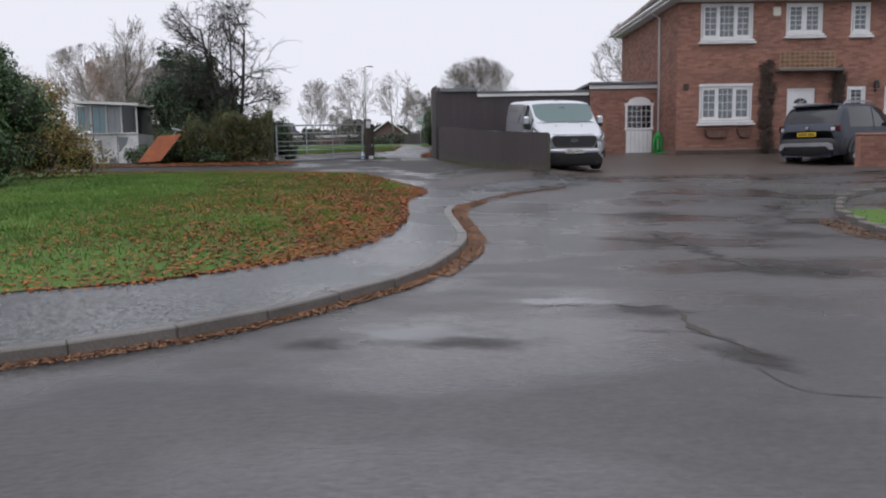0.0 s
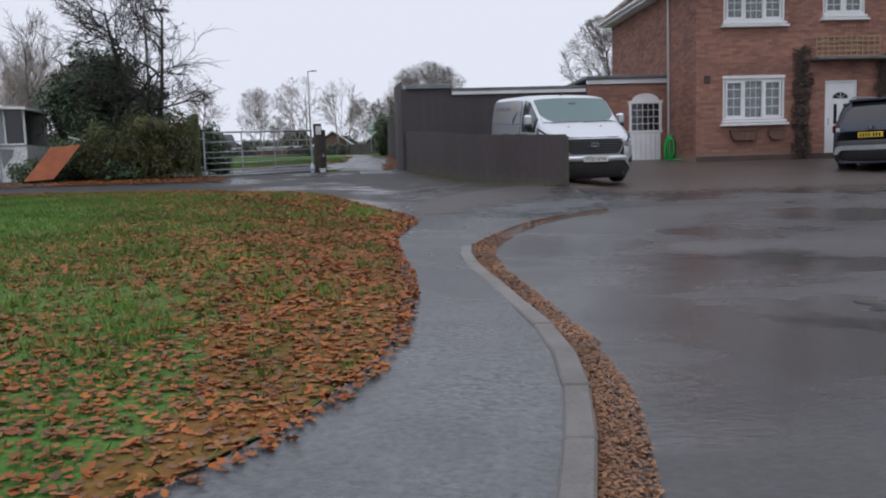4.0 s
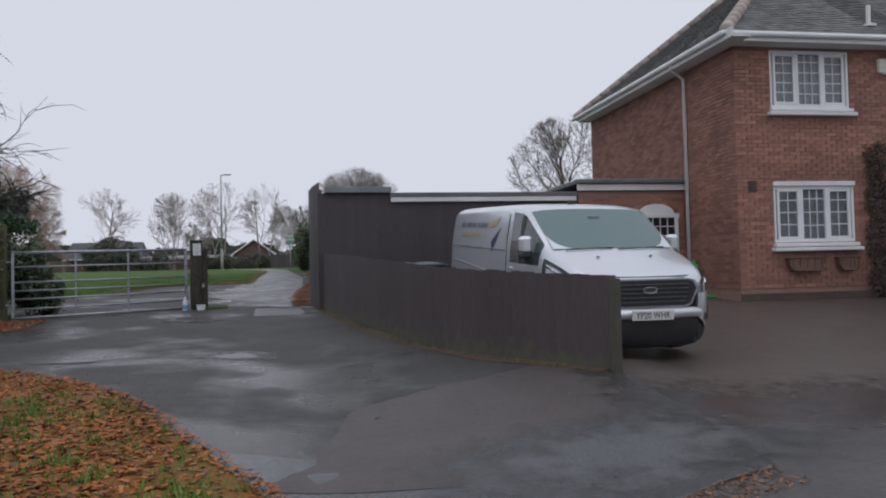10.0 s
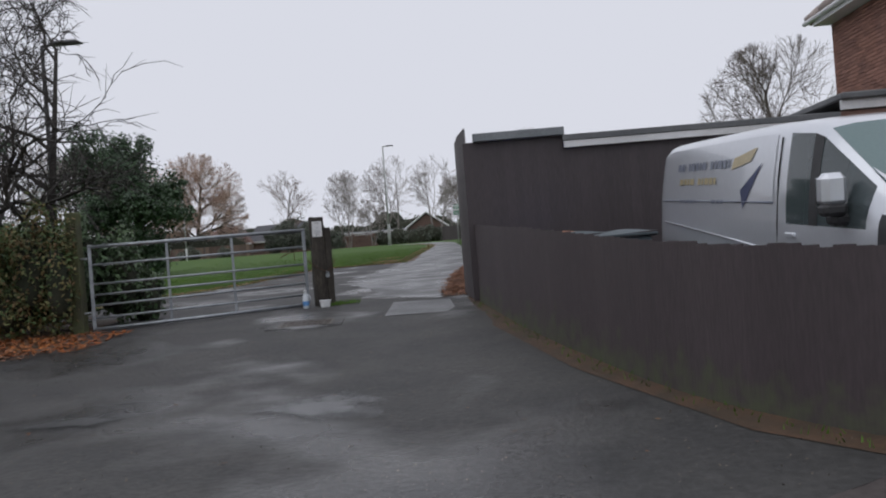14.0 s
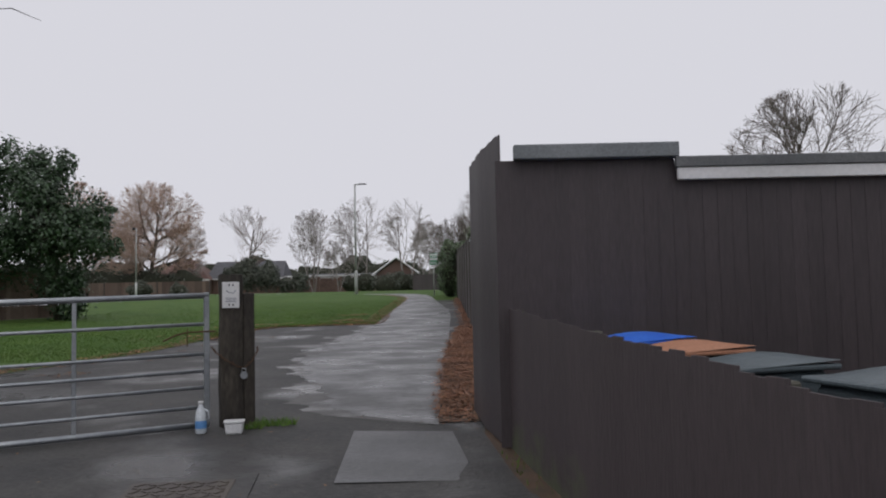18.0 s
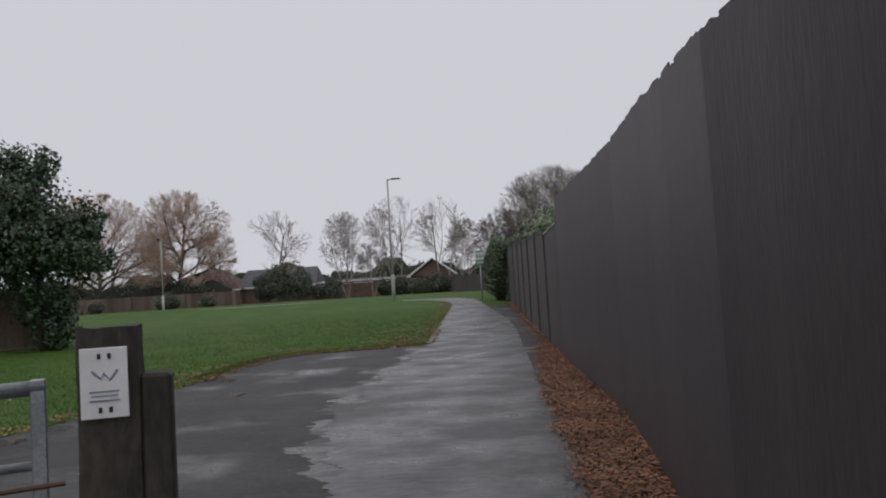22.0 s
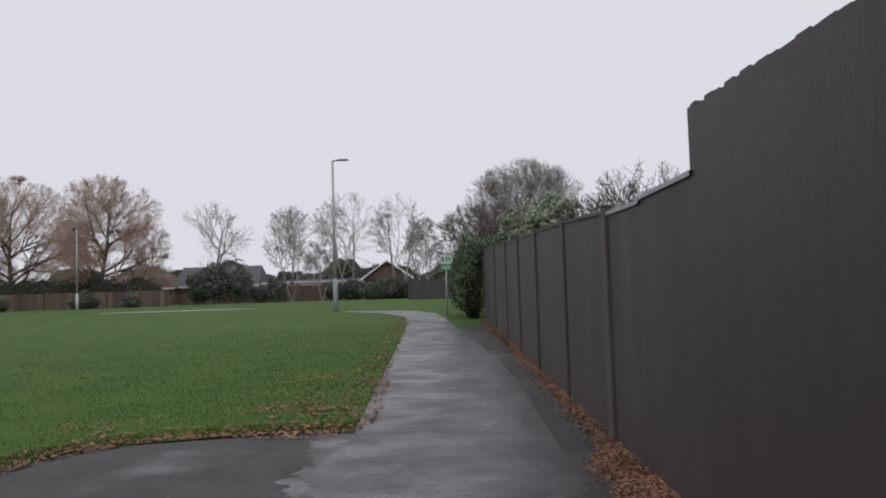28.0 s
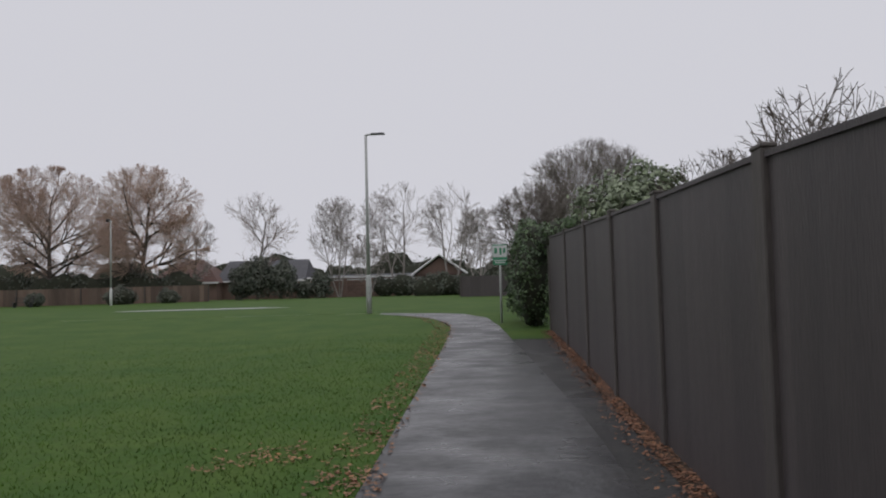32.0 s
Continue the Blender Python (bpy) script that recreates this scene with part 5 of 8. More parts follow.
# lean-to door and arched window
ld = thing("door_2", "white half-boarded door with arched head and leaded light", "door", kind="structure")
Y, DX = 28.62, 7.37
part("lower_panel", Geo().box((DX, Y, 1.98), (0.92, 0.05, 0.97), 0, 0.01), WHITE, ld)
for i in range(5):
    part("board_joint", Geo().box((DX - 0.3 + 0.15 * i, Y - 0.026, 1.98), (0.008, 0.004, 0.9)), DECALG, ld)
part("window_frame", Geo().box((DX - 0.455, Y, 2.92), (0.08, 0.06, 0.95), 0, 0.006).box((DX + 0.455, Y, 2.92), (0.08, 0.06, 0.95), 0, 0.006).box((DX, Y, 2.50), (1.04, 0.09, 0.07), 0, 0.006).box((DX, Y, 3.36), (1.04, 0.07, 0.09), 0, 0.006), WHITE, ld)
lp = part("pane", Geo().box((DX, Y + 0.01, 2.93), (0.83, 0.012, 0.80)), DARKGLASS, ld)
lbars = Geo()
for i in range(1, 5):
    lbars.box((DX - 0.415 + 0.83 * i / 5, Y - 0.005, 2.93), (0.018, 0.008, 0.80))
for i in range(1, 4):
    lbars.box((DX, Y - 0.0055, 2.53 + 0.80 * i / 4), (0.83, 0.007, 0.018))
part("glazing_strips", lbars, LEAD, lp)
arch = [(DX + 0.40 * math.cos(math.pi * i / 16), 3.405 + 0.21 * math.sin(math.pi * i / 16)) for i in range(17)]
part("arched_head", Geo().slab(arch, (Y - 0.03, Y + 0.02), "y"), WHITE, ld)

hose = thing("garden_hose", "bright green coiled garden hose hanging by the downpipe", "hose")
for k in range(14):
    r, u = 0.05 + 0.007 * k, 0.40 - 0.018 * (k % 7)
    pts = [(7.90 - 0.016 * (k % 5) + r * math.sin(2 * math.pi * i / 20), 28.05 - 0.022 * (k % 7), 1.96 - 0.02 * (k // 7) + u * math.cos(2 * math.pi * i / 20)) for i in range(21)]
    part("coil", Geo().tube(pts, 0.018, 5), GREENHOSE, hose, smooth=True)
part("loose_end", Geo().tube([(7.85 + 0.22 * math.cos(t * 0.5) + 0.02 * t, 27.6 + 0.16 * math.sin(t * 0.5), float(G(7.9, 27.6)) + 0.01) for t in range(20)], 0.016, 5), GREENHOSE, hose, smooth=True)
part("hook", Geo().box((7.97, 28.05, 2.38), (0.14, 0.05, 0.03)), GALV, hose)

# low brick wall by the parked car
bw = thing("garden_wall", "low red brick garden wall with worn coping", "wall", kind="structure")
wz = float(G(12, 19.9))
part("core", Geo().box((13.6, 19.9, wz + 0.36), (6.0, 0.20, 0.80)), MORTAR, bw)
gb, _ = brickwork(10.6, 16.6, wz - 0.02, wz + 0.74, [], lambda g, u, z, w: g.box((u, 19.795, z), (w, 0.02, 0.065)))
part("brickwork", gb, BRICK, bw, kind="stuff", fix=False)
part("brick_end", Geo().box((10.59, 19.9, wz + 0.36), (0.03, 0.215, 0.76)), BRICK, bw)
part("coping", Geo().box((13.6, 19.9, wz + 0.785), (6.06, 0.26, 0.06), 0, 0.015), BRICK, bw)

# ---- vehicles ----
def flat_text(words, size, material, parent, m, name="lettering", squeeze=1.0):
    cu = bpy.data.curves.new(name, "FONT")
    cu.body, cu.size, cu.extrude, cu.align_x, cu.align_y = words, size, 0.001, "CENTER", "CENTER"
    tmp = bpy.data.objects.new("tmp", cu)
    scene.collection.objects.link(tmp)
    me = bpy.data.meshes.new_from_object(tmp)
    bpy.data.objects.remove(tmp)
    me.materials.clear()
    me.materials.append(material)
    ob = new(name, me)
    ob.parent = parent
    ob.matrix_basis = m @ Matrix.Diagonal((squeeze, 1, 1, 1))
    return ob


class Shell:
    """A car body as rings of points along its length; patches of it can be lifted off as panels."""

    def __init__(self, ys, top, half, belt, levels, upper):
        self.ys, self.rings = ys, []
        for y in ys:
            zt, w = float(np.interp(y, *top)), float(np.interp(y, *half))
            b = min(belt, zt * 0.88)
            ring = [(f * w, z * b / belt) for f, z in levels]
            ring += [(f * w, b + (zt - b) * s) for f, s in upper]
            pts = [(x, y, z) for x, z in ring]
            self.rings.append(pts + [(-x, yy, z) for x, yy, z in reversed(pts[:-1])])
        self.n = len(self.rings[0])

    def col(self, i):
        return i if i >= 0 else self.n + i

    def geo(self, skip):
        g = Geo()
        g.v = [p for r in self.rings for p in r]
        n = self.n
        for s in range(len(self.ys) - 1):
            for k in range(n - 1):
                if not any(a <= s < b and c <= k < d for a, b, c, d in skip):
                    g.f.append((s * n + k, s * n + k + 1, (s + 1) * n + k + 1, (s + 1) * n + k))
        g.f.append(tuple(range(n)))
        g.f.append(tuple(len(g.v) - n + i for i in range(n - 1, -1, -1)))
        return g

    def patch(self, a, b, c, d, lift=0.0):
        """Faces of stations a..b and columns c..d, lifted outward."""
        rows = []
        for s in range(a, b + 1):
            row = []
            for k in range(c, d + 1):
                p = Vector(self.rings[s][k])
                du = Vector(self.rings[s][min(k + 1, self.n - 1)]) - Vector(self.rings[s][max(k - 1, 0)])
                dv = Vector(self.rings[min(s + 1, len(self.ys) - 1)][k]) - Vector(self.rings[max(s - 1, 0)][k])
                nn = du.cross(dv)
                nn = nn.normalized() if nn.length > 1e-9 else Vector((0, 0, 1))
                if nn.dot(p - Vector((0, p.y, 0.8))) < 0:
                    nn = -nn
                row.append(tuple(p + nn * lift))
            rows.append(row)
        return Geo().grid(rows)


def wheel(parent, x, y, r, w, side):
    prof = [(r * 0.62, -w / 2), (r * 0.93, -w / 2), (r, -w * 0.36), (r, w * 0.36), (r * 0.93, w / 2), (r * 0.62, w / 2)]
    rows = [[(x + u, y + q * math.cos(t), r + q * math.sin(t)) for q, u in prof] for t in [2 * math.pi * i / 24 for i in range(25)]]
    wh = part("wheel", Geo().grid([[(x - side * 0.02 + 0.0, y + q * math.cos(t), r + q * math.sin(t)) for q in (0.02, r * 0.63)] for t in [2 * math.pi * i / 24 for i in range(25)]]), BLACKP, parent)
    part("tyre", Geo().grid(rows), TYRE, wh, smooth=True)
    g = Geo().tube([(x + side * w * 0.30, y, r), (x + side * w * 0.42, y, r)], r * 0.16, 12)
    for i in range(5):
        a = 2 * math.pi * i / 5 + 0.3
        g.tube([(x + side * w * 0.36, y + 0.1 * r * math.cos(a), r + 0.1 * r * math.sin(a)), (x + side * w * 0.34, y + 0.62 * r * math.cos(a), r + 0.62 * r * math.sin(a))], [r * 0.10, r * 0.085], 6)
    part("rim", g, RIM, wh, "five-spoke wheel rim")
    return wh


LEVELS = [(0.93, 0.30), (0.98, 0.38), (1.0, 0.52), (1.0, 0.78), (0.995, 0.95), (0.985, 1.08)]
UPPER = [(0.965, 0.2), (0.935, 0.45), (0.895, 0.70), (0.865, 0.84), (0.80, 0.93), (0.68, 0.985), (0.45, 1.0), (0.22, 1.006), (0.0, 1.008)]

VY = [0.0, 0.03, 0.08, 0.16, 0.28, 0.42, 0.58, 0.74, 0.86, 1.0, 1.15, 1.3, 1.45, 1.6, 1.72, 1.9, 2.08, 2.3, 2.7, 3.4, 4.2, 4.8, 5.1, 5.24, 5.32]
vtop = ([0, 0.03, 0.1, 0.4, 0.8, 0.86, 1.6, 1.72, 2.1, 2.7, 4.8, 5.2, 5.32], [0.93, 0.985, 1.04, 1.15, 1.265, 1.29, 1.79, 1.83, 1.865, 1.88, 1.865, 1.83, 1.76])
vhalf = ([0, 0.03, 0.1, 0.3, 0.6, 1.0, 4.6, 5.2, 5.32], [0.65, 0.735, 0.815, 0.89, 0.94, 0.955, 0.955, 0.93, 0.89])
VUP = [(0.978, 0.2), (0.955, 0.45), (0.922, 0.70), (0.895, 0.87), (0.84, 0.95), (0.68, 0.985), (0.45, 1.0), (0.22, 1.006), (0.0, 1.008)]
vsh = Shell(VY, vtop, vhalf, 1.08, LEVELS, VUP)
n = vsh.n
van = thing("van", "silver-white panel van with faded lettering parked on the drive", "van", (3.95, 21.16, 0))
zf, zr = float(G(3.8, 22.1)) - 0.144, float(G(3.6, 25.4)) - 0.04
tilt = math.degrees(math.atan2(zr - zf, 3.3))
van.matrix_world = pose(3.73, 21.2, zf - 0.03, tilt * 0.8, 0, 4.4)
WS = (8, 13, 10, n - 1 - 10)
SWL, SWR = (9, 16, 5, 9), (9, 16, n - 1 - 9, n - 1 - 5)
part("body", vsh.geo([WS, SWL, SWR]), VANPAINT, van, smooth=True, fix=False)
for a in (WS,):
    ws = part("windscreen", vsh.patch(*a, 0.002), SCREEN, van, "windscreen with a pale teal reflection in its tint", smooth=True)
    ws.visible_shadow = False
for a in (SWL, SWR):
    sw = part("side_window", vsh.patch(*a, 0.002), DOORGLASS, van, smooth=True)
    sw.visible_shadow = False
    k0, k1 = a[2], a[3]
    part("window_post", vsh.patch(13, 14, k0, k1, 0.006), BLACKP, sw)
for sx in (-1, 1):
    col = lambda st, k: Vector(vsh.rings[st][k if sx > 0 else n - 1 - k])
    c0, a0, b0 = col(8, 10), col(10, 10), col(8, 11).lerp(col(8, 12), 0.5)
    up = Vector((sx * 0.004, -0.010, 0.012))
    curve = [a0 * (1 - t) ** 2 + c0.lerp(a0.lerp(b0, 0.5), 0.35) * 2 * t * (1 - t) + b0 * t * t for t in [i / 8 for i in range(9)]]
    part("screen_corner", Geo().grid([[tuple(c0 + up) for p in curve], [tuple(p + up) for p in curve]]), VANPAINT, van, smooth=True)
part("dashboard", Geo().box((0, 1.15, 1.12), (1.7, 0.5, 0.22), 0, 0.06), BLACKP, van)
part("bulkhead", Geo().box((0, 2.35, 1.1), (1.56, 0.04, 1.2)), BLACKP, van)
part("cabin_floor", Geo().box((0, 1.6, 0.6), (1.7, 1.6, 0.05)), BLACKP, van)
for x in (-0.5, 0.1, 0.5):
    part("seat", Geo().box((x, 1.95, 1.2), (0.42, 0.16, 0.65), 0, 0.06, 0.8).box((x, 1.97, 1.6), (0.26, 0.1, 0.18), 0, 0.04), BLACKP, van)
part("mirror_inside", Geo().box((0, 1.42, 1.68), (0.16, 0.03, 0.05), 0, 0.02), DECALG, van)
gr = [(-0.55, 0.94), (-0.49, 0.955), (0.49, 0.955), (0.55, 0.94), (0.60, 0.86), (0.52, 0.685), (0.45, 0.66), (-0.45, 0.66), (-0.52, 0.685), (-0.60, 0.86)]
part("grille_surround", Geo().slab([(x * 1.055, 0.82 + (z - 0.815) * (1.06 if z > 0.8 else 1.18)) for x, z in gr], (-0.055, 0.09), "y"), RIM, van, "bright grille surround")
grille = part("grille", Geo().slab(gr, (-0.066, 0.05), "y"), BLACKP, van, "black slatted grille")
for i in range(5):
    part("grille_bar", Geo().box((0, -0.07, 0.705 + 0.05 * i), (0.94 + 0.06 * (i % 5 > 1), 0.016, 0.016), 0, 0.004), GRILLEBAR, grille)
oval = [(0.085 * math.cos(t), 0.845 + 0.034 * math.sin(t)) for t in [2 * math.pi * i / 20 for i in range(20)]]
part("badge", Geo().slab(oval, (-0.082, -0.06), "y"), GRILLEBAR, van, "plain oval badge")
part("badge_rim", Geo().tube([(x, -0.082, z) for x, z in oval] + [(oval[0][0], -0.082, oval[0][1])], 0.006, 5), RIM, van)
bx = [(-0.94, 0.5), (-0.89, 0.24), (-0.81, 0.08), (-0.735, 0.0), (-0.64, -0.055), (0, -0.11), (0.64, -0.055), (0.735, 0.0), (0.81, 0.08), (0.89, 0.24), (0.94, 0.5)]
bline = lerp_line(bx, 25)
part("bumper", Geo().grid([[(x, y + 0.03, 0.635), (x, y - 0.02, 0.615), (x * 1.005, y - 0.028, 0.57), (x, y - 0.015, 0.53), (x, y + 0.02, 0.515)] for x, y in bline]), VANPAINT, van, smooth=True)
part("lower_bumper", Geo().grid([[(x * 0.985, y + 0.01, 0.545), (x * 0.98, y + 0.015, 0.45), (x * 0.96, y + 0.02, 0.34), (x * 0.93, y + 0.04, 0.29), (x * 0.90, y + 0.05, 0.20), (x * 0.86, y + 0.12, 0.17), (x * 0.80, y + 0.35, 0.17)] for x, y in bline]), BLACKP, van, "black lower bumper and air intake", smooth=True)
for sx in (-1, 1):
    lamp = part("headlamp", vsh.patch(1, 8, 4 if sx > 0 else n - 1 - 7, 7 if sx > 0 else n - 1 - 4, 0.010), BLACKP, van, "swept-back dark-edged headlamp", smooth=True)
    part("lamp_glass", vsh.patch(1, 7, 4 if sx > 0 else n - 1 - 6, 6 if sx > 0 else n - 1 - 4, 0.016), LAMPGLASS, lamp, "clear headlamp glass", smooth=True)
    part("light_strip", Geo().tube([tuple(Vector(vsh.rings[k][5 if sx > 0 else n - 1 - 5]) + Vector((sx * 0.016, -0.010, 0.004))) for k in range(2, 8)], 0.013, 5), CHROME, lamp, "bright lamp strip", smooth=True)
    side = [(x, y) for x, y in lerp_line(bx, 61) if sx * x > 0.57]
    part("bumper_cheek", Geo().grid([[(x * (1.01 - 0.025 * k / 7), y - 0.028 + 0.012 * abs(k - 3) / 3, 0.80 - k / 7 * (0.80 - float(np.interp(abs(x), [0.57, 0.66, 0.80, 0.94], [0.60, 0.50, 0.37, 0.36])))) for k in range(8)] for x, y in side]), VANPAINT, van, "silver bumper corner", smooth=True)
    slot = [(x, y) for x, y in lerp_line(bx, 61) if 0.70 < sx * x < 0.88]
    part("fog_lamp", Geo().grid([[(x * 1.012, y - 0.036, 0.47 + (0.03 + 0.14 * (abs(x) - 0.70) / 0.18) * k / 3) for k in range(4)] for x, y in slot]), BLACKP, van, "black fog lamp recess", smooth=True)
    mir = part("wing_mirror", Geo().box((sx * 1.03, 1.22, 1.34), (0.17, 0.13, 0.22), 0, 0.06), VANPAINT, van, "white door mirror on black arm")
    part("mirror_foot", Geo().box((sx * 1.03, 1.22, 1.21), (0.165, 0.125, 0.09), 0, 0.03), BLACKP, mir)
    part("mirror_arm", Geo().box((sx * 0.97, 1.25, 1.14), (0.14, 0.12, 0.08), 0, 0.03), BLACKP, mir)
    part("mirror_glass", Geo().box((sx * 1.03, 1.29, 1.33), (0.14, 0.01, 0.18)), CHROME, mir)
    part("wheel_arch", Geo().slab([(0.92 + 0.43 * math.cos(math.pi * i / 14), 0.36 + 0.43 * math.sin(math.pi * i / 14)) for i in range(15)], (min(sx * 0.9, sx * 1.0), max(sx * 0.9, sx * 1.0)), "x"), BLACKP, van)
    part("wheel_arch", Geo().slab([(4.25 + 0.43 * math.cos(math.pi * i / 14), 0.36 + 0.43 * math.sin(math.pi * i / 14)) for i in range(15)], (min(sx * 0.9, sx * 1.0), max(sx * 0.9, sx * 1.0)), "x"), BLACKP, van)
    for wy in (0.92, 4.25):
        wheel(van, sx * 0.855, wy, 0.35, 0.22, sx)
    part("door_handle", Geo().box((sx * 0.958, 1.98, 1.0), (0.03, 0.14, 0.035), 0, 0.01), VANPAINT, van)
    part("side_crease", Geo().tube([(sx * 0.954, 1.3, 0.80), (sx * 0.958, 3.0, 0.90), (sx * 0.945, 5.0, 1.0)], 0.012, 5), VANPAINT, van, smooth=True)
    part("panel_recess", vsh.patch(17, 22, 6 if sx > 0 else n - 1 - 9, 9 if sx > 0 else n - 1 - 6, 0.004), VANPAINT, van, smooth=True)
    part("panel_edge", Geo().tube([vsh.patch(17, 22, 6 if sx > 0 else n - 7, 6 if sx > 0 else n - 7, 0.004).v[i] for i in range(6)], 0.010, 4), DECALG, van, smooth=True)
    part("door_gap", Geo().tube([(sx * 0.957, 2.22, 0.5), (sx * 0.945, 2.22, 1.08), (sx * 0.917, 2.22, 1.44), (sx * 0.866, 2.22, 1.74)], 0.006, 4), INK, van)
    # faded lettering: bars, a swoosh and a dark arrow
    side_x = lambda z: sx * float(np.interp(z, [1.08, 1.24, 1.44, 1.64, 1.75], [0.945, 0.938, 0.917, 0.882, 0.86]))
    for z, y0, y1, h, mt in ((1.54, 3.2, 4.6, 0.075, DECALG), (1.40, 3.5, 4.5, 0.06, DECALY), (1.22, 4.0, 4.5, 0.03, DECALG), (1.22, 3.3, 3.55, 0.035, DECALG)):
        k, y = 0, y0
        while y < y1:
            w = 0.05 + 0.05 * ((k * 7) % 3) / 2
            part("lettering_bar", Geo().add([(side_x(z) + sx * 0.008, y, z), (side_x(z) + sx * 0.008, y + w, z), (side_x(z + h) + sx * 0.008, y + w, z + h), (side_x(z + h) + sx * 0.008, y, z + h)], [(0, 1, 2, 3)]), mt, van)
            y += w + 0.03 + (0.08 if k % 5 == 4 else 0)
            k += 1
    part("decal", Geo().add([(side_x(1.18) + sx * 0.01, 2.86, 1.18), (side_x(1.56) + sx * 0.01, 2.52, 1.56), (side_x(1.34) + sx * 0.01, 2.92, 1.34)], [(0, 1, 2)]), DECALB, van, "dark blue arrow decal")
    part("decal", Geo().add([(side_x(1.58) + sx * 0.01, 2.75, 1.58), (side_x(1.70) + sx * 0.01, 2.65, 1.69), (side_x(1.62) + sx * 0.01, 3.1, 1.62), (side_x(1.52) + sx * 0.01, 3.15, 1.52)], [(0, 1, 2, 3)]), DECALY, van, "faded yellow swoosh decal")
plate = part("number_plate", Geo().box((0, -0.145, 0.565), (0.52, 0.016, 0.115), 0, 0.004), PLATEW, van, "white front number plate")
flat_text("YP20 WHK", 0.105, INK, plate, pose(0, -0.155, 0.563, 90), squeeze=0.86)
for x in (-0.35, 0.35):
    part("wiper", Geo().tube([(x - 0.3, 0.82, 1.288), (x + 0.35, 0.86, 1.305)], 0.008, 5), BLACKP, van)
    part("washer_jet", Geo().box((x, 0.55, 1.205), (0.03, 0.03, 0.015), 0, 0.005), BLACKP, van)
part("roof_aerial", Geo().box((-0.0, 2.15, 1.885), (0.08, 0.10, 0.05), 0, 0.02), BLACKP, van)
part("bonnet_gap", Geo().tube([(-0.82, 0.16, 1.0), (-0.5, 0.03, 0.995), (0, 0.0, 0.99), (0.5, 0.03, 0.995), (0.82, 0.16, 1.0)], 0.006, 4), INK, van)
for c0, c1 in ((0, 2), (n - 3, n - 1)):
    part("lower_cladding", vsh.patch(2, 23, c0, c1, 0.008), BLACKP, van, "black plastic lower cladding", smooth=True)
for c0, c1 in ((0, 3), (n - 4, n - 1)):
    part("bumper_corner", vsh.patch(0, 7, c0, c1, 0.014), BLACKP, van, "black lower bumper corner", smooth=True)
part("underbody", Geo().box((0, 2.7, 0.40), (1.7, 4.7, 0.26)), BLACKP, van)

# parked car seen from behind
CY = [0.0, 0.05, 0.12, 0.2, 0.3, 0.38, 0.46, 0.56, 0.75, 1.0, 1.5, 1.85, 1.95, 2.3, 2.55, 2.8, 3.05, 3.25, 3.6, 4.0, 4.25, 4.34]
ctop = ([0, 0.05, 0.12, 0.3, 0.46, 0.6, 0.9, 1.6, 2.3, 2.55, 3.25, 3.6, 4.1, 4.34], [0.92, 1.04, 1.12, 1.44, 1.575, 1.615, 1.64, 1.655, 1.615, 1.55, 1.10, 1.06, 0.98, 0.80])
chalf = ([0, 0.05, 0.2, 0.5, 1.0, 3.6, 4.1, 4.34], [0.72, 0.80, 0.87, 0.895, 0.905, 0.90, 0.84, 0.66])
csh = Shell(CY, ctop, chalf, 1.0, [(0.93, 0.28), (0.98, 0.36), (1.0, 0.52), (1.01, 0.74), (1.0, 0.88), (0.985, 1.0)], UPPER)
m = csh.n
car = thing("parked_car", "dark blue-grey sport utility car parked with its tail outward", "car")
cz = float(G(10.6, 22.6)) - drop(10.6, 22.6)
car.matrix_world = pose(10.72, 22.9, cz, 1.2, 0, -53) @ Matrix.Diagonal((1.05, 1.05, 1.06, 1))
RW = (2, 6, 10, m - 1 - 10)
SIDES = [(7, 11, 5, 9), (7, 11, m - 10, m - 6), (12, 16, 5, 9), (12, 16, m - 10, m - 6)]
FW = (14, 17, 10, m - 1 - 10)
part("body", csh.geo([RW, FW] + SIDES), CARPAINT, car, smooth=True, fix=False)
part("rear_window", csh.patch(*RW, 0.002), DARKGLASS, car, smooth=True)
part("windscreen", csh.patch(*FW, 0.002), SCREEN, car, smooth=True)
for a in SIDES:
    part("side_window", csh.patch(*a, 0.002), DARKGLASS, car, smooth=True)
part("cabin", Geo().box((0, 1.9, 0.8), (1.6, 2.6, 0.3)).box((-0.38, 1.9, 1.15), (0.45, 0.15, 0.6), 0, 0.05).box((0.38, 1.9, 1.15), (0.45, 0.15, 0.6), 0, 0.05), BLACKP, car)
cb = lerp_line([(-0.90, 0.35), (-0.80, 0.06), (-0.5, -0.06), (0, -0.09), (0.5, -0.06), (0.80, 0.06), (0.90, 0.35)], 21)
part("rear_bumper", Geo().grid([[(x, y + 0.02, 0.72), (x, y - 0.02, 0.66), (x, y - 0.02, 0.50), (x, y, 0.36), (x * 0.96, y + 0.06, 0.28)] for x, y in cb]), BLACKP, car, smooth=True)
sk = [(-0.74, 0.42), (-0.70, 0.58), (-0.60, 0.61), (0.60, 0.61), (0.70, 0.58), (0.74, 0.42), (0.66, 0.42), (0.58, 0.51), (-0.58, 0.51), (-0.66, 0.42)]
part("skid_plate", Geo().slab(sk, (-0.125, -0.02), "y"), RIM, car, "silver skid plate on the rear bumper")
cp = part("number_plate", Geo().box((0, -0.03, 0.83), (0.52, 0.02, 0.115), 0, 0.004), PLATEY, car, "yellow rear number plate")
for i, x in enumerate((-0.2, -0.14, -0.08, -0.02, 0.07, 0.13, 0.19)):
    part("plate_bar", Geo().box((x, -0.042, 0.83), (0.035, 0.003, 0.07)), INK, cp)
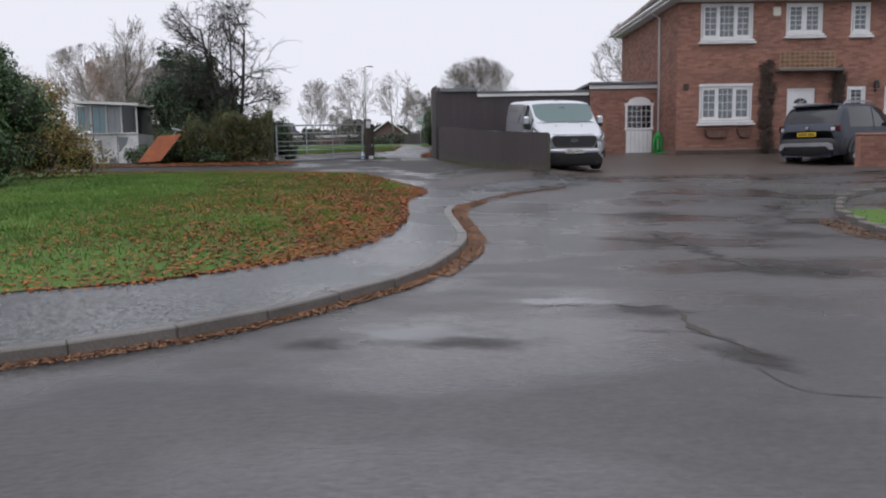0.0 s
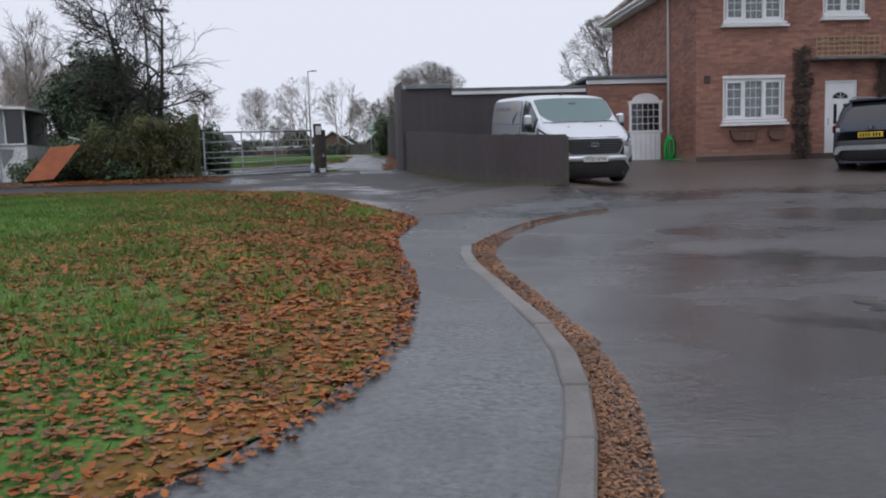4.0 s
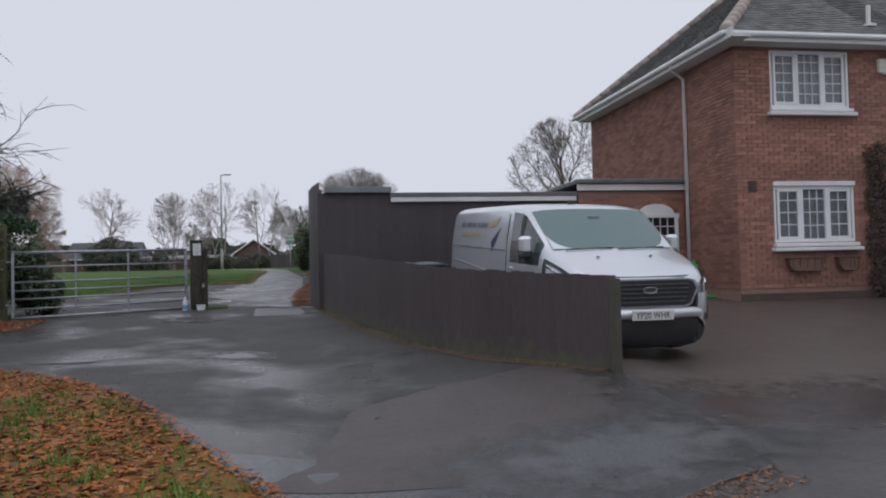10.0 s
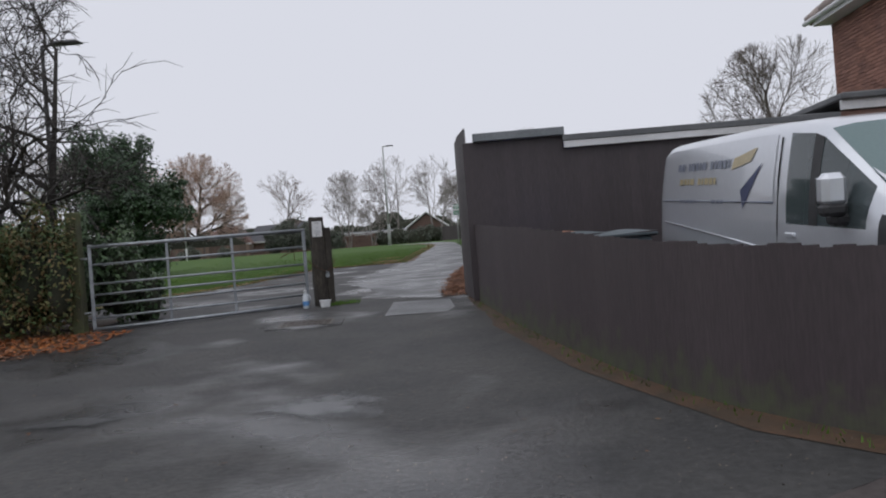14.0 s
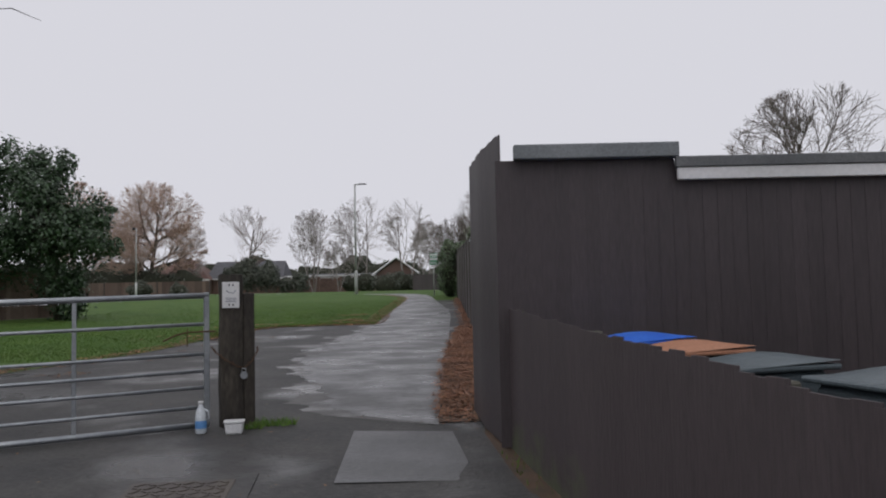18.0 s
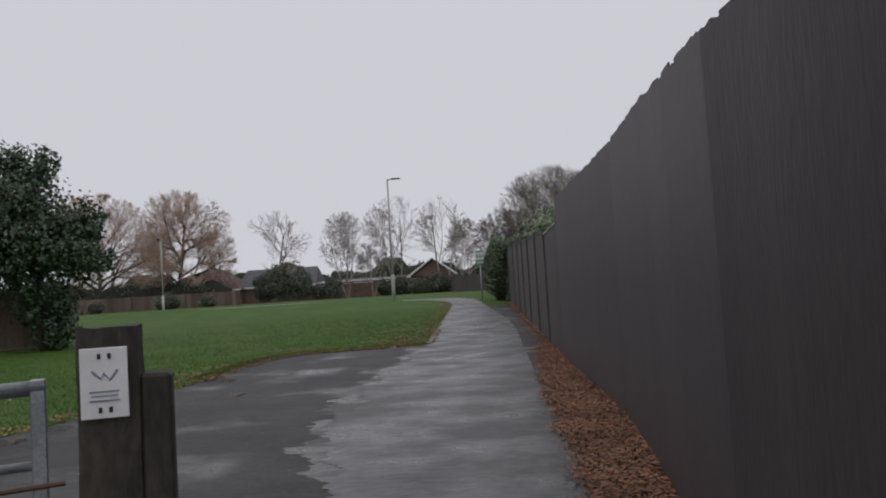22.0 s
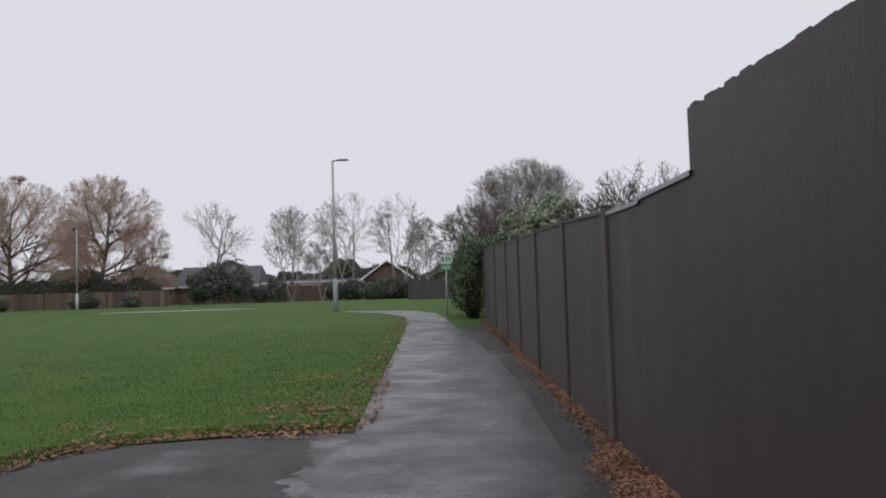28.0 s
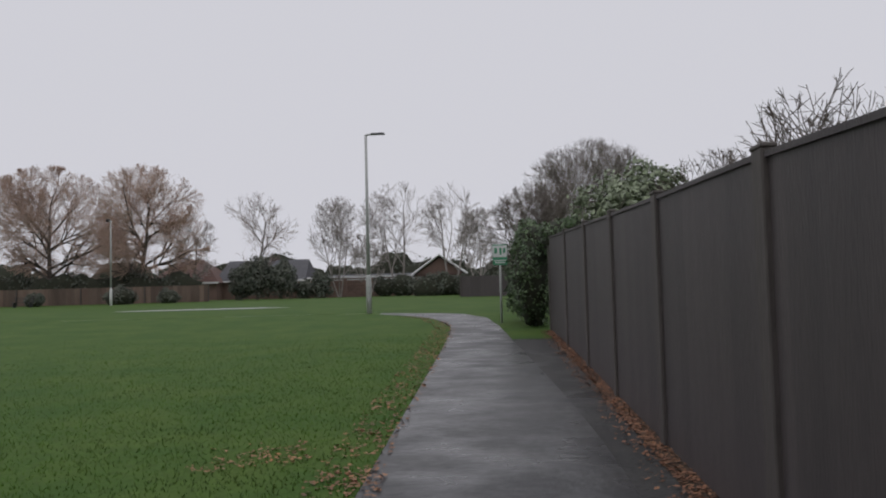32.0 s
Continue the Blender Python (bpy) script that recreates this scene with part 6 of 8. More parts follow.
part("badge", Geo().slab([(-0.06, 1.04), (0.06, 1.04), (0.045, 0.98), (0, 0.95), (-0.045, 0.98)], (-0.02, 0.06), "y"), CHROME, car, "plain silver badge")
for sx in (-1, 1):
    part("tail_lamp", Geo().box((sx * 0.76, 0.12, 0.98), (0.17, 0.18, 0.20), sx * 28, 0.04), REDLAMP, car, "dark red tail lamp")
    part("reverse_lamp", Geo().box((sx * 0.70, 0.0, 0.96), (0.10, 0.02, 0.09), sx * 15, 0.01), LAMPGLASS, car)
    part("roof_rail", Geo().tube([(sx * 0.66, 0.6, 1.60), (sx * 0.68, 0.75, 1.69), (sx * 0.68, 2.1, 1.70), (sx * 0.66, 2.3, 1.62)], 0.022, 6), RIM, car, "silver roof rail")
    part("wing_mirror", Geo().box((sx * 1.0, 2.95, 1.10), (0.2, 0.12, 0.15), 0, 0.04), CARPAINT, car)
    for wy in (0.85, 3.5):
        part("wheel_arch", Geo().slab([(wy + 0.42 * math.cos(math.pi * i / 14), 0.34 + 0.42 * math.sin(math.pi * i / 14)) for i in range(15)], (min(sx * 0.8, sx * 0.925), max(sx * 0.8, sx * 0.925)), "x"), BLACKP, car)
        wheel(car, sx * 0.82, wy, 0.34, 0.22, sx)
    part("sill", Geo().box((sx * 0.88, 2.2, 0.36), (0.08, 2.2, 0.14), 0, 0.02), BLACKP, car)
    part("door_gap", Geo().tube([(sx * 0.91, 1.9, 0.45), (sx * 0.90, 1.9, 1.0)], 0.006, 4), INK, car)
part("roof_spoiler", Geo().box((0, 0.42, 1.60), (1.2, 0.22, 0.05), 0, 0.02), CARPAINT, car)
part("underbody", Geo().box((0, 2.1, 0.36), (1.5, 3.9, 0.2)), BLACKP, car)

# ---- growing things ----
rng = np.random.default_rng(7)


def fast_mesh(name, polys, material, smooth=False):
    """Mesh from an array of separate polygons (count, corners, 3)."""
    c, k = polys.shape[0], polys.shape[1]
    me = bpy.data.meshes.new(name)
    me.vertices.add(c * k)
    me.vertices.foreach_set("co", polys.reshape(-1).astype(np.float32))
    me.loops.add(c * k)
    me.loops.foreach_set("vertex_index", np.arange(c * k, dtype=np.int32))
    me.polygons.add(c)
    me.polygons.foreach_set("loop_start", np.arange(0, c * k, k, dtype=np.int32))
    me.polygons.foreach_set("loop_total", np.full(c, k, dtype=np.int32))
    me.materials.append(material)
    me.update(calc_edges=True)
    return me


def folded(name, base, left, tip, right, material):
    """Folded leaves: two quads on a shared rib. Arrays of points; left and right hold two points each."""
    c = len(base)
    v = np.stack([base, right[0], right[1], tip, left[1], left[0]], axis=1)
    me = bpy.data.meshes.new(name)
    me.vertices.add(c * 6)
    me.vertices.foreach_set("co", v.reshape(-1).astype(np.float32))
    idx = (np.arange(c)[:, None] * 6 + np.array([0, 1, 2, 3, 3, 4, 5, 0])[None]).reshape(-1)
    me.loops.add(c * 8)
    me.loops.foreach_set("vertex_index", idx.astype(np.int32))
    me.polygons.add(c * 2)
    me.polygons.foreach_set("loop_start", np.arange(0, c * 8, 4, dtype=np.int32))
    me.polygons.foreach_set("loop_total", np.full(c * 2, 4, dtype=np.int32))
    me.materials.append(material)
    me.update(calc_edges=True)
    return me


def lobed(name, base, tip, right, left, material):
    """Fallen leaves with two lobes a side: a five-cornered half on either hand of the rib."""
    c = len(base)
    v = np.stack([base, *right, tip, *left[::-1]], axis=1)
    me = bpy.data.meshes.new(name)
    me.vertices.add(c * 8)
    me.vertices.foreach_set("co", v.reshape(-1).astype(np.float32))
    idx = (np.arange(c)[:, None] * 8 + np.array([0, 1, 2, 3, 4, 4, 5, 6, 7, 0])[None]).reshape(-1)
    me.loops.add(c * 10)
    me.loops.foreach_set("vertex_index", idx.astype(np.int32))
    me.polygons.add(c * 2)
    me.polygons.foreach_set("loop_start", np.arange(0, c * 10, 5, dtype=np.int32))
    me.polygons.foreach_set("loop_total", np.full(c * 2, 5, dtype=np.int32))
    me.materials.append(material)
    me.update(calc_edges=True)
    return me


def unit(v):
    return v / np.maximum(np.linalg.norm(v, axis=1, keepdims=True), 1e-9)


def leaf_litter(name, x, y, z, size, material, label, lie=0.35):
    """Fallen leaves lying at the points, slightly curled and tilted."""
    c = len(x)
    p = np.stack([x, y, z], axis=1)
    a = rng.uniform(0, 2 * np.pi, c)
    s = size * rng.uniform(0.6, 1.35, c)
    d = unit(np.stack([np.cos(a), np.sin(a), rng.normal(0, lie, c)], axis=1))
    q = unit(np.stack([-np.sin(a), np.cos(a), rng.normal(0, lie, c)], axis=1))
    up = np.cross(d, q)
    curl = (rng.uniform(0.02, 0.18, c) * s)[:, None]
    s = s[:, None]
    base, tip = p - d * s * 0.5, p + d * s * 0.6 + up * curl * 0.4
    half = lambda k, h: (p - d * s * 0.24 + q * s * 0.42 * k + up * curl * h, p - d * s * 0.02 + q * s * 0.15 * k, p + d * s * 0.22 + q * s * 0.36 * k + up * curl * h)
    ob = new(name, lobed(name, base, tip, half(-1, 1.0), half(1, 0.7), material))
    return tagged(ob, label, "leaves", kind="stuff")


def blades(name, x, y, z, height, material, label):
    """Single grass blades at the points."""
    c = len(x)
    p = np.stack([x, y, z], axis=1)
    a = rng.uniform(0, 2 * np.pi, c)
    h = height * rng.uniform(0.5, 1.4, c)
    w = 0.004 + 0.004 * rng.random(c)
    side = np.stack([np.cos(a), np.sin(a), np.zeros(c)], axis=1) * w[:, None]
    lean = np.stack([rng.normal(0, 0.45, c) * h, rng.normal(0, 0.45, c) * h, h], axis=1)
    tri = np.stack([p - side, p + side, p + lean], axis=1)
    ob = new(name, fast_mesh(name, tri, material))
    return tagged(ob, label, "grass", kind="stuff")


def along_line(points, count, lo, hi, power=1.0):
    """Random points beside a plan line, offset to its right by lo..hi."""
    line = np.array(lerp_line(points, 200))
    s = rng.uniform(0, 198.99, count)
    i = s.astype(int)
    p = line[i] + (line[i + 1] - line[i]) * (s - i)[:, None]
    d = unit(line[i + 1] - line[i])
    off = lo + (hi - lo) * rng.random(count) ** power
    return p[:, 0] + d[:, 1] * off, p[:, 1] - d[:, 0] * off


def spots(n, x0, x1, y0, y1):
    return rng.uniform(x0, x1, n), rng.uniform(y0, y1, n)


edge_x = np.vectorize(lawn_x)
# leaves in the gutter
xa, ya = along_line(KERB_LINE[1:8], 6500, 0.0, 0.12, 1.8)
xb, yb = along_line(KERB_LINE[7:10], 5000, 0.0, 0.22, 1.7)
xc, yc = along_line(KERB_LINE[9:], 20000, 0.0, 0.27, 1.7)
thin = rng.random(len(xc)) < np.interp(yc, [10, 12.5, 14.5, 16.5, 17.4], [1, 1, 0.75, 0.45, 0.15])
xc, yc = xc[thin], yc[thin]
x, y = np.concatenate([xa, xb, xc]), np.concatenate([ya, yb, yc])
keep = (y > 3.0)
leaf_litter("gutter_leaves", x[keep], y[keep], G(x[keep], y[keep]) - np.array([drop(a, b) for a, b in zip(x[keep], y[keep])]) + 0.006 + 0.016 * rng.random(keep.sum()) ** 2, 0.021, GUTTER, "wet rust-brown leaves drifted along the kerb", 0.2)
# leaves on the lawn, thick near its rounded edge
x, y = spots(300000, -13, 0, 6.4, 26)
dist = edge_x(y) - x
cl = np.array([noise.noise(Vector((a * 0.7, b * 0.7, 0))) for a, b in zip(x, y)])
chance = np.clip(1.6 - dist / 3.1, 0.006, 1.0) * np.clip(1.0 + 1.3 * cl, 0.3, 1) * np.interp(y, [6, 7.5, 9.5, 11.5, 20, 26], [0.25, 0.36, 0.66, 0.95, 0.9, 0.6])
keep = (dist > -0.12) & (rng.random(len(x)) < 0.60 * chance)
leaf_litter("lawn_leaves", x[keep], y[keep], G(x[keep], y[keep]) + 0.014 + 0.010 * rng.random(keep.sum()), 0.046, LEAF, "orange-brown fallen leaves lying on the grass", 0.16)
keep2 = (dist > -0.10) & (rng.random(len(x)) < 0.55 * chance) & ~keep
leaf_litter("old_lawn_leaves", x[keep2], y[keep2], G(x[keep2], y[keep2]) + 0.011 + 0.008 * rng.random(keep2.sum()), 0.042, LITTER, "older brown leaves trodden into the grass", 0.12)
x, y = along_line(EDGE_LINE[1:], 900, -0.05, 0.12)
leaf_litter("edge_leaves", x, y, G(x, y) + 0.012, 0.042, LEAF, "leaves fringing the footway edge")
# leaves along the tall fence
x, y = spots(40000, -0.52, 0.42, 29.75, 43)
lim = np.interp(y, [29.9, 31, 34, 38, 41, 43], [-0.36, -0.40, -0.36, -0.25, -0.1, 0.0])
lim = lim + 0.05 * np.sin(5.3 * y) * np.sin(2.1 * y + 1) + 0.16 * rng.random(len(x)) ** 2 - 0.10 * rng.random(len(x)) ** 5
keep = (y > 29.75 + 0.7 * rng.random(len(x)) ** 1.5) & (x > lim) & (x < np.interp(y, [28, 30.4, 32.5, 35], [0.1, 0.0, 0.22, 0.40]))
leaf_litter("fence_leaves", x[keep], y[keep], G(x[keep], y[keep]) + 0.014 + 0.022 * rng.random(keep.sum()), 0.027, DRIFT, "deep drift of rust-brown leaves at the fence foot", 0.22)
x, y = spots(5000, 0.24, 0.42, 41, 62)
leaf_litter("verge_leaves", x - 0.25 * rng.random(5000) ** 4, y, G(x, y) + 0.014 + 0.02 * rng.random(5000), 0.034, DRIFT, "thin line of leaves at the fence foot", 0.22)
# leaves along the edge of the field
fl = [(a, b) for a, b in zip(field_edge_x, field_edge_y)]
x, y = along_line(fl[:13], 6500, -0.5, 0.08, 1.0)
keep = rng.random(len(x)) < np.interp(y, [30, 44, 46, 70], [0.8, 0.9, 0.5, 0.3])
leaf_litter("field_edge_leaves", x[keep], y[keep], G(x[keep], y[keep]) + 0.018, 0.045, GUTTER, "rust-brown leaves along the edge of the grass", 0.22)
x, y = along_line(fl[3:8], 1700, -0.30, 0.22, 1.0)
leaf_litter("grass_lip_leaves", x, y, G(x, y) + 0.012 + 0.015 * rng.random(len(x)), 0.045, GUTTER, "rust-brown leaves caught at the grass edge", 0.22)
x, y = along_line(fl[3:9], 7000, -1.7, 0.1, 1.0)
keep = np.array([noise.noise(Vector((a * 1.1, b * 1.1, 50))) + 0.5 * noise.noise(Vector((a * 4, b * 4, 51))) for a, b in zip(x, y)]) > 0.12 + 0.25 * rng.random(len(x))
leaf_litter("corner_leaves", x[keep], y[keep], G(x[keep], y[keep]) + 0.020 + 0.012 * rng.random(keep.sum()), 0.040, GUTTER, "rust-brown leaves lying in patches on the grass corner", 0.2)
x, y = along_line(fl[3:8], 9000, -0.35, 0.06, 1.0)
blades("grass_lip", x, y, G(x, y) + 0.004, 0.04, PARKGRASS, "ragged grass edge beside the tarmac")
x, y = along_line(fl[:7], 9000, -0.25, 1.5, 1.3)
keep = (y < 42.5) & (np.array([noise.noise(Vector((a * 0.9, b * 0.9, 30))) + 0.5 * noise.noise(Vector((a * 3, b * 3, 31))) for a, b in zip(x, y)]) > 0.34)
leaf_litter("yard_leaves", x[keep], y[keep], G(x[keep], y[keep]) + 0.010 + 0.010 * rng.random(keep.sum()), 0.040, LITTER, "trodden brown leaves on the tarmac inside the gate", 0.15)
x, y = spots(2600, -11.5, -5.2, 26.2, 28.6)
leaf_litter("bank_leaves", x, y, G(x, y) + 0.03, 0.045, DRIFT, "dark leaves under the hedge", 0.2)
x, y = spots(300, -4.5, 2.2, 11, 44)
ok = (x > edge_x(np.clip(y, 3, 27)) + 0.05)
leaf_litter("stray_leaves", x[ok], y[ok], G(x[ok], y[ok]) + 0.010, 0.030, LITTER, "stray leaves stuck to wet tarmac", 0.12)
x, y = along_line([(6.5, 8.2), (6.0, 10), (6.5, 12.5), (6.95, 13.6), (7.9, 15.2)], 3600, -0.42, 0.0)
leaf_litter("island_leaves", x - 0.1, y, G(x, y) - 0.07 + 0.014 + 0.01 * rng.random(len(x)), 0.034, LITTER, "leaves along the island kerb", 0.2)

# grass
x, y = spots(150000, -9.5, 0, 6.4, 25)
dist = edge_x(y) - x
keep = (dist > 0.0) & (rng.random(len(x)) < np.clip(0.10 + (dist - 0.8) / 4.5, 0.10, 0.9) * np.clip((x + 9.5) / 3.0, 0, 1))
blades("lawn_grass", x[keep], y[keep], G(x[keep], y[keep]) + 0.01, 0.045, GRASS, "short green lawn grass blades")
x, y = spots(120000, -7.5, 0, 9, 20)
dist = edge_x(y) - x
tuft = np.array([0.7 * noise.noise(Vector((a * 1.6, b * 1.6, 4))) + noise.noise(Vector((a * 5.5, b * 5.5, 9))) for a, b in zip(x, y)])
keep = (dist > 0.04) & (tuft > 0.30)
blades("grass_tufts", x[keep], y[keep], G(x[keep], y[keep]) + 0.01, 0.055, GRASS, "green grass tufts pushing up through the leaves")
x, y = spots(150000, -14, -2.1, 36, 62)
fx = np.interp(y, field_edge_y, field_edge_x)
keep = (x < fx) & (rng.random(len(x)) < np.clip(1.3 - (y - 42) / 16.0, 0.1, 1) * np.clip(1.2 - (fx - x) / 9.0, 0.2, 1))
blades("field_grass", x[keep], y[keep], G(x[keep], y[keep]) + 0.003, 0.032, PARKGRASS, "park grass blades")
x, y = spots(1500, 6.2, 12, 8, 17)
blades("island_grass", x, y, G(x, y) + 0.04, 0.05, GRASS, "grass blades on the island")
for cx, cy, r, c in ((-1.93, 29.95, 0.22, 260), (-2.12, 29.8, 0.12, 80)):
    a, q = rng.uniform(0, 6.28, c), r * np.sqrt(rng.random(c))
    blades("grass_tuft", cx + q * np.cos(a), cy + 0.5 * q * np.sin(a), G(cx + q * 0, cy + q * 0) + 0.005, 0.06, GRASS, "tuft of grass at the gate post")
x, y = along_line([(2.82, 20.0), (1.95, 21.5), (1.25, 23.65), (0.62, 26.45), (0.3, 28.7)], 1500, -0.16, 0.0)
keep = rng.random(len(x)) < 0.22
blades("fence_moss", x[keep], y[keep], G(x[keep], y[keep]), 0.045, PARKGRASS, "low weeds at the foot of the fence")
part("fence_dirt", ruled([((2.68, 20.0), (2.88, 20.1)), ((1.72, 21.4), (2.0, 21.5)), ((1.0, 23.6), (1.28, 23.7)), ((0.36, 26.4), (0.65, 26.5)), ((0.02, 28.6), (0.28, 28.75)), ((-0.15, 30), (0.1, 30))], 8, 2, 0.005), SOIL, None, "mossy dirt line at the fence foot", kind="structure", fix=False)["category"] = "soil"


def foliage(blobs, count, size, lump=0.35, shell=0.55, droop=0.0):
    """Leaf polygons filling ellipsoids (x, y, z, rx, ry, rz) with an uneven outline and gaps."""
    vol = np.array([b[3] * b[4] * b[5] for b in blobs]) ** 0.8
    pick = rng.choice(len(blobs), count, p=vol / vol.sum())
    B = np.array(blobs)[pick]
    d = unit(rng.normal(size=(count, 3)))
    r = shell + (1 - shell) * rng.random(count) ** 0.6
    f = np.array([noise.noise(Vector((v[0] * 2.3 + b[0], v[1] * 2.3 + b[1], v[2] * 2.3))) for v, b in zip(d, B)])
    f2 = np.array([noise.noise(Vector((v[0] * 6 + b[1], v[1] * 6 + b[2], v[2] * 6))) for v, b in zip(d, B)])
    r = r * (1 + lump * f + 0.5 * lump * f2)
    p = B[:, :3] + d * r[:, None] * B[:, 3:6]
    n = unit(d + rng.normal(0, 0.6, (count, 3)) + np.array([0, 0, 0.3]))
    t = unit(np.cross(n, rng.normal(size=(count, 3))))
    t[:, 2] -= droop
    t = unit(t)
    b = np.cross(n, t)
    s = (size * rng.uniform(0.6, 1.3, count))[:, None]
    return p, t, b, n, s


def leaf_mesh(name, blobs, count, size, material, **kw):
    p, t, b, n, s = foliage(blobs, count, size, **kw)
    bend = n * s * 0.18
    return folded(name, p - t * s * 0.5, (p - t * s * 0.1 + b * s * 0.3 - bend, p + t * s * 0.22 + b * s * 0.2 - bend), p + t * s * 0.55, (p - t * s * 0.1 - b * s * 0.3 - bend, p + t * s * 0.22 - b * s * 0.2 - bend), material)


def core_geo(blobs, shrink):
    g = Geo()
    for x, y, z, rx, ry, rz in blobs:
        rows = []
        for i in range(9):
            th = math.pi * i / 8
            row = []
            for k in range(13):
                ph = 2 * math.pi * k / 12
                v = Vector((math.sin(th) * math.cos(ph), math.sin(th) * math.sin(ph), math.cos(th)))
                q = shrink * (1 + 0.35 * noise.noise(Vector((v.x * 2.3 + x, v.y * 2.3 + y, v.z * 2.3))))
                row.append((x + v.x * rx * q, y + v.y * ry * q, z + v.z * rz * q))
            rows.append(row)
        g.grid(rows)
    return g


def bush(name, label, category, blobs, count, size, material, core=0.6, stems=(), group="", solid=0.0, **kw):
    b = thing(name, label, category, group=group)
    inner = [q for q in blobs if min(q[3:]) >= solid]
    rr = random.Random(len(name) + int(abs(blobs[0][0] * 10)))
    fine = []
    for x, y, z, rx, ry, rz in blobs:
        fine.append((x, y, z, rx * 0.85, ry * 0.85, rz * 0.85))
        for k in range(7):
            a, e = rr.uniform(0, 2 * math.pi), rr.uniform(-0.4, 1.3)
            f = rr.uniform(0.28, 0.45)
            fine.append((x + rx * 0.78 * math.cos(a) * math.cos(e), y + ry * 0.78 * math.sin(a) * math.cos(e), z + rz * 0.78 * math.sin(e), rx * f, ry * f, rz * f))
    blobs = fine
    crown = new("crown", leaf_mesh("crown", blobs, count, size, material, **kw))
    crown.parent = b
    # Added core that blocks light; shade between leaves is put into its colour.
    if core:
        part("inner_growth", core_geo(inner, core), SHADECORE, b, smooth=True)
    for s in stems:
        part("trunk", Geo().tube(s[0], s[1], 7), BARK, b, smooth=True)
    return b


def prisms(p0, p1, r0, r1):
    """Three-sided branch pieces between pairs of points."""
    d = unit(p1 - p0)
    ref = np.where(np.abs(d[:, 2:3]) < 0.9, np.array([[0.0, 0.0, 1.0]]), np.array([[1.0, 0.0, 0.0]]))
    u = unit(np.cross(d, ref))
    w = np.cross(d, u)
    sides = []
    for k in range(3):
        a, b = 2 * math.pi * k / 3, 2 * math.pi * (k + 1) / 3
        va, vb = u * math.cos(a) + w * math.sin(a), u * math.cos(b) + w * math.sin(b)
        sides.append(np.stack([p0 + va * r0[:, None], p0 + vb * r0[:, None], p1 + vb * r1[:, None], p1 + va * r1[:, None]], axis=1))
    return np.concatenate(sides, axis=0)


def reach(p, d, centre, half, lump):
    """Distance from points along directions to an ellipsoid about the crown."""
    q, e = (p - centre) / half, d / half
    a = (e * e).sum(1)
    b = (q * e).sum(1)
    c = (q * q).sum(1) - 1
    root = np.sqrt(np.maximum(b * b - a * c, 0))
    return np.maximum((-b + root) / a, 0.02) * lump


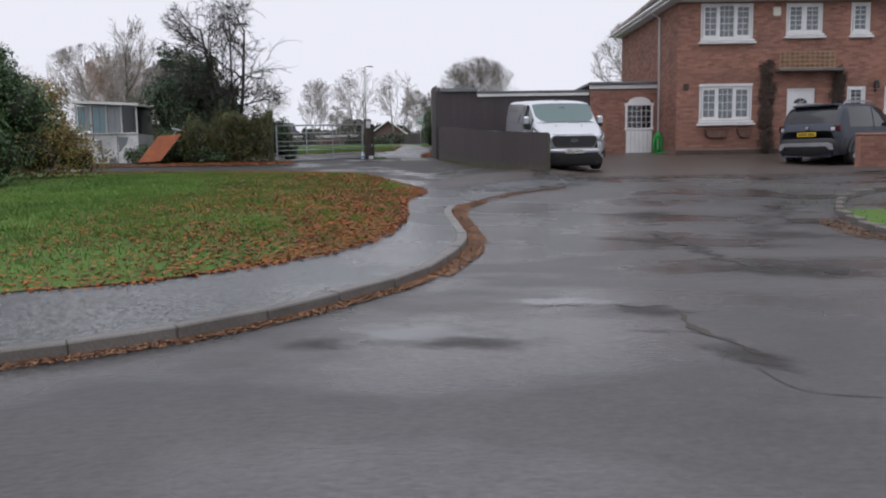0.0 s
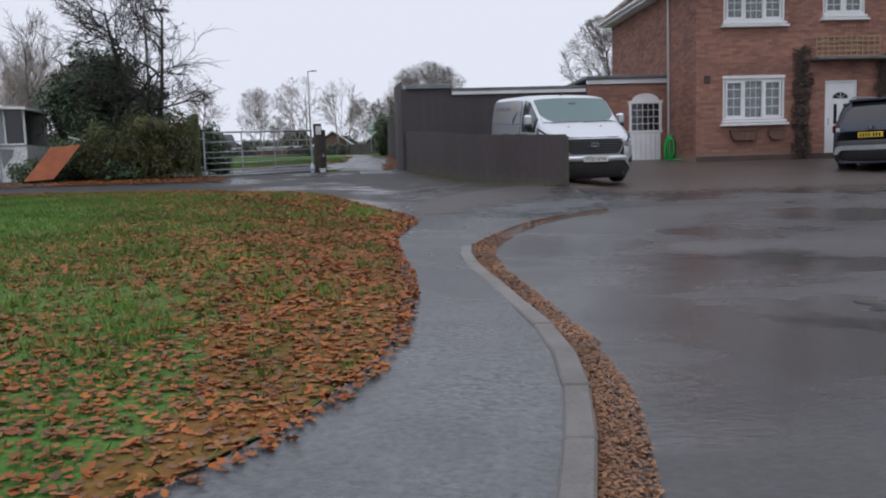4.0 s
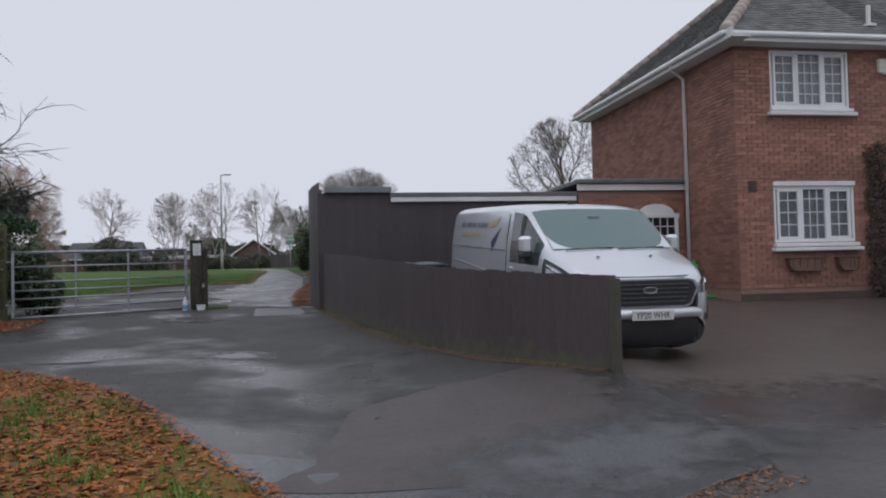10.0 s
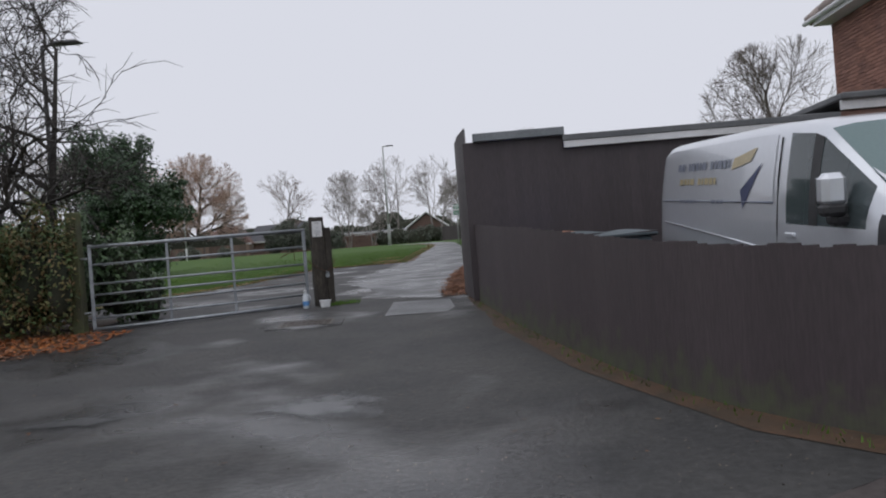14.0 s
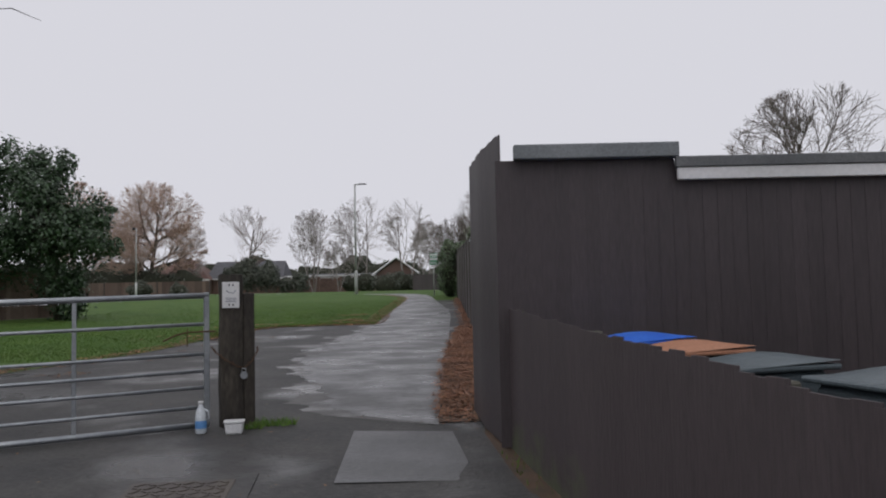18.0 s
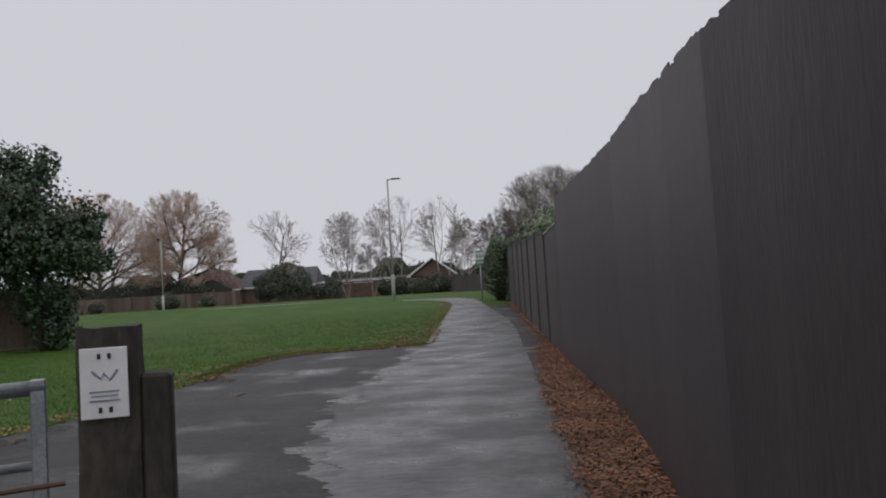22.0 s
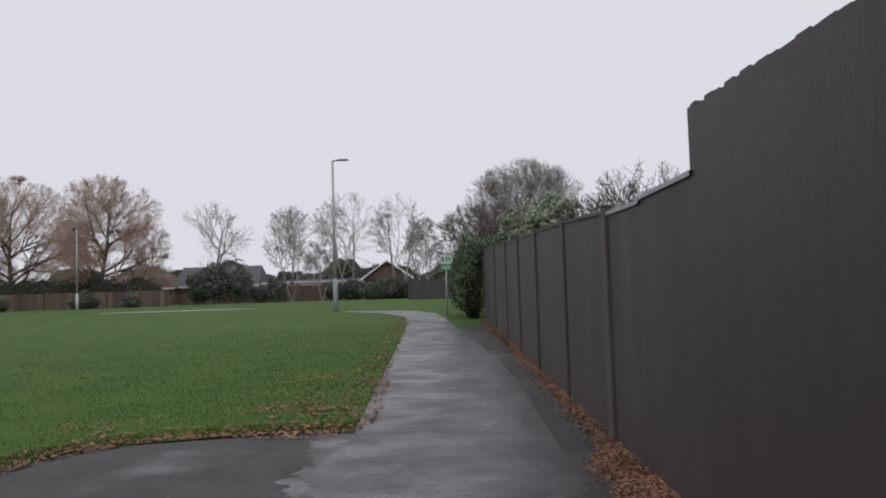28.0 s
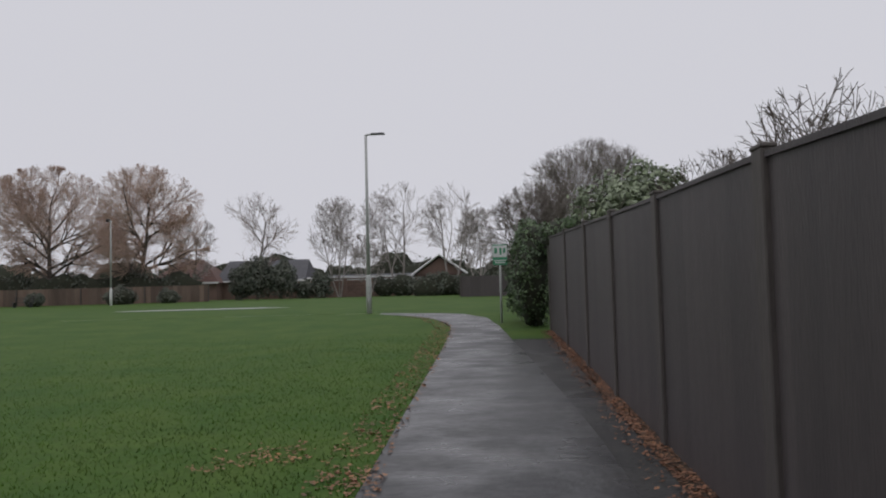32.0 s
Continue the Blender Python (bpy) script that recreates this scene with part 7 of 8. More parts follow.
def bare_tree(name, label, at, height, seed, crown=(0.62, 0.36, 0.40), limbs=9, split=(6, 5, 4), minr=0.012, girth=0.018, twig=None, bark=None, stems=1, fine=2, fine_len=0.06, droop=0.0, lift=0.05, group="", wide=1.0, leader=0.35, crook=0.10, spread=48):
    """A winter tree: limbs fan from the stems, and branches, twigs and fine twigs fill an uneven crown. crown: centre height, half width and half height as shares of the height."""
    r = np.random.default_rng(seed)
    cz, cw, chh = crown[0] * height, crown[1] * height * wide, crown[2] * height
    centre, half = np.array([0, 0, cz]), np.array([cw, cw, chh])
    off = Vector(r.uniform(0, 50, 3))
    fork = max(0.12 * height, cz - chh * 0.9)
    segs = []

    def grow(base, d, L, rad0, rad1, k, wobble, bias):
        """Bends branches forward in k pieces; returns their points, directions and radii along the way."""
        pts, ds, rs = [base], [d], [rad0]
        p = base
        for i in range(k):
            d = unit(d + r.normal(0, wobble, d.shape) + np.array([0, 0, bias]))
            p1 = p + d * (L / k)[:, None]
            ra, rb = rad0 + (rad1 - rad0) * (i / k), rad0 + (rad1 - rad0) * ((i + 1) / k)
            segs.append((p, p1, ra, rb))
            p = p1
            pts.append(p)
            ds.append(d)
            rs.append(rb)
        return np.stack(pts, 1), np.stack(ds, 1), np.stack(rs, 1)

    def fan(tracks, n, lo, ang, share, rad_share):
        """n shoots from each branch, from lo of its length outwards."""
        pts, ds, rs = tracks
        m, k = pts.shape[0], pts.shape[1] - 1
        t = np.clip(np.linspace(lo, 1.0, n)[None] + r.uniform(-0.5, 0.5, (m, n)) * (1 - lo) / n, lo, 0.999) * k
        i = t.astype(int)
        f = (t - i)[..., None]
        row = np.arange(m)[:, None]
        base = (pts[row, i] * (1 - f) + pts[row, i + 1] * f).reshape(-1, 3)
        d0 = ds[row, np.minimum(i + 1, k)].reshape(-1, 3)
        rad = rs[row, i].reshape(-1)
        side = unit(np.cross(d0, unit(r.normal(size=d0.shape))))
        a = np.radians(r.normal(ang, 9, len(d0)))[:, None] * (1.15 - 0.55 * (t / k).reshape(-1, 1))
        d = unit(d0 * np.cos(a) + side * np.sin(a))
        lump = np.array([0.86 + 0.26 * noise.noise(Vector(v) * 1.9 + off) + 0.16 * noise.noise(Vector(v) * 5 + off) for v in d])
        far = reach(base, d, centre, half, lump)
        full = np.repeat(np.linalg.norm(pts[:, -1] - pts[:, 0], axis=1), n)
        L = np.minimum(far, share * full * r.uniform(0.65, 1.2, len(d)))
        return base, d, L, np.maximum(rad * rad_share, minr)

    a = 2 * np.pi * np.arange(stems) / stems + r.uniform(0, 0.8, stems)
    lean = np.zeros(1) if stems == 1 else r.uniform(0.10, 0.42, stems)
    d = np.stack([np.sin(lean) * np.cos(a), np.sin(lean) * np.sin(a), np.cos(lean)], 1)
    base = d * np.array([0.3, 0.3, 0]) - np.array([0, 0, 0.15])
    L = np.full(stems, cz + leader * chh + 0.15) if stems == 1 else reach(base, d, centre, half, np.full(stems, 0.8))
    R = np.full(stems, girth * height / math.sqrt(stems))
    tracks = grow(base, d, L, R, R * 0.35, 8, 0.05, 0.03)
    base, d, L, R = fan(tracks, limbs, fork / (cz + leader * chh), spread, 9.0, 0.62)
    L = L * r.uniform(0.5, 1.0, len(L))
    tracks = grow(base, d, L, R, R * 0.3, 6, crook, lift)
    for n, k, lo, ang, share in ((split[0], 4, 0.25, 42, 0.62), (split[1], 3, 0.2, 40, 0.60), (split[2], 2, 0.15, 38, 0.62)):
        base, d, L, R = fan(tracks, n, lo, ang, share, 0.62)
        tracks = grow(base, d, L, R, np.maximum(R * 0.4, minr * 0.7), k, crook, lift * 0.5 - droop * 0.3)
    if fine:
        base, d, L, R = fan(tracks, fine, 0.2, 36, 0.8, 0.6)
        grow(base, d, np.minimum(np.maximum(L, fine_len * height * 0.4), fine_len * height * 1.3), np.full(len(L), minr * 0.7), np.full(len(L), minr * 0.35), 1, 0.08, -droop)
    p0, p1, r0, r1 = (np.concatenate([s[i] for s in segs]) for i in range(4))
    thick = r0 > 0.0042 * height / math.sqrt(stems)
    t = thing(name, label, "tree", at, group=group)
    body = new("trunk", fast_mesh("trunk", prisms(p0[thick], p1[thick], r0[thick], r1[thick]), bark or BARK))
    body.parent = t
    top = new("crown", fast_mesh("crown", prisms(p0[~thick], p1[~thick], r0[~thick], r1[~thick]), twig or TWIG))
    top.parent = t
    return t


def zg(x, y):
    return float(G(x, y))


# climbers up the front wall either side of the door
for cx, top, label in ((10.98, 4.35, "tall dark climber with bare stems up the house wall"), (13.33, 4.1, "dark climber trained up the wall by the canopy")):
    stems = [([(cx + dx, HY0 - 0.05, 1.4), (cx + dx * 0.5 + 0.05, HY0 - 0.07, 2.6), (cx - dx * 0.6, HY0 - 0.05, top - 0.1)], [0.03, 0.022, 0.01]) for dx in (-0.1, 0.04, 0.12)]
    bush("wall_climber", label, "climber", [(cx + 0.03 * math.sin(3.1 * i + cx), HY0 - 0.09, 1.75 + (top - 1.85) * i / 9, 0.30 + 0.02 * math.sin(2.2 * i), 0.09, 0.42) for i in range(10)], 9500, 0.042, CLIMBER, core=0, stems=stems, lump=0.12, shell=0.1)

# near the gate
bush("evergreen_shrub", "dense dark evergreen shrub behind the hedge", "shrub", [(-9.3, 30.6, 3.2, 1.3, 1.2, 1.7), (-8.7, 30.4, 4.4, 0.9, 0.9, 1.1), (-9.9, 30.8, 3.9, 0.9, 0.9, 1.1)], 9000, 0.10, HOLLY)
bush("hedge", "tangled ivy-green hedge beside the gate", "hedge", [(-9.2, 29.0, 2.0, 0.9, 0.8, 0.9), (-8.2, 29.2, 2.2, 0.9, 0.8, 1.0), (-7.2, 29.0, 2.3, 0.9, 0.8, 1.0), (-6.4, 28.9, 2.35, 0.75, 0.7, 1.05), (-7.8, 28.4, 1.8, 1.0, 0.5, 0.5)], 13000, 0.085, IVY)
bush("holly_tree", "dark glossy holly tree with ragged outline", "tree", [(-13.7, 49.6, 5.3, 1.9, 1.9, 1.9), (-15.2, 49.6, 4.6, 1.4, 1.4, 1.3), (-12.6, 49.4, 4.9, 1.2, 1.2, 1.2), (-14.2, 49.6, 6.6, 1.1, 1.1, 1.1), (-13.5, 49.6, 3.4, 0.9, 0.9, 1.2), (-12.2, 49.6, 5.8, 0.7, 0.7, 0.7), (-14.9, 49.6, 7.3, 1.2, 1.2, 1.1), (-16.6, 49.6, 6.1, 1.4, 1.3, 1.4), (-15.8, 49.6, 7.0, 1.0, 1.0, 1.0), (-11.6, 49.4, 4.6, 0.55, 0.5, 0.4), (-13.2, 49.4, 7.4, 0.5, 0.5, 0.7), (-16.0, 49.6, 8.2, 0.5, 0.5, 0.6), (-17.8, 49.6, 5.4, 0.7, 0.6, 0.5), (-12.95, 49.5, 3.0, 0.75, 0.7, 1.0), (-13.1, 49.5, 2.5, 0.6, 0.6, 0.6)], 30000, 0.13, HOLLY, core=0.45, solid=1.6, lump=0.8, shell=0.35,
     stems=[([(-13.6, 49.8, 2.1), (-13.7, 49.7, 4.0), (-13.5, 49.6, 6.0)], [0.16, 0.13, 0.05])])
bush("evergreen_bush", "big dark evergreen bush at the lawn's edge", "shrub", [(-10.1, 17.4, 2.5, 1.5, 1.3, 1.6), (-9.2, 17.0, 1.8, 0.8, 0.8, 0.9), (-11.8, 17.2, 3.3, 1.6, 1.4, 1.7), (-9.6, 18.0, 3.3, 0.8, 0.8, 0.8), (-8.8, 17.7, 2.7, 0.6, 0.7, 0.8), (-10.7, 17.3, 4.1, 0.9, 0.8, 0.8)], 24000, 0.08, LAUREL)
bush("yellowing_climber", "yellow-green climber sprawling over the evergreen", "climber", [(-12.1, 16.2, 4.5, 0.75, 0.45, 0.5), (-12.9, 16.2, 4.1, 0.7, 0.4, 0.7), (-9.3, 16.5, 3.0, 0.3, 0.25, 0.25)], 2600, 0.08, toned("yellowing_leaves", [(0.145, 0.180, 0.040), (0.210, 0.200, 0.050), (0.100, 0.150, 0.040), (0.230, 0.150, 0.045)], 0.5, 0.3, 1.0), core=0, lump=0.6)
bush("autumn_shrub", "yellowing autumn bramble thicket", "shrub", [(-9.7, 19.9, 1.8, 1.3, 1.0, 1.0), (-10.4, 20.8, 2.5, 1.3, 1.0, 1.2), (-9.2, 21.0, 1.7, 1.1, 0.9, 0.7)], 10500, 0.075, BRAMBLE, core=0.38)
bush("russet_shrub", "russet twiggy shrub thick with dying leaves", "shrub", [(-11.2, 23.0, 2.7, 1.1, 1.0, 1.5), (-10.7, 22.3, 3.0, 0.9, 0.8, 1.2)], 3800, 0.06, BRAMBLE, core=0, shell=0.2, lump=0.6)
bush("hedge", "dark leafy hedge end showing behind the gate", "hedge", [(-5.5, 29.5, 2.3, 0.5, 0.45, 0.85), (-6.0, 29.2, 2.45, 0.5, 0.45, 0.95), (-5.2, 29.8, 1.95, 0.35, 0.35, 0.55)], 4400, 0.085, IVY, core=0.7)
bush("low_ivy", "ivy tumbling over the bank by the shed", "ivy", [(-10.2, 28.3, 1.75, 0.5, 0.4, 0.45), (-9.6, 28.5, 1.8, 0.5, 0.4, 0.4)], 1800, 0.08, IVY)

# beyond the fence
bush("end_hedge", "clipped ivy hedge at the end of the fence", "hedge", [(0.0, 63.6, 3.9, 0.75, 1.2, 1.5), (0.1, 65.4, 3.9, 0.8, 1.2, 1.5), (0.2, 64.3, 4.9, 0.8, 1.5, 0.8), (0.85, 61.2, 4.9, 0.45, 1.5, 0.55), (0.7, 62.6, 5.0, 0.7, 1.2, 0.6)], 11000, 0.10, IVY, core=0.75)
bush("silver_shrub", "pale green leafy shrub above the fence", "shrub", [(1.9, 60.5, 5.4, 1.1, 1.0, 1.1), (2.5, 59.4, 5.5, 0.9, 0.9, 0.9), (1.9, 58.9, 5.1, 0.8, 0.9, 0.7)], 4200, 0.14, mat("silver_leaves", (0.17, 0.21, 0.13), (0.23, 0.27, 0.17), 2, 0.5, 0, 20, island=0.4), core=0.5, lump=0.6,
     stems=[([(1.9, 60.5, 2.4), (1.9, 60.5, 5.0)], [0.06, 0.03]), ([(2.8, 58.5, 2.4), (2.8, 58.5, 5.0)], [0.06, 0.03])])

bush("tangled_hedge", "browning tangle of hedge and ivy smothering the gate post", "hedge", [(-5.80, 28.22, 2.3, 0.34, 0.30, 1.05), (-6.2, 28.3, 2.45, 0.5, 0.4, 1.05), (-6.6, 28.3, 2.0, 0.6, 0.45, 0.7), (-7.2, 28.25, 2.5, 0.65, 0.45, 0.85), (-8.1, 28.3, 2.3, 0.75, 0.45, 0.85), (-6.8, 28.1, 2.9, 0.45, 0.35, 0.45)], 11000, 0.062, TANGLE, core=0.5, lump=0.6)
x, y = spots(9000, -6.5, 2.2, 18.5, 30.5)
ok = (x > edge_x(np.clip(y, 3, 27)) + 0.05) & (x < np.interp(y, [18, 20.6, 23.7, 26.5, 28.8, 31], [2.8, 2.3, 1.2, 0.55, 0.2, -0.3]))
xg, yg = spots(2600, -9, -4.7, 26.6, 28.3)
leaf_litter("hedge_foot_leaves", xg, yg + 0.25 * (xg + 9) / 4 - 0.3, G(xg, yg) + 0.03, 0.05, LEAF, "rust-coloured leaves along the hedge foot", 0.2)
leaf_litter("grit", x[ok], y[ok], G(x[ok], y[ok]) + 0.007, 0.011, GRIT, "loose brown grit on the wet tarmac", 0.5)

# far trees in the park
bush("far_evergreens", "dark evergreen clump under a bare tree", "shrub", [(-25.0, 123.5, 5.6, 2.4, 1.8, 2.2), (-22.6, 123.5, 5.4, 1.9, 1.6, 2.2), (-18.8, 124, 4.6, 1.3, 1.2, 1.5), (-27.2, 124, 5.0, 1.5, 1.4, 1.9), (-20.6, 124, 4.4, 1.2, 1.2, 1.2)], 10000, 0.28, HAZEHEDGE, core=0.5)
bush("far_hedge", "long dark hedge bordering the park", "hedge", [(-76 + 1.7 * i, 118.5 + 0.4 * (i % 3), 4.6 + 0.3 * math.sin(i * 1.7), 2.4, 1.0, 1.9) for i in range(27)], 14000, 0.26, HAZEHEDGE, core=0.85)
bush("tree_belt", "dim belt of trees closing the park behind the houses", "trees", [(-120 + 4.2 * i, 158 + 3 * math.sin(i * 2.3), 5.2 + 0.9 * math.sin(i * 1.3) + 0.6 * math.sin(i * 3.1), 4.4, 2.5, 3.6) for i in range(44)], 15000, 0.5, HAZEHEDGE, core=0.9)
bush("far_hedge", "dark green hedge by the far gable", "hedge", [(-7.2 + 1.6 * i, 118 + 0.7 * i, 4.1 + 0.3 * (i % 2), 1.8, 1.3, 1.4) for i in range(7)], 6000, 0.24, HAZEHEDGE, core=0.8)
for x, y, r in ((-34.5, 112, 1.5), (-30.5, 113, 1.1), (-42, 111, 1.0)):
    bush("far_bush", "low dark bush at the park's edge", "shrub", [(x, y, 3.9, r, r * 0.8, r * 0.8)], 1300, 0.2, HAZEHEDGE, core=0.8, group="low bushes by the far fence")
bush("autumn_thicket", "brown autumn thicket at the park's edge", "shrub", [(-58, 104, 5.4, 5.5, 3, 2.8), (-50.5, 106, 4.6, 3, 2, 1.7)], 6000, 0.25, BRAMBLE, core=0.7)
bush("far_garden_shrubs", "low garden shrubs by the far wall", "shrub", [(-12.5, 127, 4.4, 1.6, 1.2, 1.2), (-10.6, 127, 4.6, 1.8, 1.2, 1.4)], 2200, 0.22, HAZEHEDGE, core=0.8)

# ---- bare trees ----
bare_tree("bare_tree", "bare leafless tree with dark crooked branches beside the hedge", (-7.4, 30.4, zg(-7, 30)), 6.3, 17, crown=(0.60, 0.45, 0.42), stems=2, limbs=11, split=(6, 4, 3), minr=0.0085, girth=0.024, twig=NEARBARK, bark=NEARBARK, fine=2, fine_len=0.045, droop=0.10, lift=0.03, crook=0.28, spread=66)
bare_tree("thin_shrub", "thin russet shrub stems above the bramble", (-11.2, 22.8, zg(-11, 23)), 3.0, 14, crown=(0.60, 0.40, 0.42), limbs=4, split=(3, 3, 2), minr=0.004, girth=0.012, stems=7, twig=TWIGRED, fine=2)
bare_tree("bare_thicket", "big rounded bare thicket of fine brown twigs", (5.3, 92, zg(5.3, 92)), 9.8, 21, crown=(0.52, 0.50, 0.46), limbs=7, split=(4, 4, 3), minr=0.008, girth=0.014, stems=12, twig=DULLTWIG, fine=3, fine_len=0.10, lift=0.07, spread=40)
bare_tree("bare_thicket", "rounded bare thicket of fine brown twigs", (0.9, 70.5, zg(1, 70)), 4.6, 22, crown=(0.54, 0.52, 0.46), limbs=6, split=(4, 4, 3), minr=0.008, girth=0.014, stems=8, twig=DULLTWIG, fine=2, fine_len=0.10, lift=0.07, spread=40)
for i, (x, y, h) in enumerate(((2.4, 49.6, 3.5), (2.9, 51.5, 3.8), (2.4, 54, 3.4), (2.0, 56.5, 3.2))):
    bare_tree("bare_shrub", "bare upright shrub stems above the fence", (x, y, zg(x, y)), h, 31 + i, crown=(0.62, 0.34, 0.38), limbs=5, split=(4, 3, 2), minr=0.006, girth=0.022, crook=0.07, stems=5, twig=BARK, fine=1, fine_len=0.07, group="shrubs behind the fence")
bare_tree("bare_tree", "bare rounded tree behind the house", (13.8, 52, zg(13, 52)), 8.0, 41, crown=(0.60, 0.44, 0.40), limbs=12, split=(6, 5, 4), minr=0.010, girth=0.018, twig=DULLTWIG, fine=2)
FAR = "bare trees across the park"
bare_tree("willow_tree", "broad bare willow with russet twigs", (-36.5, 121, zg(-37, 121)), 13.8, 51, crown=(0.55, 0.50, 0.47), limbs=19, split=(8, 6, 5), minr=0.015, girth=0.026, twig=TWIGRED, fine=4, fine_len=0.06, leader=0.25, lift=0.0, spread=64, group=FAR)
bare_tree("willow_tree", "broad bare willow with russet twigs", (-46.2, 121, zg(-47, 121)), 13.9, 52, crown=(0.55, 0.50, 0.47), limbs=19, split=(8, 6, 5), minr=0.015, girth=0.026, twig=TWIGRED, fine=4, fine_len=0.06, leader=0.25, lift=0.0, spread=64, group=FAR)
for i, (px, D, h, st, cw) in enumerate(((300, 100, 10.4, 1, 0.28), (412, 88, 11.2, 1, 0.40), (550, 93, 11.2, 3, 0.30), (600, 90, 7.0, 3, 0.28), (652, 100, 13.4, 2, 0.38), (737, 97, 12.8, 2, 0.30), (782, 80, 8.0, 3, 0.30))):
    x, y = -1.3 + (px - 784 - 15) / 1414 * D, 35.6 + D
    bare_tree("bare_tree", "bare winter tree on the far side of the park", (x, y, zg(x, y)), h, 60 + i, crown=(0.60, cw, 0.40), limbs=9 if st == 1 else 6, split=(6, 4, 3), minr=0.016, girth=0.015, stems=st, twig=HAZETWIG if i != 1 else TWIG, bark=HAZETWIG if i > 1 else BARK, fine=2, fine_len=0.06, group=FAR, lift=0.05, spread=54)
bare_tree("bare_tree", "tall bare tree behind the shed", (-15.6, 42, zg(-16, 42)), 7.2, 71, crown=(0.60, 0.24, 0.42), limbs=10, split=(5, 4, 3), minr=0.009, girth=0.014, twig=HAZETWIG, fine=2, lift=0.1)
bare_tree("bare_tree", "bare tree behind the shed with russet twigs", (-17.2, 43.5, zg(-18, 43)), 5.9, 72, crown=(0.54, 0.66, 0.46), limbs=12, split=(6, 5, 3), minr=0.008, girth=0.016, twig=HAZETWIG, stems=2, fine=2)
bare_tree("bare_tree", "bare hanging-twigged tree beyond the evergreen", (-20, 32, zg(-20, 32)), 9.0, 73, crown=(0.60, 0.30, 0.42), limbs=10, split=(5, 5, 3), minr=0.009, twig=HAZETWIG, fine=2, droop=0.3)


# ---- gate and its clutter ----
GA, GB = Vector((-5.46, 28.48, 0)), Vector((-2.53, 29.88, 0))
gd = (GB - GA).normalized()
glen = (GB - GA).length
gate = thing("field_gate", "galvanised steel seven-bar field gate, shut, beaded with rain", "gate", (GA.x, GA.y, 0), math.degrees(math.atan2(gd.y, gd.x)))
za, zb = zg(GA.x, GA.y) + 0.05, zg(GB.x, GB.y) + 0.04
HTS = [0.0, 0.165, 0.35, 0.505, 0.665, 0.95, 1.22]
for i, h in enumerate(HTS):
    r = 0.028 if i in (0, 6) else 0.017
    part("rail", Geo().tube([(0, 0, za + h), (glen, 0, zb + h)], r, 10), GALV, gate, smooth=True)
for u, r in ((0.02, 0.026), (glen * 0.34, 0.016), (glen * 0.64, 0.016), (glen - 0.02, 0.026)):
    z = za + (zb - za) * u / glen
    part("upright", Geo().box((u, 0, z + 0.62), (0.04 if r < 0.02 else 0.05, 0.012 if r < 0.02 else 0.05, 1.26), 0, 0.004), GALV, gate)
part("latch", Geo().tube([(glen + 0.06, -0.03, zb + 0.88), (glen - 0.20, -0.035, zb + 0.875), (glen - 0.30, -0.04, zb + 0.855), (glen - 0.42, -0.045, zb + 0.80)], 0.009, 6).tube([(glen - 0.20, -0.03, zb + 0.91), (glen - 0.20, -0.03, zb + 0.74)], 0.005, 6), RUSTCHAIN, gate, "rusty sliding latch bar")
drops = Geo()
for i, h in enumerate(HTS):
    for k in range(40):
        u = rng.uniform(0.03, glen - 0.03)
        drops.box((u, 0, za + (zb - za) * u / glen + h - (0.031 if i in (0, 6) else 0.020)), (0.006, 0.006, 0.009))
part("rain_drops", drops, CHROME, gate, "clinging raindrops", kind="stuff", fix=False)
hp = thing("gate_hanging_post", "mossy green wooden gate post smothered by the hedge", "post", (-5.62, 28.42, zg(-5.62, 28.42) - 0.05))
part("shaft", Geo().box((0, 0, 0.92), (0.17, 0.17, 1.84), 0, 0.012), ALGAE, hp)
for z in (0.35, 1.15):
    part("hinge", Geo().tube([(0.05, -0.02, z), (0.17, 0, z)], 0.014, 6), GALV, hp)

PX, PYY = -2.345, 30.03
pz = zg(PX, PYY)
post = thing("gate_post", "rotten split timber gate post wrapped with a rusty chain", "post", (PX, PYY, pz - 0.05), 19)
g = Geo()
rows = []
for i in range(12):
    z = 1.50 * i / 11
    row = []
    for k in range(17):
        a = 2 * math.pi * k / 16
        c, s = math.cos(a), math.sin(a)
        m = 0.115 / max(abs(c), abs(s))
        j = 1 + 0.10 * noise.noise(Vector((c * 2, s * 2, z * 3))) + 0.05 * noise.noise(Vector((c * 7, s * 7, z * 9)))
        row.append((c * min(m, 0.145) * j - 0.01, s * min(m, 0.145) * j, z + (0.012 * noise.noise(Vector((c * 9, s * 9, 1))) if i == 11 else 0)))
    rows.append(row)
g.grid(rows)
g.f.append(tuple(range(len(g.v) - 17, len(g.v) - 1)))
part("shaft", g, OLDWOOD, post)
part("split_half", Geo().box((0.150, 0.0, 0.66), (0.11, 0.20, 1.32), 0, 0.012), OLDWOOD, post, "lower split-off half of the post")
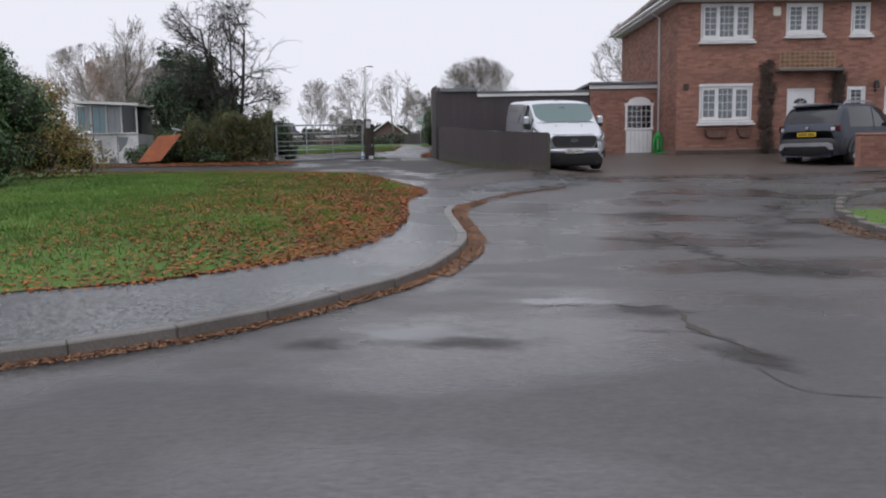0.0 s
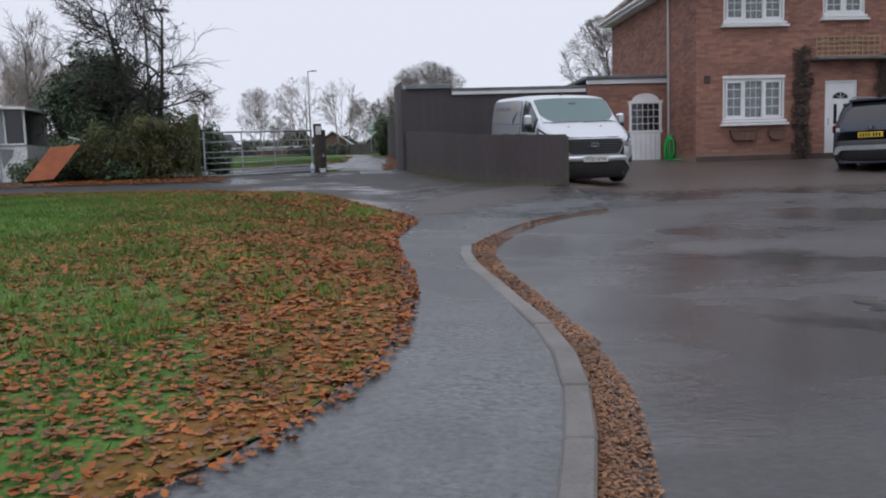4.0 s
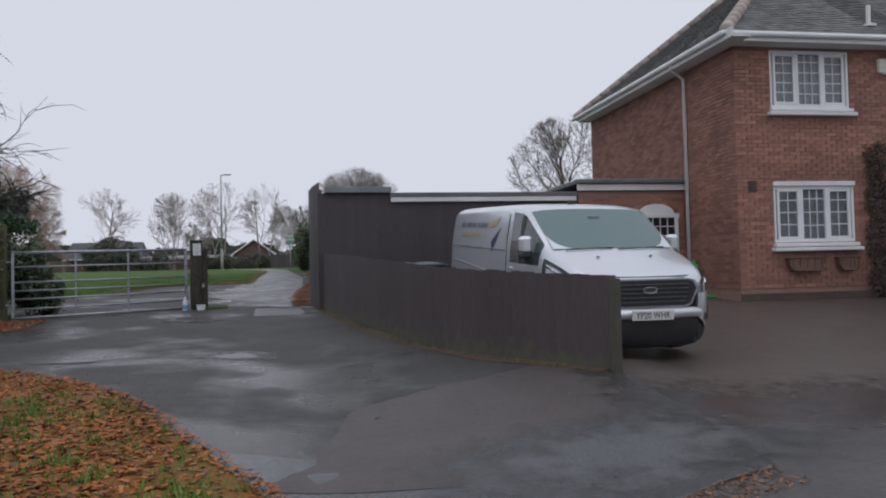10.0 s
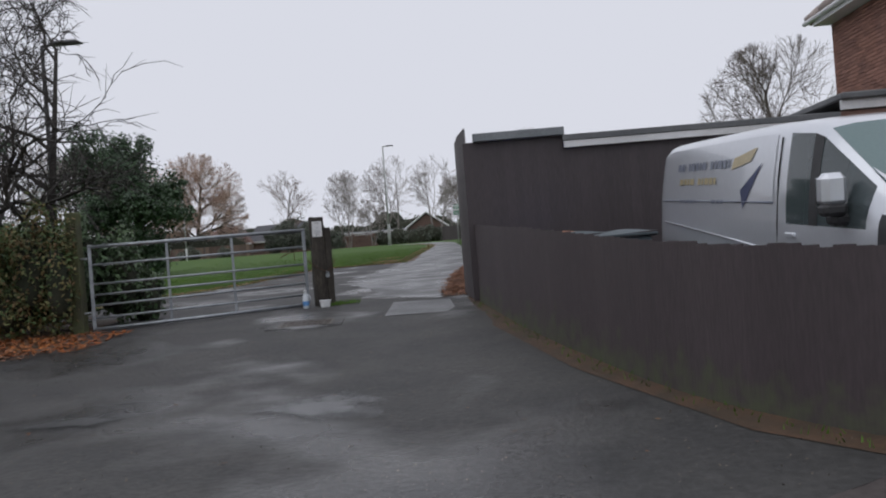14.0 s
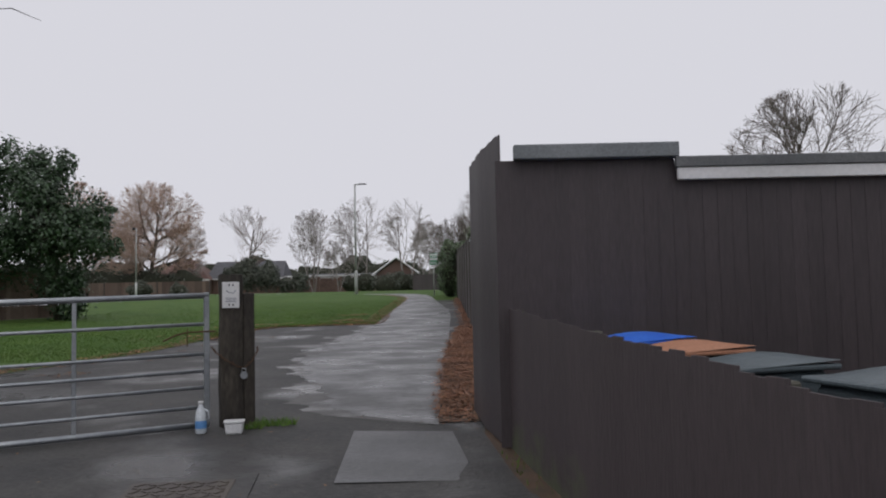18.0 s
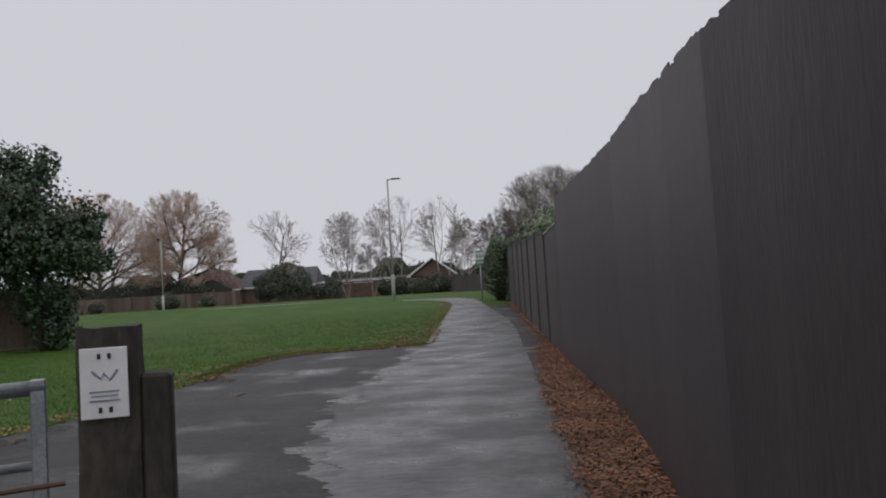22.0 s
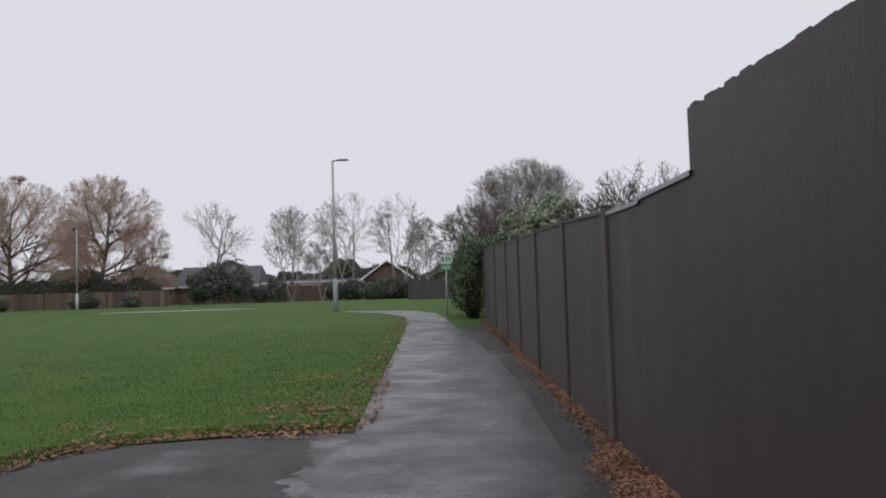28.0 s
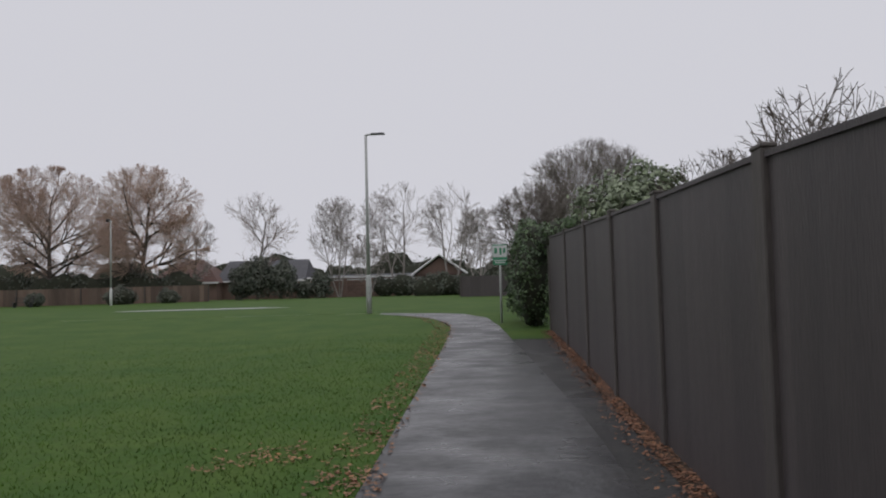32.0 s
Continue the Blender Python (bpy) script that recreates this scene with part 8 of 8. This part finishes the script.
def chain_links(path, count, size):
    """Oval links strung along a path, each turned a quarter against the last."""
    g = Geo()
    line = [Vector(p) for p in path]
    run = [0.0]
    for p, q in zip(line, line[1:]):
        run.append(run[-1] + (q - p).length)
    at = lambda s: Vector([float(np.interp(s, run, [p[i] for p in line])) for i in range(3)])
    for i in range(count):
        s = run[-1] * (i + 0.5) / count
        c, d = at(s), (at(min(s + 0.02, run[-1])) - at(max(s - 0.02, 0))).normalized()
        side = d.cross(Vector((0, 1, 0.2))).normalized()
        if i % 2:
            side = d.cross(side).normalized()
        g.tube([tuple(c + d * size * math.cos(t) + side * size * 0.6 * math.sin(t)) for t in [2 * math.pi * k / 8 for k in range(9)]], size * 0.22, 5)
    return g


part("chain", chain_links([(-0.19, 0.02, 0.80), (-0.16, -0.10, 0.76), (-0.08, -0.15, 0.69), (0.04, -0.16, 0.62), (0.10, -0.15, 0.605), (0.17, -0.14, 0.66), (0.235, -0.08, 0.76), (0.24, 0.04, 0.79)], 26, 0.017), RUSTCHAIN, post, "rusty chain")
part("padlock", Geo().tube([(0.095, -0.185, 0.535), (0.095, -0.150, 0.535)], 0.034, 12).tube([(0.078, -0.167, 0.56), (0.078, -0.167, 0.60), (0.112, -0.167, 0.60), (0.112, -0.167, 0.56)], 0.007, 6), GALV, post, "round silver padlock")
sign = thing("notice", "small white notice with faded drawing nailed to the post", "notice", (PX, PYY, pz + 0.063), 19)
part("card", Geo().box((-0.02, -0.132, 1.19), (0.16, 0.008, 0.25), 0, 0.003), SIGNW, sign)
for x, z, w, h, mt in ((-0.035, 1.285, 0.012, 0.02, INK), (0.0, 1.285, 0.012, 0.02, INK), (-0.035, 1.095, 0.012, 0.02, INK), (0.0, 1.095, 0.012, 0.02, INK), (-0.02, 1.145, 0.09, 0.004, DECALG), (-0.02, 1.128, 0.10, 0.006, DECALG), (-0.02, 1.16, 0.10, 0.005, DECALG)):
    part("print", Geo().box((x, -0.1375, z), (w, 0.003, h)), mt, sign)
part("drawing", Geo().tube([(-0.06, -0.138, 1.235), (-0.03, -0.138, 1.205), (-0.02, -0.138, 1.225), (0.0, -0.138, 1.20), (0.025, -0.138, 1.235)], 0.004, 4), DECALG, sign)
bottle = thing("milk_bottle", "clear plastic milk bottle with blue label by the gate", "bottle", (-2.54, 29.66, zg(-2.54, 29.66)))
part("body", Geo().tube([(0, 0, 0), (0, 0, 0.012), (0, 0, 0.15), (0, 0, 0.21), (0, 0, 0.25), (0, 0, 0.275)], [0.046, 0.052, 0.052, 0.042, 0.022, 0.020], 14), MILK, bottle, smooth=True)
part("label", Geo().tube([(0, 0, 0.05), (0, 0, 0.12)], 0.0535, 14, cap=False), LABELBLUE, bottle, "blue paper label", smooth=True)
part("cap", Geo().tube([(0, 0, 0.270), (0, 0, 0.295)], 0.024, 12), PLASTICW, bottle, smooth=True)
part("handle", Geo().tube([(0.045, 0, 0.12), (0.075, 0, 0.14), (0.07, 0, 0.20), (0.03, 0, 0.225)], 0.009, 6), MILK, bottle, smooth=True)
tub = thing("plastic_tub", "white rectangular plastic tub standing by the post", "tub", (-2.22, 29.62, zg(-2.22, 29.62)), 10)
part("body", Geo().box((0, 0, 0.055), (0.15, 0.11, 0.11), 0, 0.015, 1.12), PLASTICW, tub)
part("rim", Geo().box((0, 0, 0.115), (0.185, 0.14, 0.016), 0, 0.006), PLASTICW, tub)

mh = thing("manhole_cover", "worn iron manhole cover set in the tarmac", "manhole cover", (-2.12, 27.72, zg(-2.12, 27.72) + 0.004), 4)
sl_ = math.degrees(math.atan2(zg(-2.1, 28.1) - zg(-2.1, 27.3), 0.8))
mh.matrix_world = pose(-2.12, 27.72, zg(-2.12, 27.72) + 0.004, sl_, 0, 6)
part("surround", Geo().box((0, 0, 0), (1.0, 0.85, 0.014)), TARMAC, mh)
part("frame", Geo().box((0, 0, 0.004), (0.72, 0.56, 0.016), 0, 0.004), IRON, mh)
mt_ = fixed(Geo().box((0, 0, 0), (0.075, 0.03, 0.006), 45, 0.002).mesh("tread", IRON))
for i in range(8):
    for k in range(6):
        piece("tread", mt_, mh, pose(-0.29 + 0.083 * i, -0.21 + 0.084 * k, 0.015, 0, 0, 0 if (i + k) % 2 else 90))

# wheelie bins behind the low fence
def wheelie_bin(at, rz, lid_mat, label):
    b = thing("wheelie_bin", label, "bin", at, rz, group="wheelie bins behind the fence")
    part("body", Geo().box((0, 0, 0.46), (0.46, 0.50, 0.84), 0, 0.03, 1.12), BOARDGREY, b)
    lid = part("lid", Geo().grid([[(-0.29 + 0.58 * i / 8, -0.33 + 0.66 * k / 8, 0.905 + 0.05 * math.sin(math.pi * i / 8) * math.sin(math.pi * k / 8) + 0.03 * k / 8) for i in range(9)] for k in range(9)]).box((0, 0, 0.90), (0.58, 0.66, 0.03), 0, 0.01), lid_mat, b, smooth=False)
    part("handle", Geo().tube([(-0.22, 0.36, 0.89), (0.22, 0.36, 0.89)], 0.018, 8), BLACKP, b)
    for sx in (-1, 1):
        part("wheel", Geo().tube([(sx * 0.20, 0.25, 0.11), (sx * 0.26, 0.25, 0.11)], 0.11, 14), BLACKP, b)
    return b


for x, y, rz, mt, lab in ((1.13, 28.12, -70, BOARDBLUE, "grey wheelie bin with a bright blue lid"), (1.28, 27.42, -72, BOARDORANGE, "grey wheelie bin with a terracotta brown lid"), (1.47, 26.72, -75, BOARDGREY, "grey wheelie bin with a slate grey lid"), (1.88, 26.0, -75, BOARDGREY, "grey wheelie bin with a slate grey lid")):
    wheelie_bin((x, y, zg(x, y) - drop(x, y) - 0.02), rz, mt, lab)

# ---- street lamps and signs ----
def street_lamp(name, label, at, h, arm, mat_low, mat_up, rz=0.0, r=0.07):
    s = thing(name, label, "street lamp", at, rz, group="street lamps")
    part("base", Geo().tube([(0, 0, -0.1), (0, 0, 1.35), (0, 0, 1.45)], [r * 1.5, r * 1.5, r], 12), mat_low, s, "pale wider base section", smooth=True)
    part("column", Geo().tube([(0, 0, 1.4), (0, 0, h)], [r, r * 0.7], 12), mat_up, s, smooth=True)
    part("arm", Geo().tube([(0, 0, h - 0.02), (arm * 0.4, 0, h + 0.02)], r * 0.55, 8), mat_up, s, smooth=True)
    part("lamp_head", Geo().box((arm * 0.62, 0, h + 0.02), (arm * 0.75, 0.22, 0.07), 0, 0.02, 0.8), LAMPDARK, s, "flat dark lamp head")
    part("inspection_door", Geo().box((0, -r * 1.5, 0.7), (0.09, 0.012, 0.45), 0, 0.004), mat_low, s)
    return s


street_lamp("street_lamp", "tall grey steel street lamp on the park grass", (-5.75, 71.6, zg(-5.75, 71.6)), 6.8, 0.75, LAMPGREY, LAMPGREY)
street_lamp("street_lamp", "dark street lamp standing behind the bare tree", (-7.75, 31.9, zg(-7.7, 31.9)), 5.15, 0.78, LAMPDARK, LAMPDARK, r=0.05)
street_lamp("street_lamp", "slim street lamp with a white painted foot", (-33.2, 107.5, zg(-33, 107)), 7.2, -0.35, FASCIA, LAMPGREY, r=0.075)
street_lamp("street_lamp", "distant street lamp beyond the park", (-17.5, 150, zg(-17, 150)), 7.0, 0.8, LAMPGREY, LAMPGREY, r=0.08)
ps = thing("park_sign", "green and white park sign on a grey pole", "sign", (-0.86, 65.2, zg(-0.86, 65.2)))
part("pole", Geo().tube([(0, 0, -0.1), (0, 0, 2.25)], 0.035, 10), LAMPGREY, ps, smooth=True)
board = part("board", Geo().box((0, -0.05, 2.0), (0.42, 0.02, 0.60), 0, 0.01), SIGNG, ps, "green sign face")
part("panel", Geo().box((0, -0.062, 2.10), (0.40, 0.006, 0.34), 0, 0.003), SIGNW, board)
for x, z, w, h in ((-0.12, 2.12, 0.08, 0.16), (0.02, 2.10, 0.06, 0.2), (0.13, 2.12, 0.07, 0.14)):
    part("symbol", Geo().box((x, -0.067, z), (w, 0.004, h)), SIGNG, board)
part("text_bar", Geo().box((0, -0.064, 1.83), (0.36, 0.006, 0.03)).box((0, -0.064, 1.77), (0.30, 0.006, 0.03)), SIGNW, board)
bench = thing("bench", "dark park bench far across the grass", "bench", (-41.5, 108.5, zg(-41, 108)))
for z, y in ((0.45, -0.15), (0.45, 0.0), (0.45, 0.15), (0.70, 0.24), (0.85, 0.27)):
    part("slat", Geo().box((0, y, z), (1.8, 0.11, 0.04), 0, 0.01), BLACKP, bench)
for x in (-0.75, 0.75):
    part("leg", Geo().box((x, 0, 0.22), (0.07, 0.4, 0.46), 0, 0.01).box((x, 0.25, 0.6), (0.06, 0.06, 0.6)), BLACKP, bench)

# ---- shed, board and brown fence on the left ----
shed = thing("shed", "dirty white shed with a felt roof and curtained windows", "shed", (-11.6, 29.1, 0), 4)
shed.scale = (0.86, 1, 1)
sz = 1.5
part("lower_wall", Geo().box((0, 1.0, sz + 0.55), (2.5, 2.0, 1.15)), RENDERW, shed, "stained white lower wall")
part("upper_wall", Geo().box((0, 1.25, sz + 1.62), (2.46, 1.5, 1.0)), BLACKP, shed)
part("roof", Geo().slab([(-1.4, sz + 2.22), (1.4, sz + 2.10), (1.4, sz + 2.18), (-1.4, sz + 2.30)], (-0.25, 2.15), "y"), FASCIA, shed, "pale felt roof sloping to one end")
for i in range(5):
    part("window_post", Geo().box((-1.22 + 0.61 * i, 0.02, sz + 1.64), (0.06, 0.06, 1.02), 0, 0.006), RENDERW, shed)
for i in range(4):
    p = part("pane", Geo().box((-0.915 + 0.61 * i, 0.03, sz + 1.64), (0.55, 0.012, 0.98)), DARKGLASS if i == 3 else PANE, shed)
    p.visible_shadow = False
    if i in (0, 1, 2):
        for half in (0, 1):
            part("curtain", Geo().grid([[(-1.16 + 0.61 * i + 0.25 * half + 0.25 * k / 9, 0.07 + 0.012 * math.sin(k * 1.8 + half), z) for k in range(10)] for z in (sz + 1.18, sz + 2.08)]), ((TEAL, CURTAIN), (TEAL, TEAL), (CURTAIN, CURTAIN))[i][half], shed, smooth=True)
part("bare_patch", Geo().slab([(0.42, sz + 1.02), (0.86, sz + 1.0), (0.78, sz + 0.78), (0.60, sz + 0.60), (0.48, sz + 0.46), (0.44, sz + 0.7)], (-0.004, 0.01), "y"), COPING, shed, "grey patch where the paint has peeled")
part("bare_patch", Geo().slab([(-0.36, sz + 0.86), (-0.22, sz + 0.92), (-0.20, sz + 0.5), (-0.12, sz + 0.12), (-0.28, sz + 0.1), (-0.27, sz + 0.48)], (-0.004, 0.01), "y"), COPING, shed)
part("bare_patch", Geo().slab([(0.0, sz + 0.22), (0.3, sz + 0.30), (0.38, sz + 0.08), (0.1, sz + 0.05)], (-0.004, 0.01), "y"), COPING, shed)
part("joint_strip", Geo().box((0.40, -0.006, sz + 0.56), (0.03, 0.012, 1.1)), COPING, shed)
part("sill", Geo().box((0, 0.0, sz + 1.14), (2.5, 0.12, 0.05), 0, 0.01), RENDERW, shed)
stand = thing("plant_stand", "white wire plant stand with shallow dishes by the shed", "stand", (-11.75, 27.7, zg(-11.75, 27.7)))
part("stem", Geo().tube([(0, 0, 0), (0.02, 0, 0.6), (0, 0, 1.0)], 0.022, 6), PLASTICW, stand)
for k in range(6):
    a = 2 * math.pi * k / 6
    part("arm", Geo().tube([(0.02, 0, 0.72 + 0.03 * k), (0.22 * math.cos(a), 0.12 * math.sin(a), 0.84 + 0.05 * k)], 0.012, 5), PLASTICW, stand)
    part("dish", Geo().tube([(0.22 * math.cos(a), 0.12 * math.sin(a), 0.83 + 0.05 * k), (0.24 * math.cos(a), 0.13 * math.sin(a) - 0.02, 0.90 + 0.05 * k)], [0.05, 0.10], 10), PLASTICW, stand)
rb = thing("rusty_sheet", "rust-orange board leaning on the bank", "board")
B0, U0, W0, T0 = Vector((-10.05, 27.62, 1.56)), Vector((0.80, -0.03, 0.05)), Vector((0.66, 0.30, 0.90)), Vector((0.02, -0.035, 0.02))
corners = [B0, B0 + U0, B0 + U0 + W0, B0 + W0]
part("sheet", Geo().add([tuple(p) for p in corners] + [tuple(p + T0) for p in corners], [(0, 1, 2, 3), (4, 5, 6, 7), (0, 1, 5, 4), (1, 2, 6, 5), (2, 3, 7, 6), (3, 0, 4, 7)]), RUST, rb)
part("lip", Geo().tube([tuple(B0 + W0), tuple(B0 + W0 + U0)], 0.03, 6), RUST, rb)
pole2 = thing("leaning_pole", "pale pole leaning behind the board", "pole")
part("shaft", Geo().tube([(-9.5, 28.2, 1.7), (-8.75, 28.05, 2.7)], 0.03, 8).tube([(-8.95, 28.05, 2.74), (-8.5, 28.05, 2.62)], 0.03, 6), GALV, pole2)
board_fence("brown_fence", "weathered brown wooden fence beyond the holly", [(-14.2, 51.4), (-19.5, 47.2)], lambda s: 3.98, 0.14, BROWNWOOD, 2.4, face=1)
board_fence("shed_fence", "brown wooden fence beside the shed", [(-10.1, 31.0), (-7.6, 31.6)], lambda s: 3.35, 0.14, BROWNWOOD, 1.8, face=1)
lw = thing("front_garden_wall", "low brick wall with a square pier under the evergreen", "wall", kind="structure")
wz2 = zg(-9, 14.9) - 0.05
part("core", Geo().box((-10.5, 14.75, wz2 + 0.2), (3.8, 0.2, 0.55)), MORTAR, lw)
gb2, _ = brickwork(-12.4, -8.7, wz2 - 0.1, wz2 + 0.45, [], lambda g, u, z, w: g.box((u, 14.645, z), (w, 0.02, 0.065)))
part("brickwork", gb2, BRICK, lw, kind="stuff", fix=False)
part("coping", Geo().box((-10.5, 14.75, wz2 + 0.50), (3.8, 0.28, 0.06), 0, 0.012), BRICK, lw)
pier = part("pier", Geo().box((-8.45, 14.75, wz2 + 0.35), (0.42, 0.42, 0.9)), MORTAR, lw)
gb3, _ = brickwork(-8.67, -8.23, wz2 - 0.1, wz2 + 0.8, [], lambda g, u, z, w: g.box((u, 14.535, z), (w, 0.02, 0.065)).box((-8.235, 14.75 + (u + 8.45), z), (0.02, w, 0.065)))
part("brickwork", gb3, BRICK, pier, kind="stuff", fix=False)
part("pier_cap", Geo().box((-8.45, 14.75, wz2 + 0.84), (0.54, 0.54, 0.08), 0, 0.015), BRICK, pier)

# ---- far side of the park ----
def far_house(name, label, x0, x1, y0, y1, eave, ridge, hip, walls, roof, wins=(), gable_front=False):
    h = thing(name, label, "house", group="houses across the park")
    z0 = zg((x0 + x1) / 2, y0) - 0.2
    part("wall", Geo().box(((x0 + x1) / 2, (y0 + y1) / 2, (z0 + eave) / 2), (x1 - x0, y1 - y0, eave - z0)), walls, h)
    a, b, c, d = x0 - 0.4, x1 + 0.4, y0 - 0.4, y1 + 0.4
    if gable_front:
        m = (x0 + x1) / 2
        part("roof", Geo().add([(a, c, eave), (m, c, ridge), (b, c, eave), (a, d, eave), (m, d, ridge), (b, d, eave)], [(0, 1, 4, 3), (1, 2, 5, 4), (0, 3, 5, 2), (3, 4, 5)]), roof, h)
        part("gable", Geo().slab([(x0, eave), (x1, eave), (m, ridge - 0.35)], (y0 - 0.02, y0 + 0.2), "y"), walls, h)
        part("bargeboard", Geo().tube([(a, c - 0.05, eave), (m, c - 0.05, ridge)], 0.13, 4).tube([(m, c - 0.05, ridge), (b, c - 0.05, eave)], 0.13, 4), WHITE, h, "white bargeboards")
    else:
        m = (y0 + y1) / 2
        part("roof", Geo().add([(a, c, eave), (b, c, eave), (b, d, eave), (a, d, eave), (a + hip, m, ridge), (b - hip, m, ridge)], [(0, 1, 5, 4), (1, 2, 5), (2, 3, 4, 5), (3, 0, 4), (3, 2, 1, 0)]), roof, h)
        part("fascia", Geo().box(((a + b) / 2, c, eave), (b - a, 0.06, 0.2)), WHITE, h)
    for wx, wz, ww, wh in wins:
        w = part("window", Geo().box((wx, y0 - 0.03, wz), (ww, 0.08, wh), 0, 0.02), WHITE, h, "white framed window")
        part("pane", Geo().box((wx, y0 - 0.075, wz), (ww - 0.2, 0.02, wh - 0.2)), DARKGLASS, w)
    return h


far_house("far_house", "low red brick bungalow with brown hipped roof", -42.5, -34.0, 136, 144, 5.6, 8.6, 3.4, FARBRICK, mat("brown_roof", (0.13, 0.065, 0.05), (0.10, 0.055, 0.045), 1, 0.7, 0.2, 20))
far_house("far_house", "brick bungalow with a grey slate roof", -34.5, -24.0, 138, 146, 5.7, 8.4, 0.5, FARBRICK, FARROOF, wins=((-31.5, 4.9, 1.2, 0.9),))
far_house("far_house", "brick house with white bargeboards facing the park", -10.4, -4.4, 140, 148, 6.0, 8.4, 0, FARBRICK, FARROOF, gable_front=True, wins=((-7.4, 5.0, 1.2, 0.9),))
far_house("far_house", "long low brick building with a flat grey roof", -23.5, -10.8, 139, 145, 5.9, 6.3, 0.4, FARBRICK, FARROOF)
fw = thing("park_wall", "long red brick wall along the far side of the park", "wall", kind="structure")
wallz = zg(-15, 131)
part("core", Geo().box((-16, 131.1, wallz + 0.9), (22, 0.25, 2.0)), MORTAR, fw)
rowsf = Geo()
for k in range(12):
    for i in range(50):
        rowsf.box((-26.8 + 0.44 * i + (0.22 if k % 2 else 0), 130.96, wallz + 0.08 + 0.15 * k), (0.42, 0.03, 0.14))
part("brickwork", rowsf, FARBRICK, fw, kind="stuff", fix=False)
for i in range(8):
    part("pier", Geo().box((-26.5 + 3.0 * i, 131.0, wallz + 0.98), (0.4, 0.4, 2.1), 0, 0.02), FARBRICK, fw)
part("coping", Geo().box((-16, 131.1, wallz + 1.95), (22.2, 0.35, 0.10), 0, 0.02), WHITE, fw)
board_fence("far_fence", "pale weathered fence across the park", [(-64, 113.5), (-28, 116.5)], lambda s: 5.0, 0.42, BROWNWOOD, 6.0, face=1)
board_fence("right_far_fence", "dark fence behind the thicket", [(-3.5, 104), (14, 98)], lambda s: 4.9, 0.42, FENCE2, 6.0, face=1)
far_puddle = part("puddle", ruled([((-20, 81.6), (-12.8, 81.6)), ((-21, 82.5), (-11.5, 82.5)), ((-19, 83.8), (-13.5, 83.8))], 4, 8, 0.024), SKYPALE, None, "puddle on the grass coloured pale like reflected sky", kind="structure", fix=False)
far_puddle["category"] = "puddle"
# roofs and trees that close the place behind the camera
far_house("house_behind", "red brick house behind the turning head", -14, -4, -22, -14, 4.2, 6.6, 3.0, FARBRICK, FARROOF)
far_house("house_behind", "red brick house behind the turning head", 2, 12, -24, -16, 4.2, 6.6, 3.0, FARBRICK, FARROOF)
far_house("house_beside", "red brick house across the road", 24, 32, 2, 12, 5.0, 8.0, 3.0, FARBRICK, FARROOF)
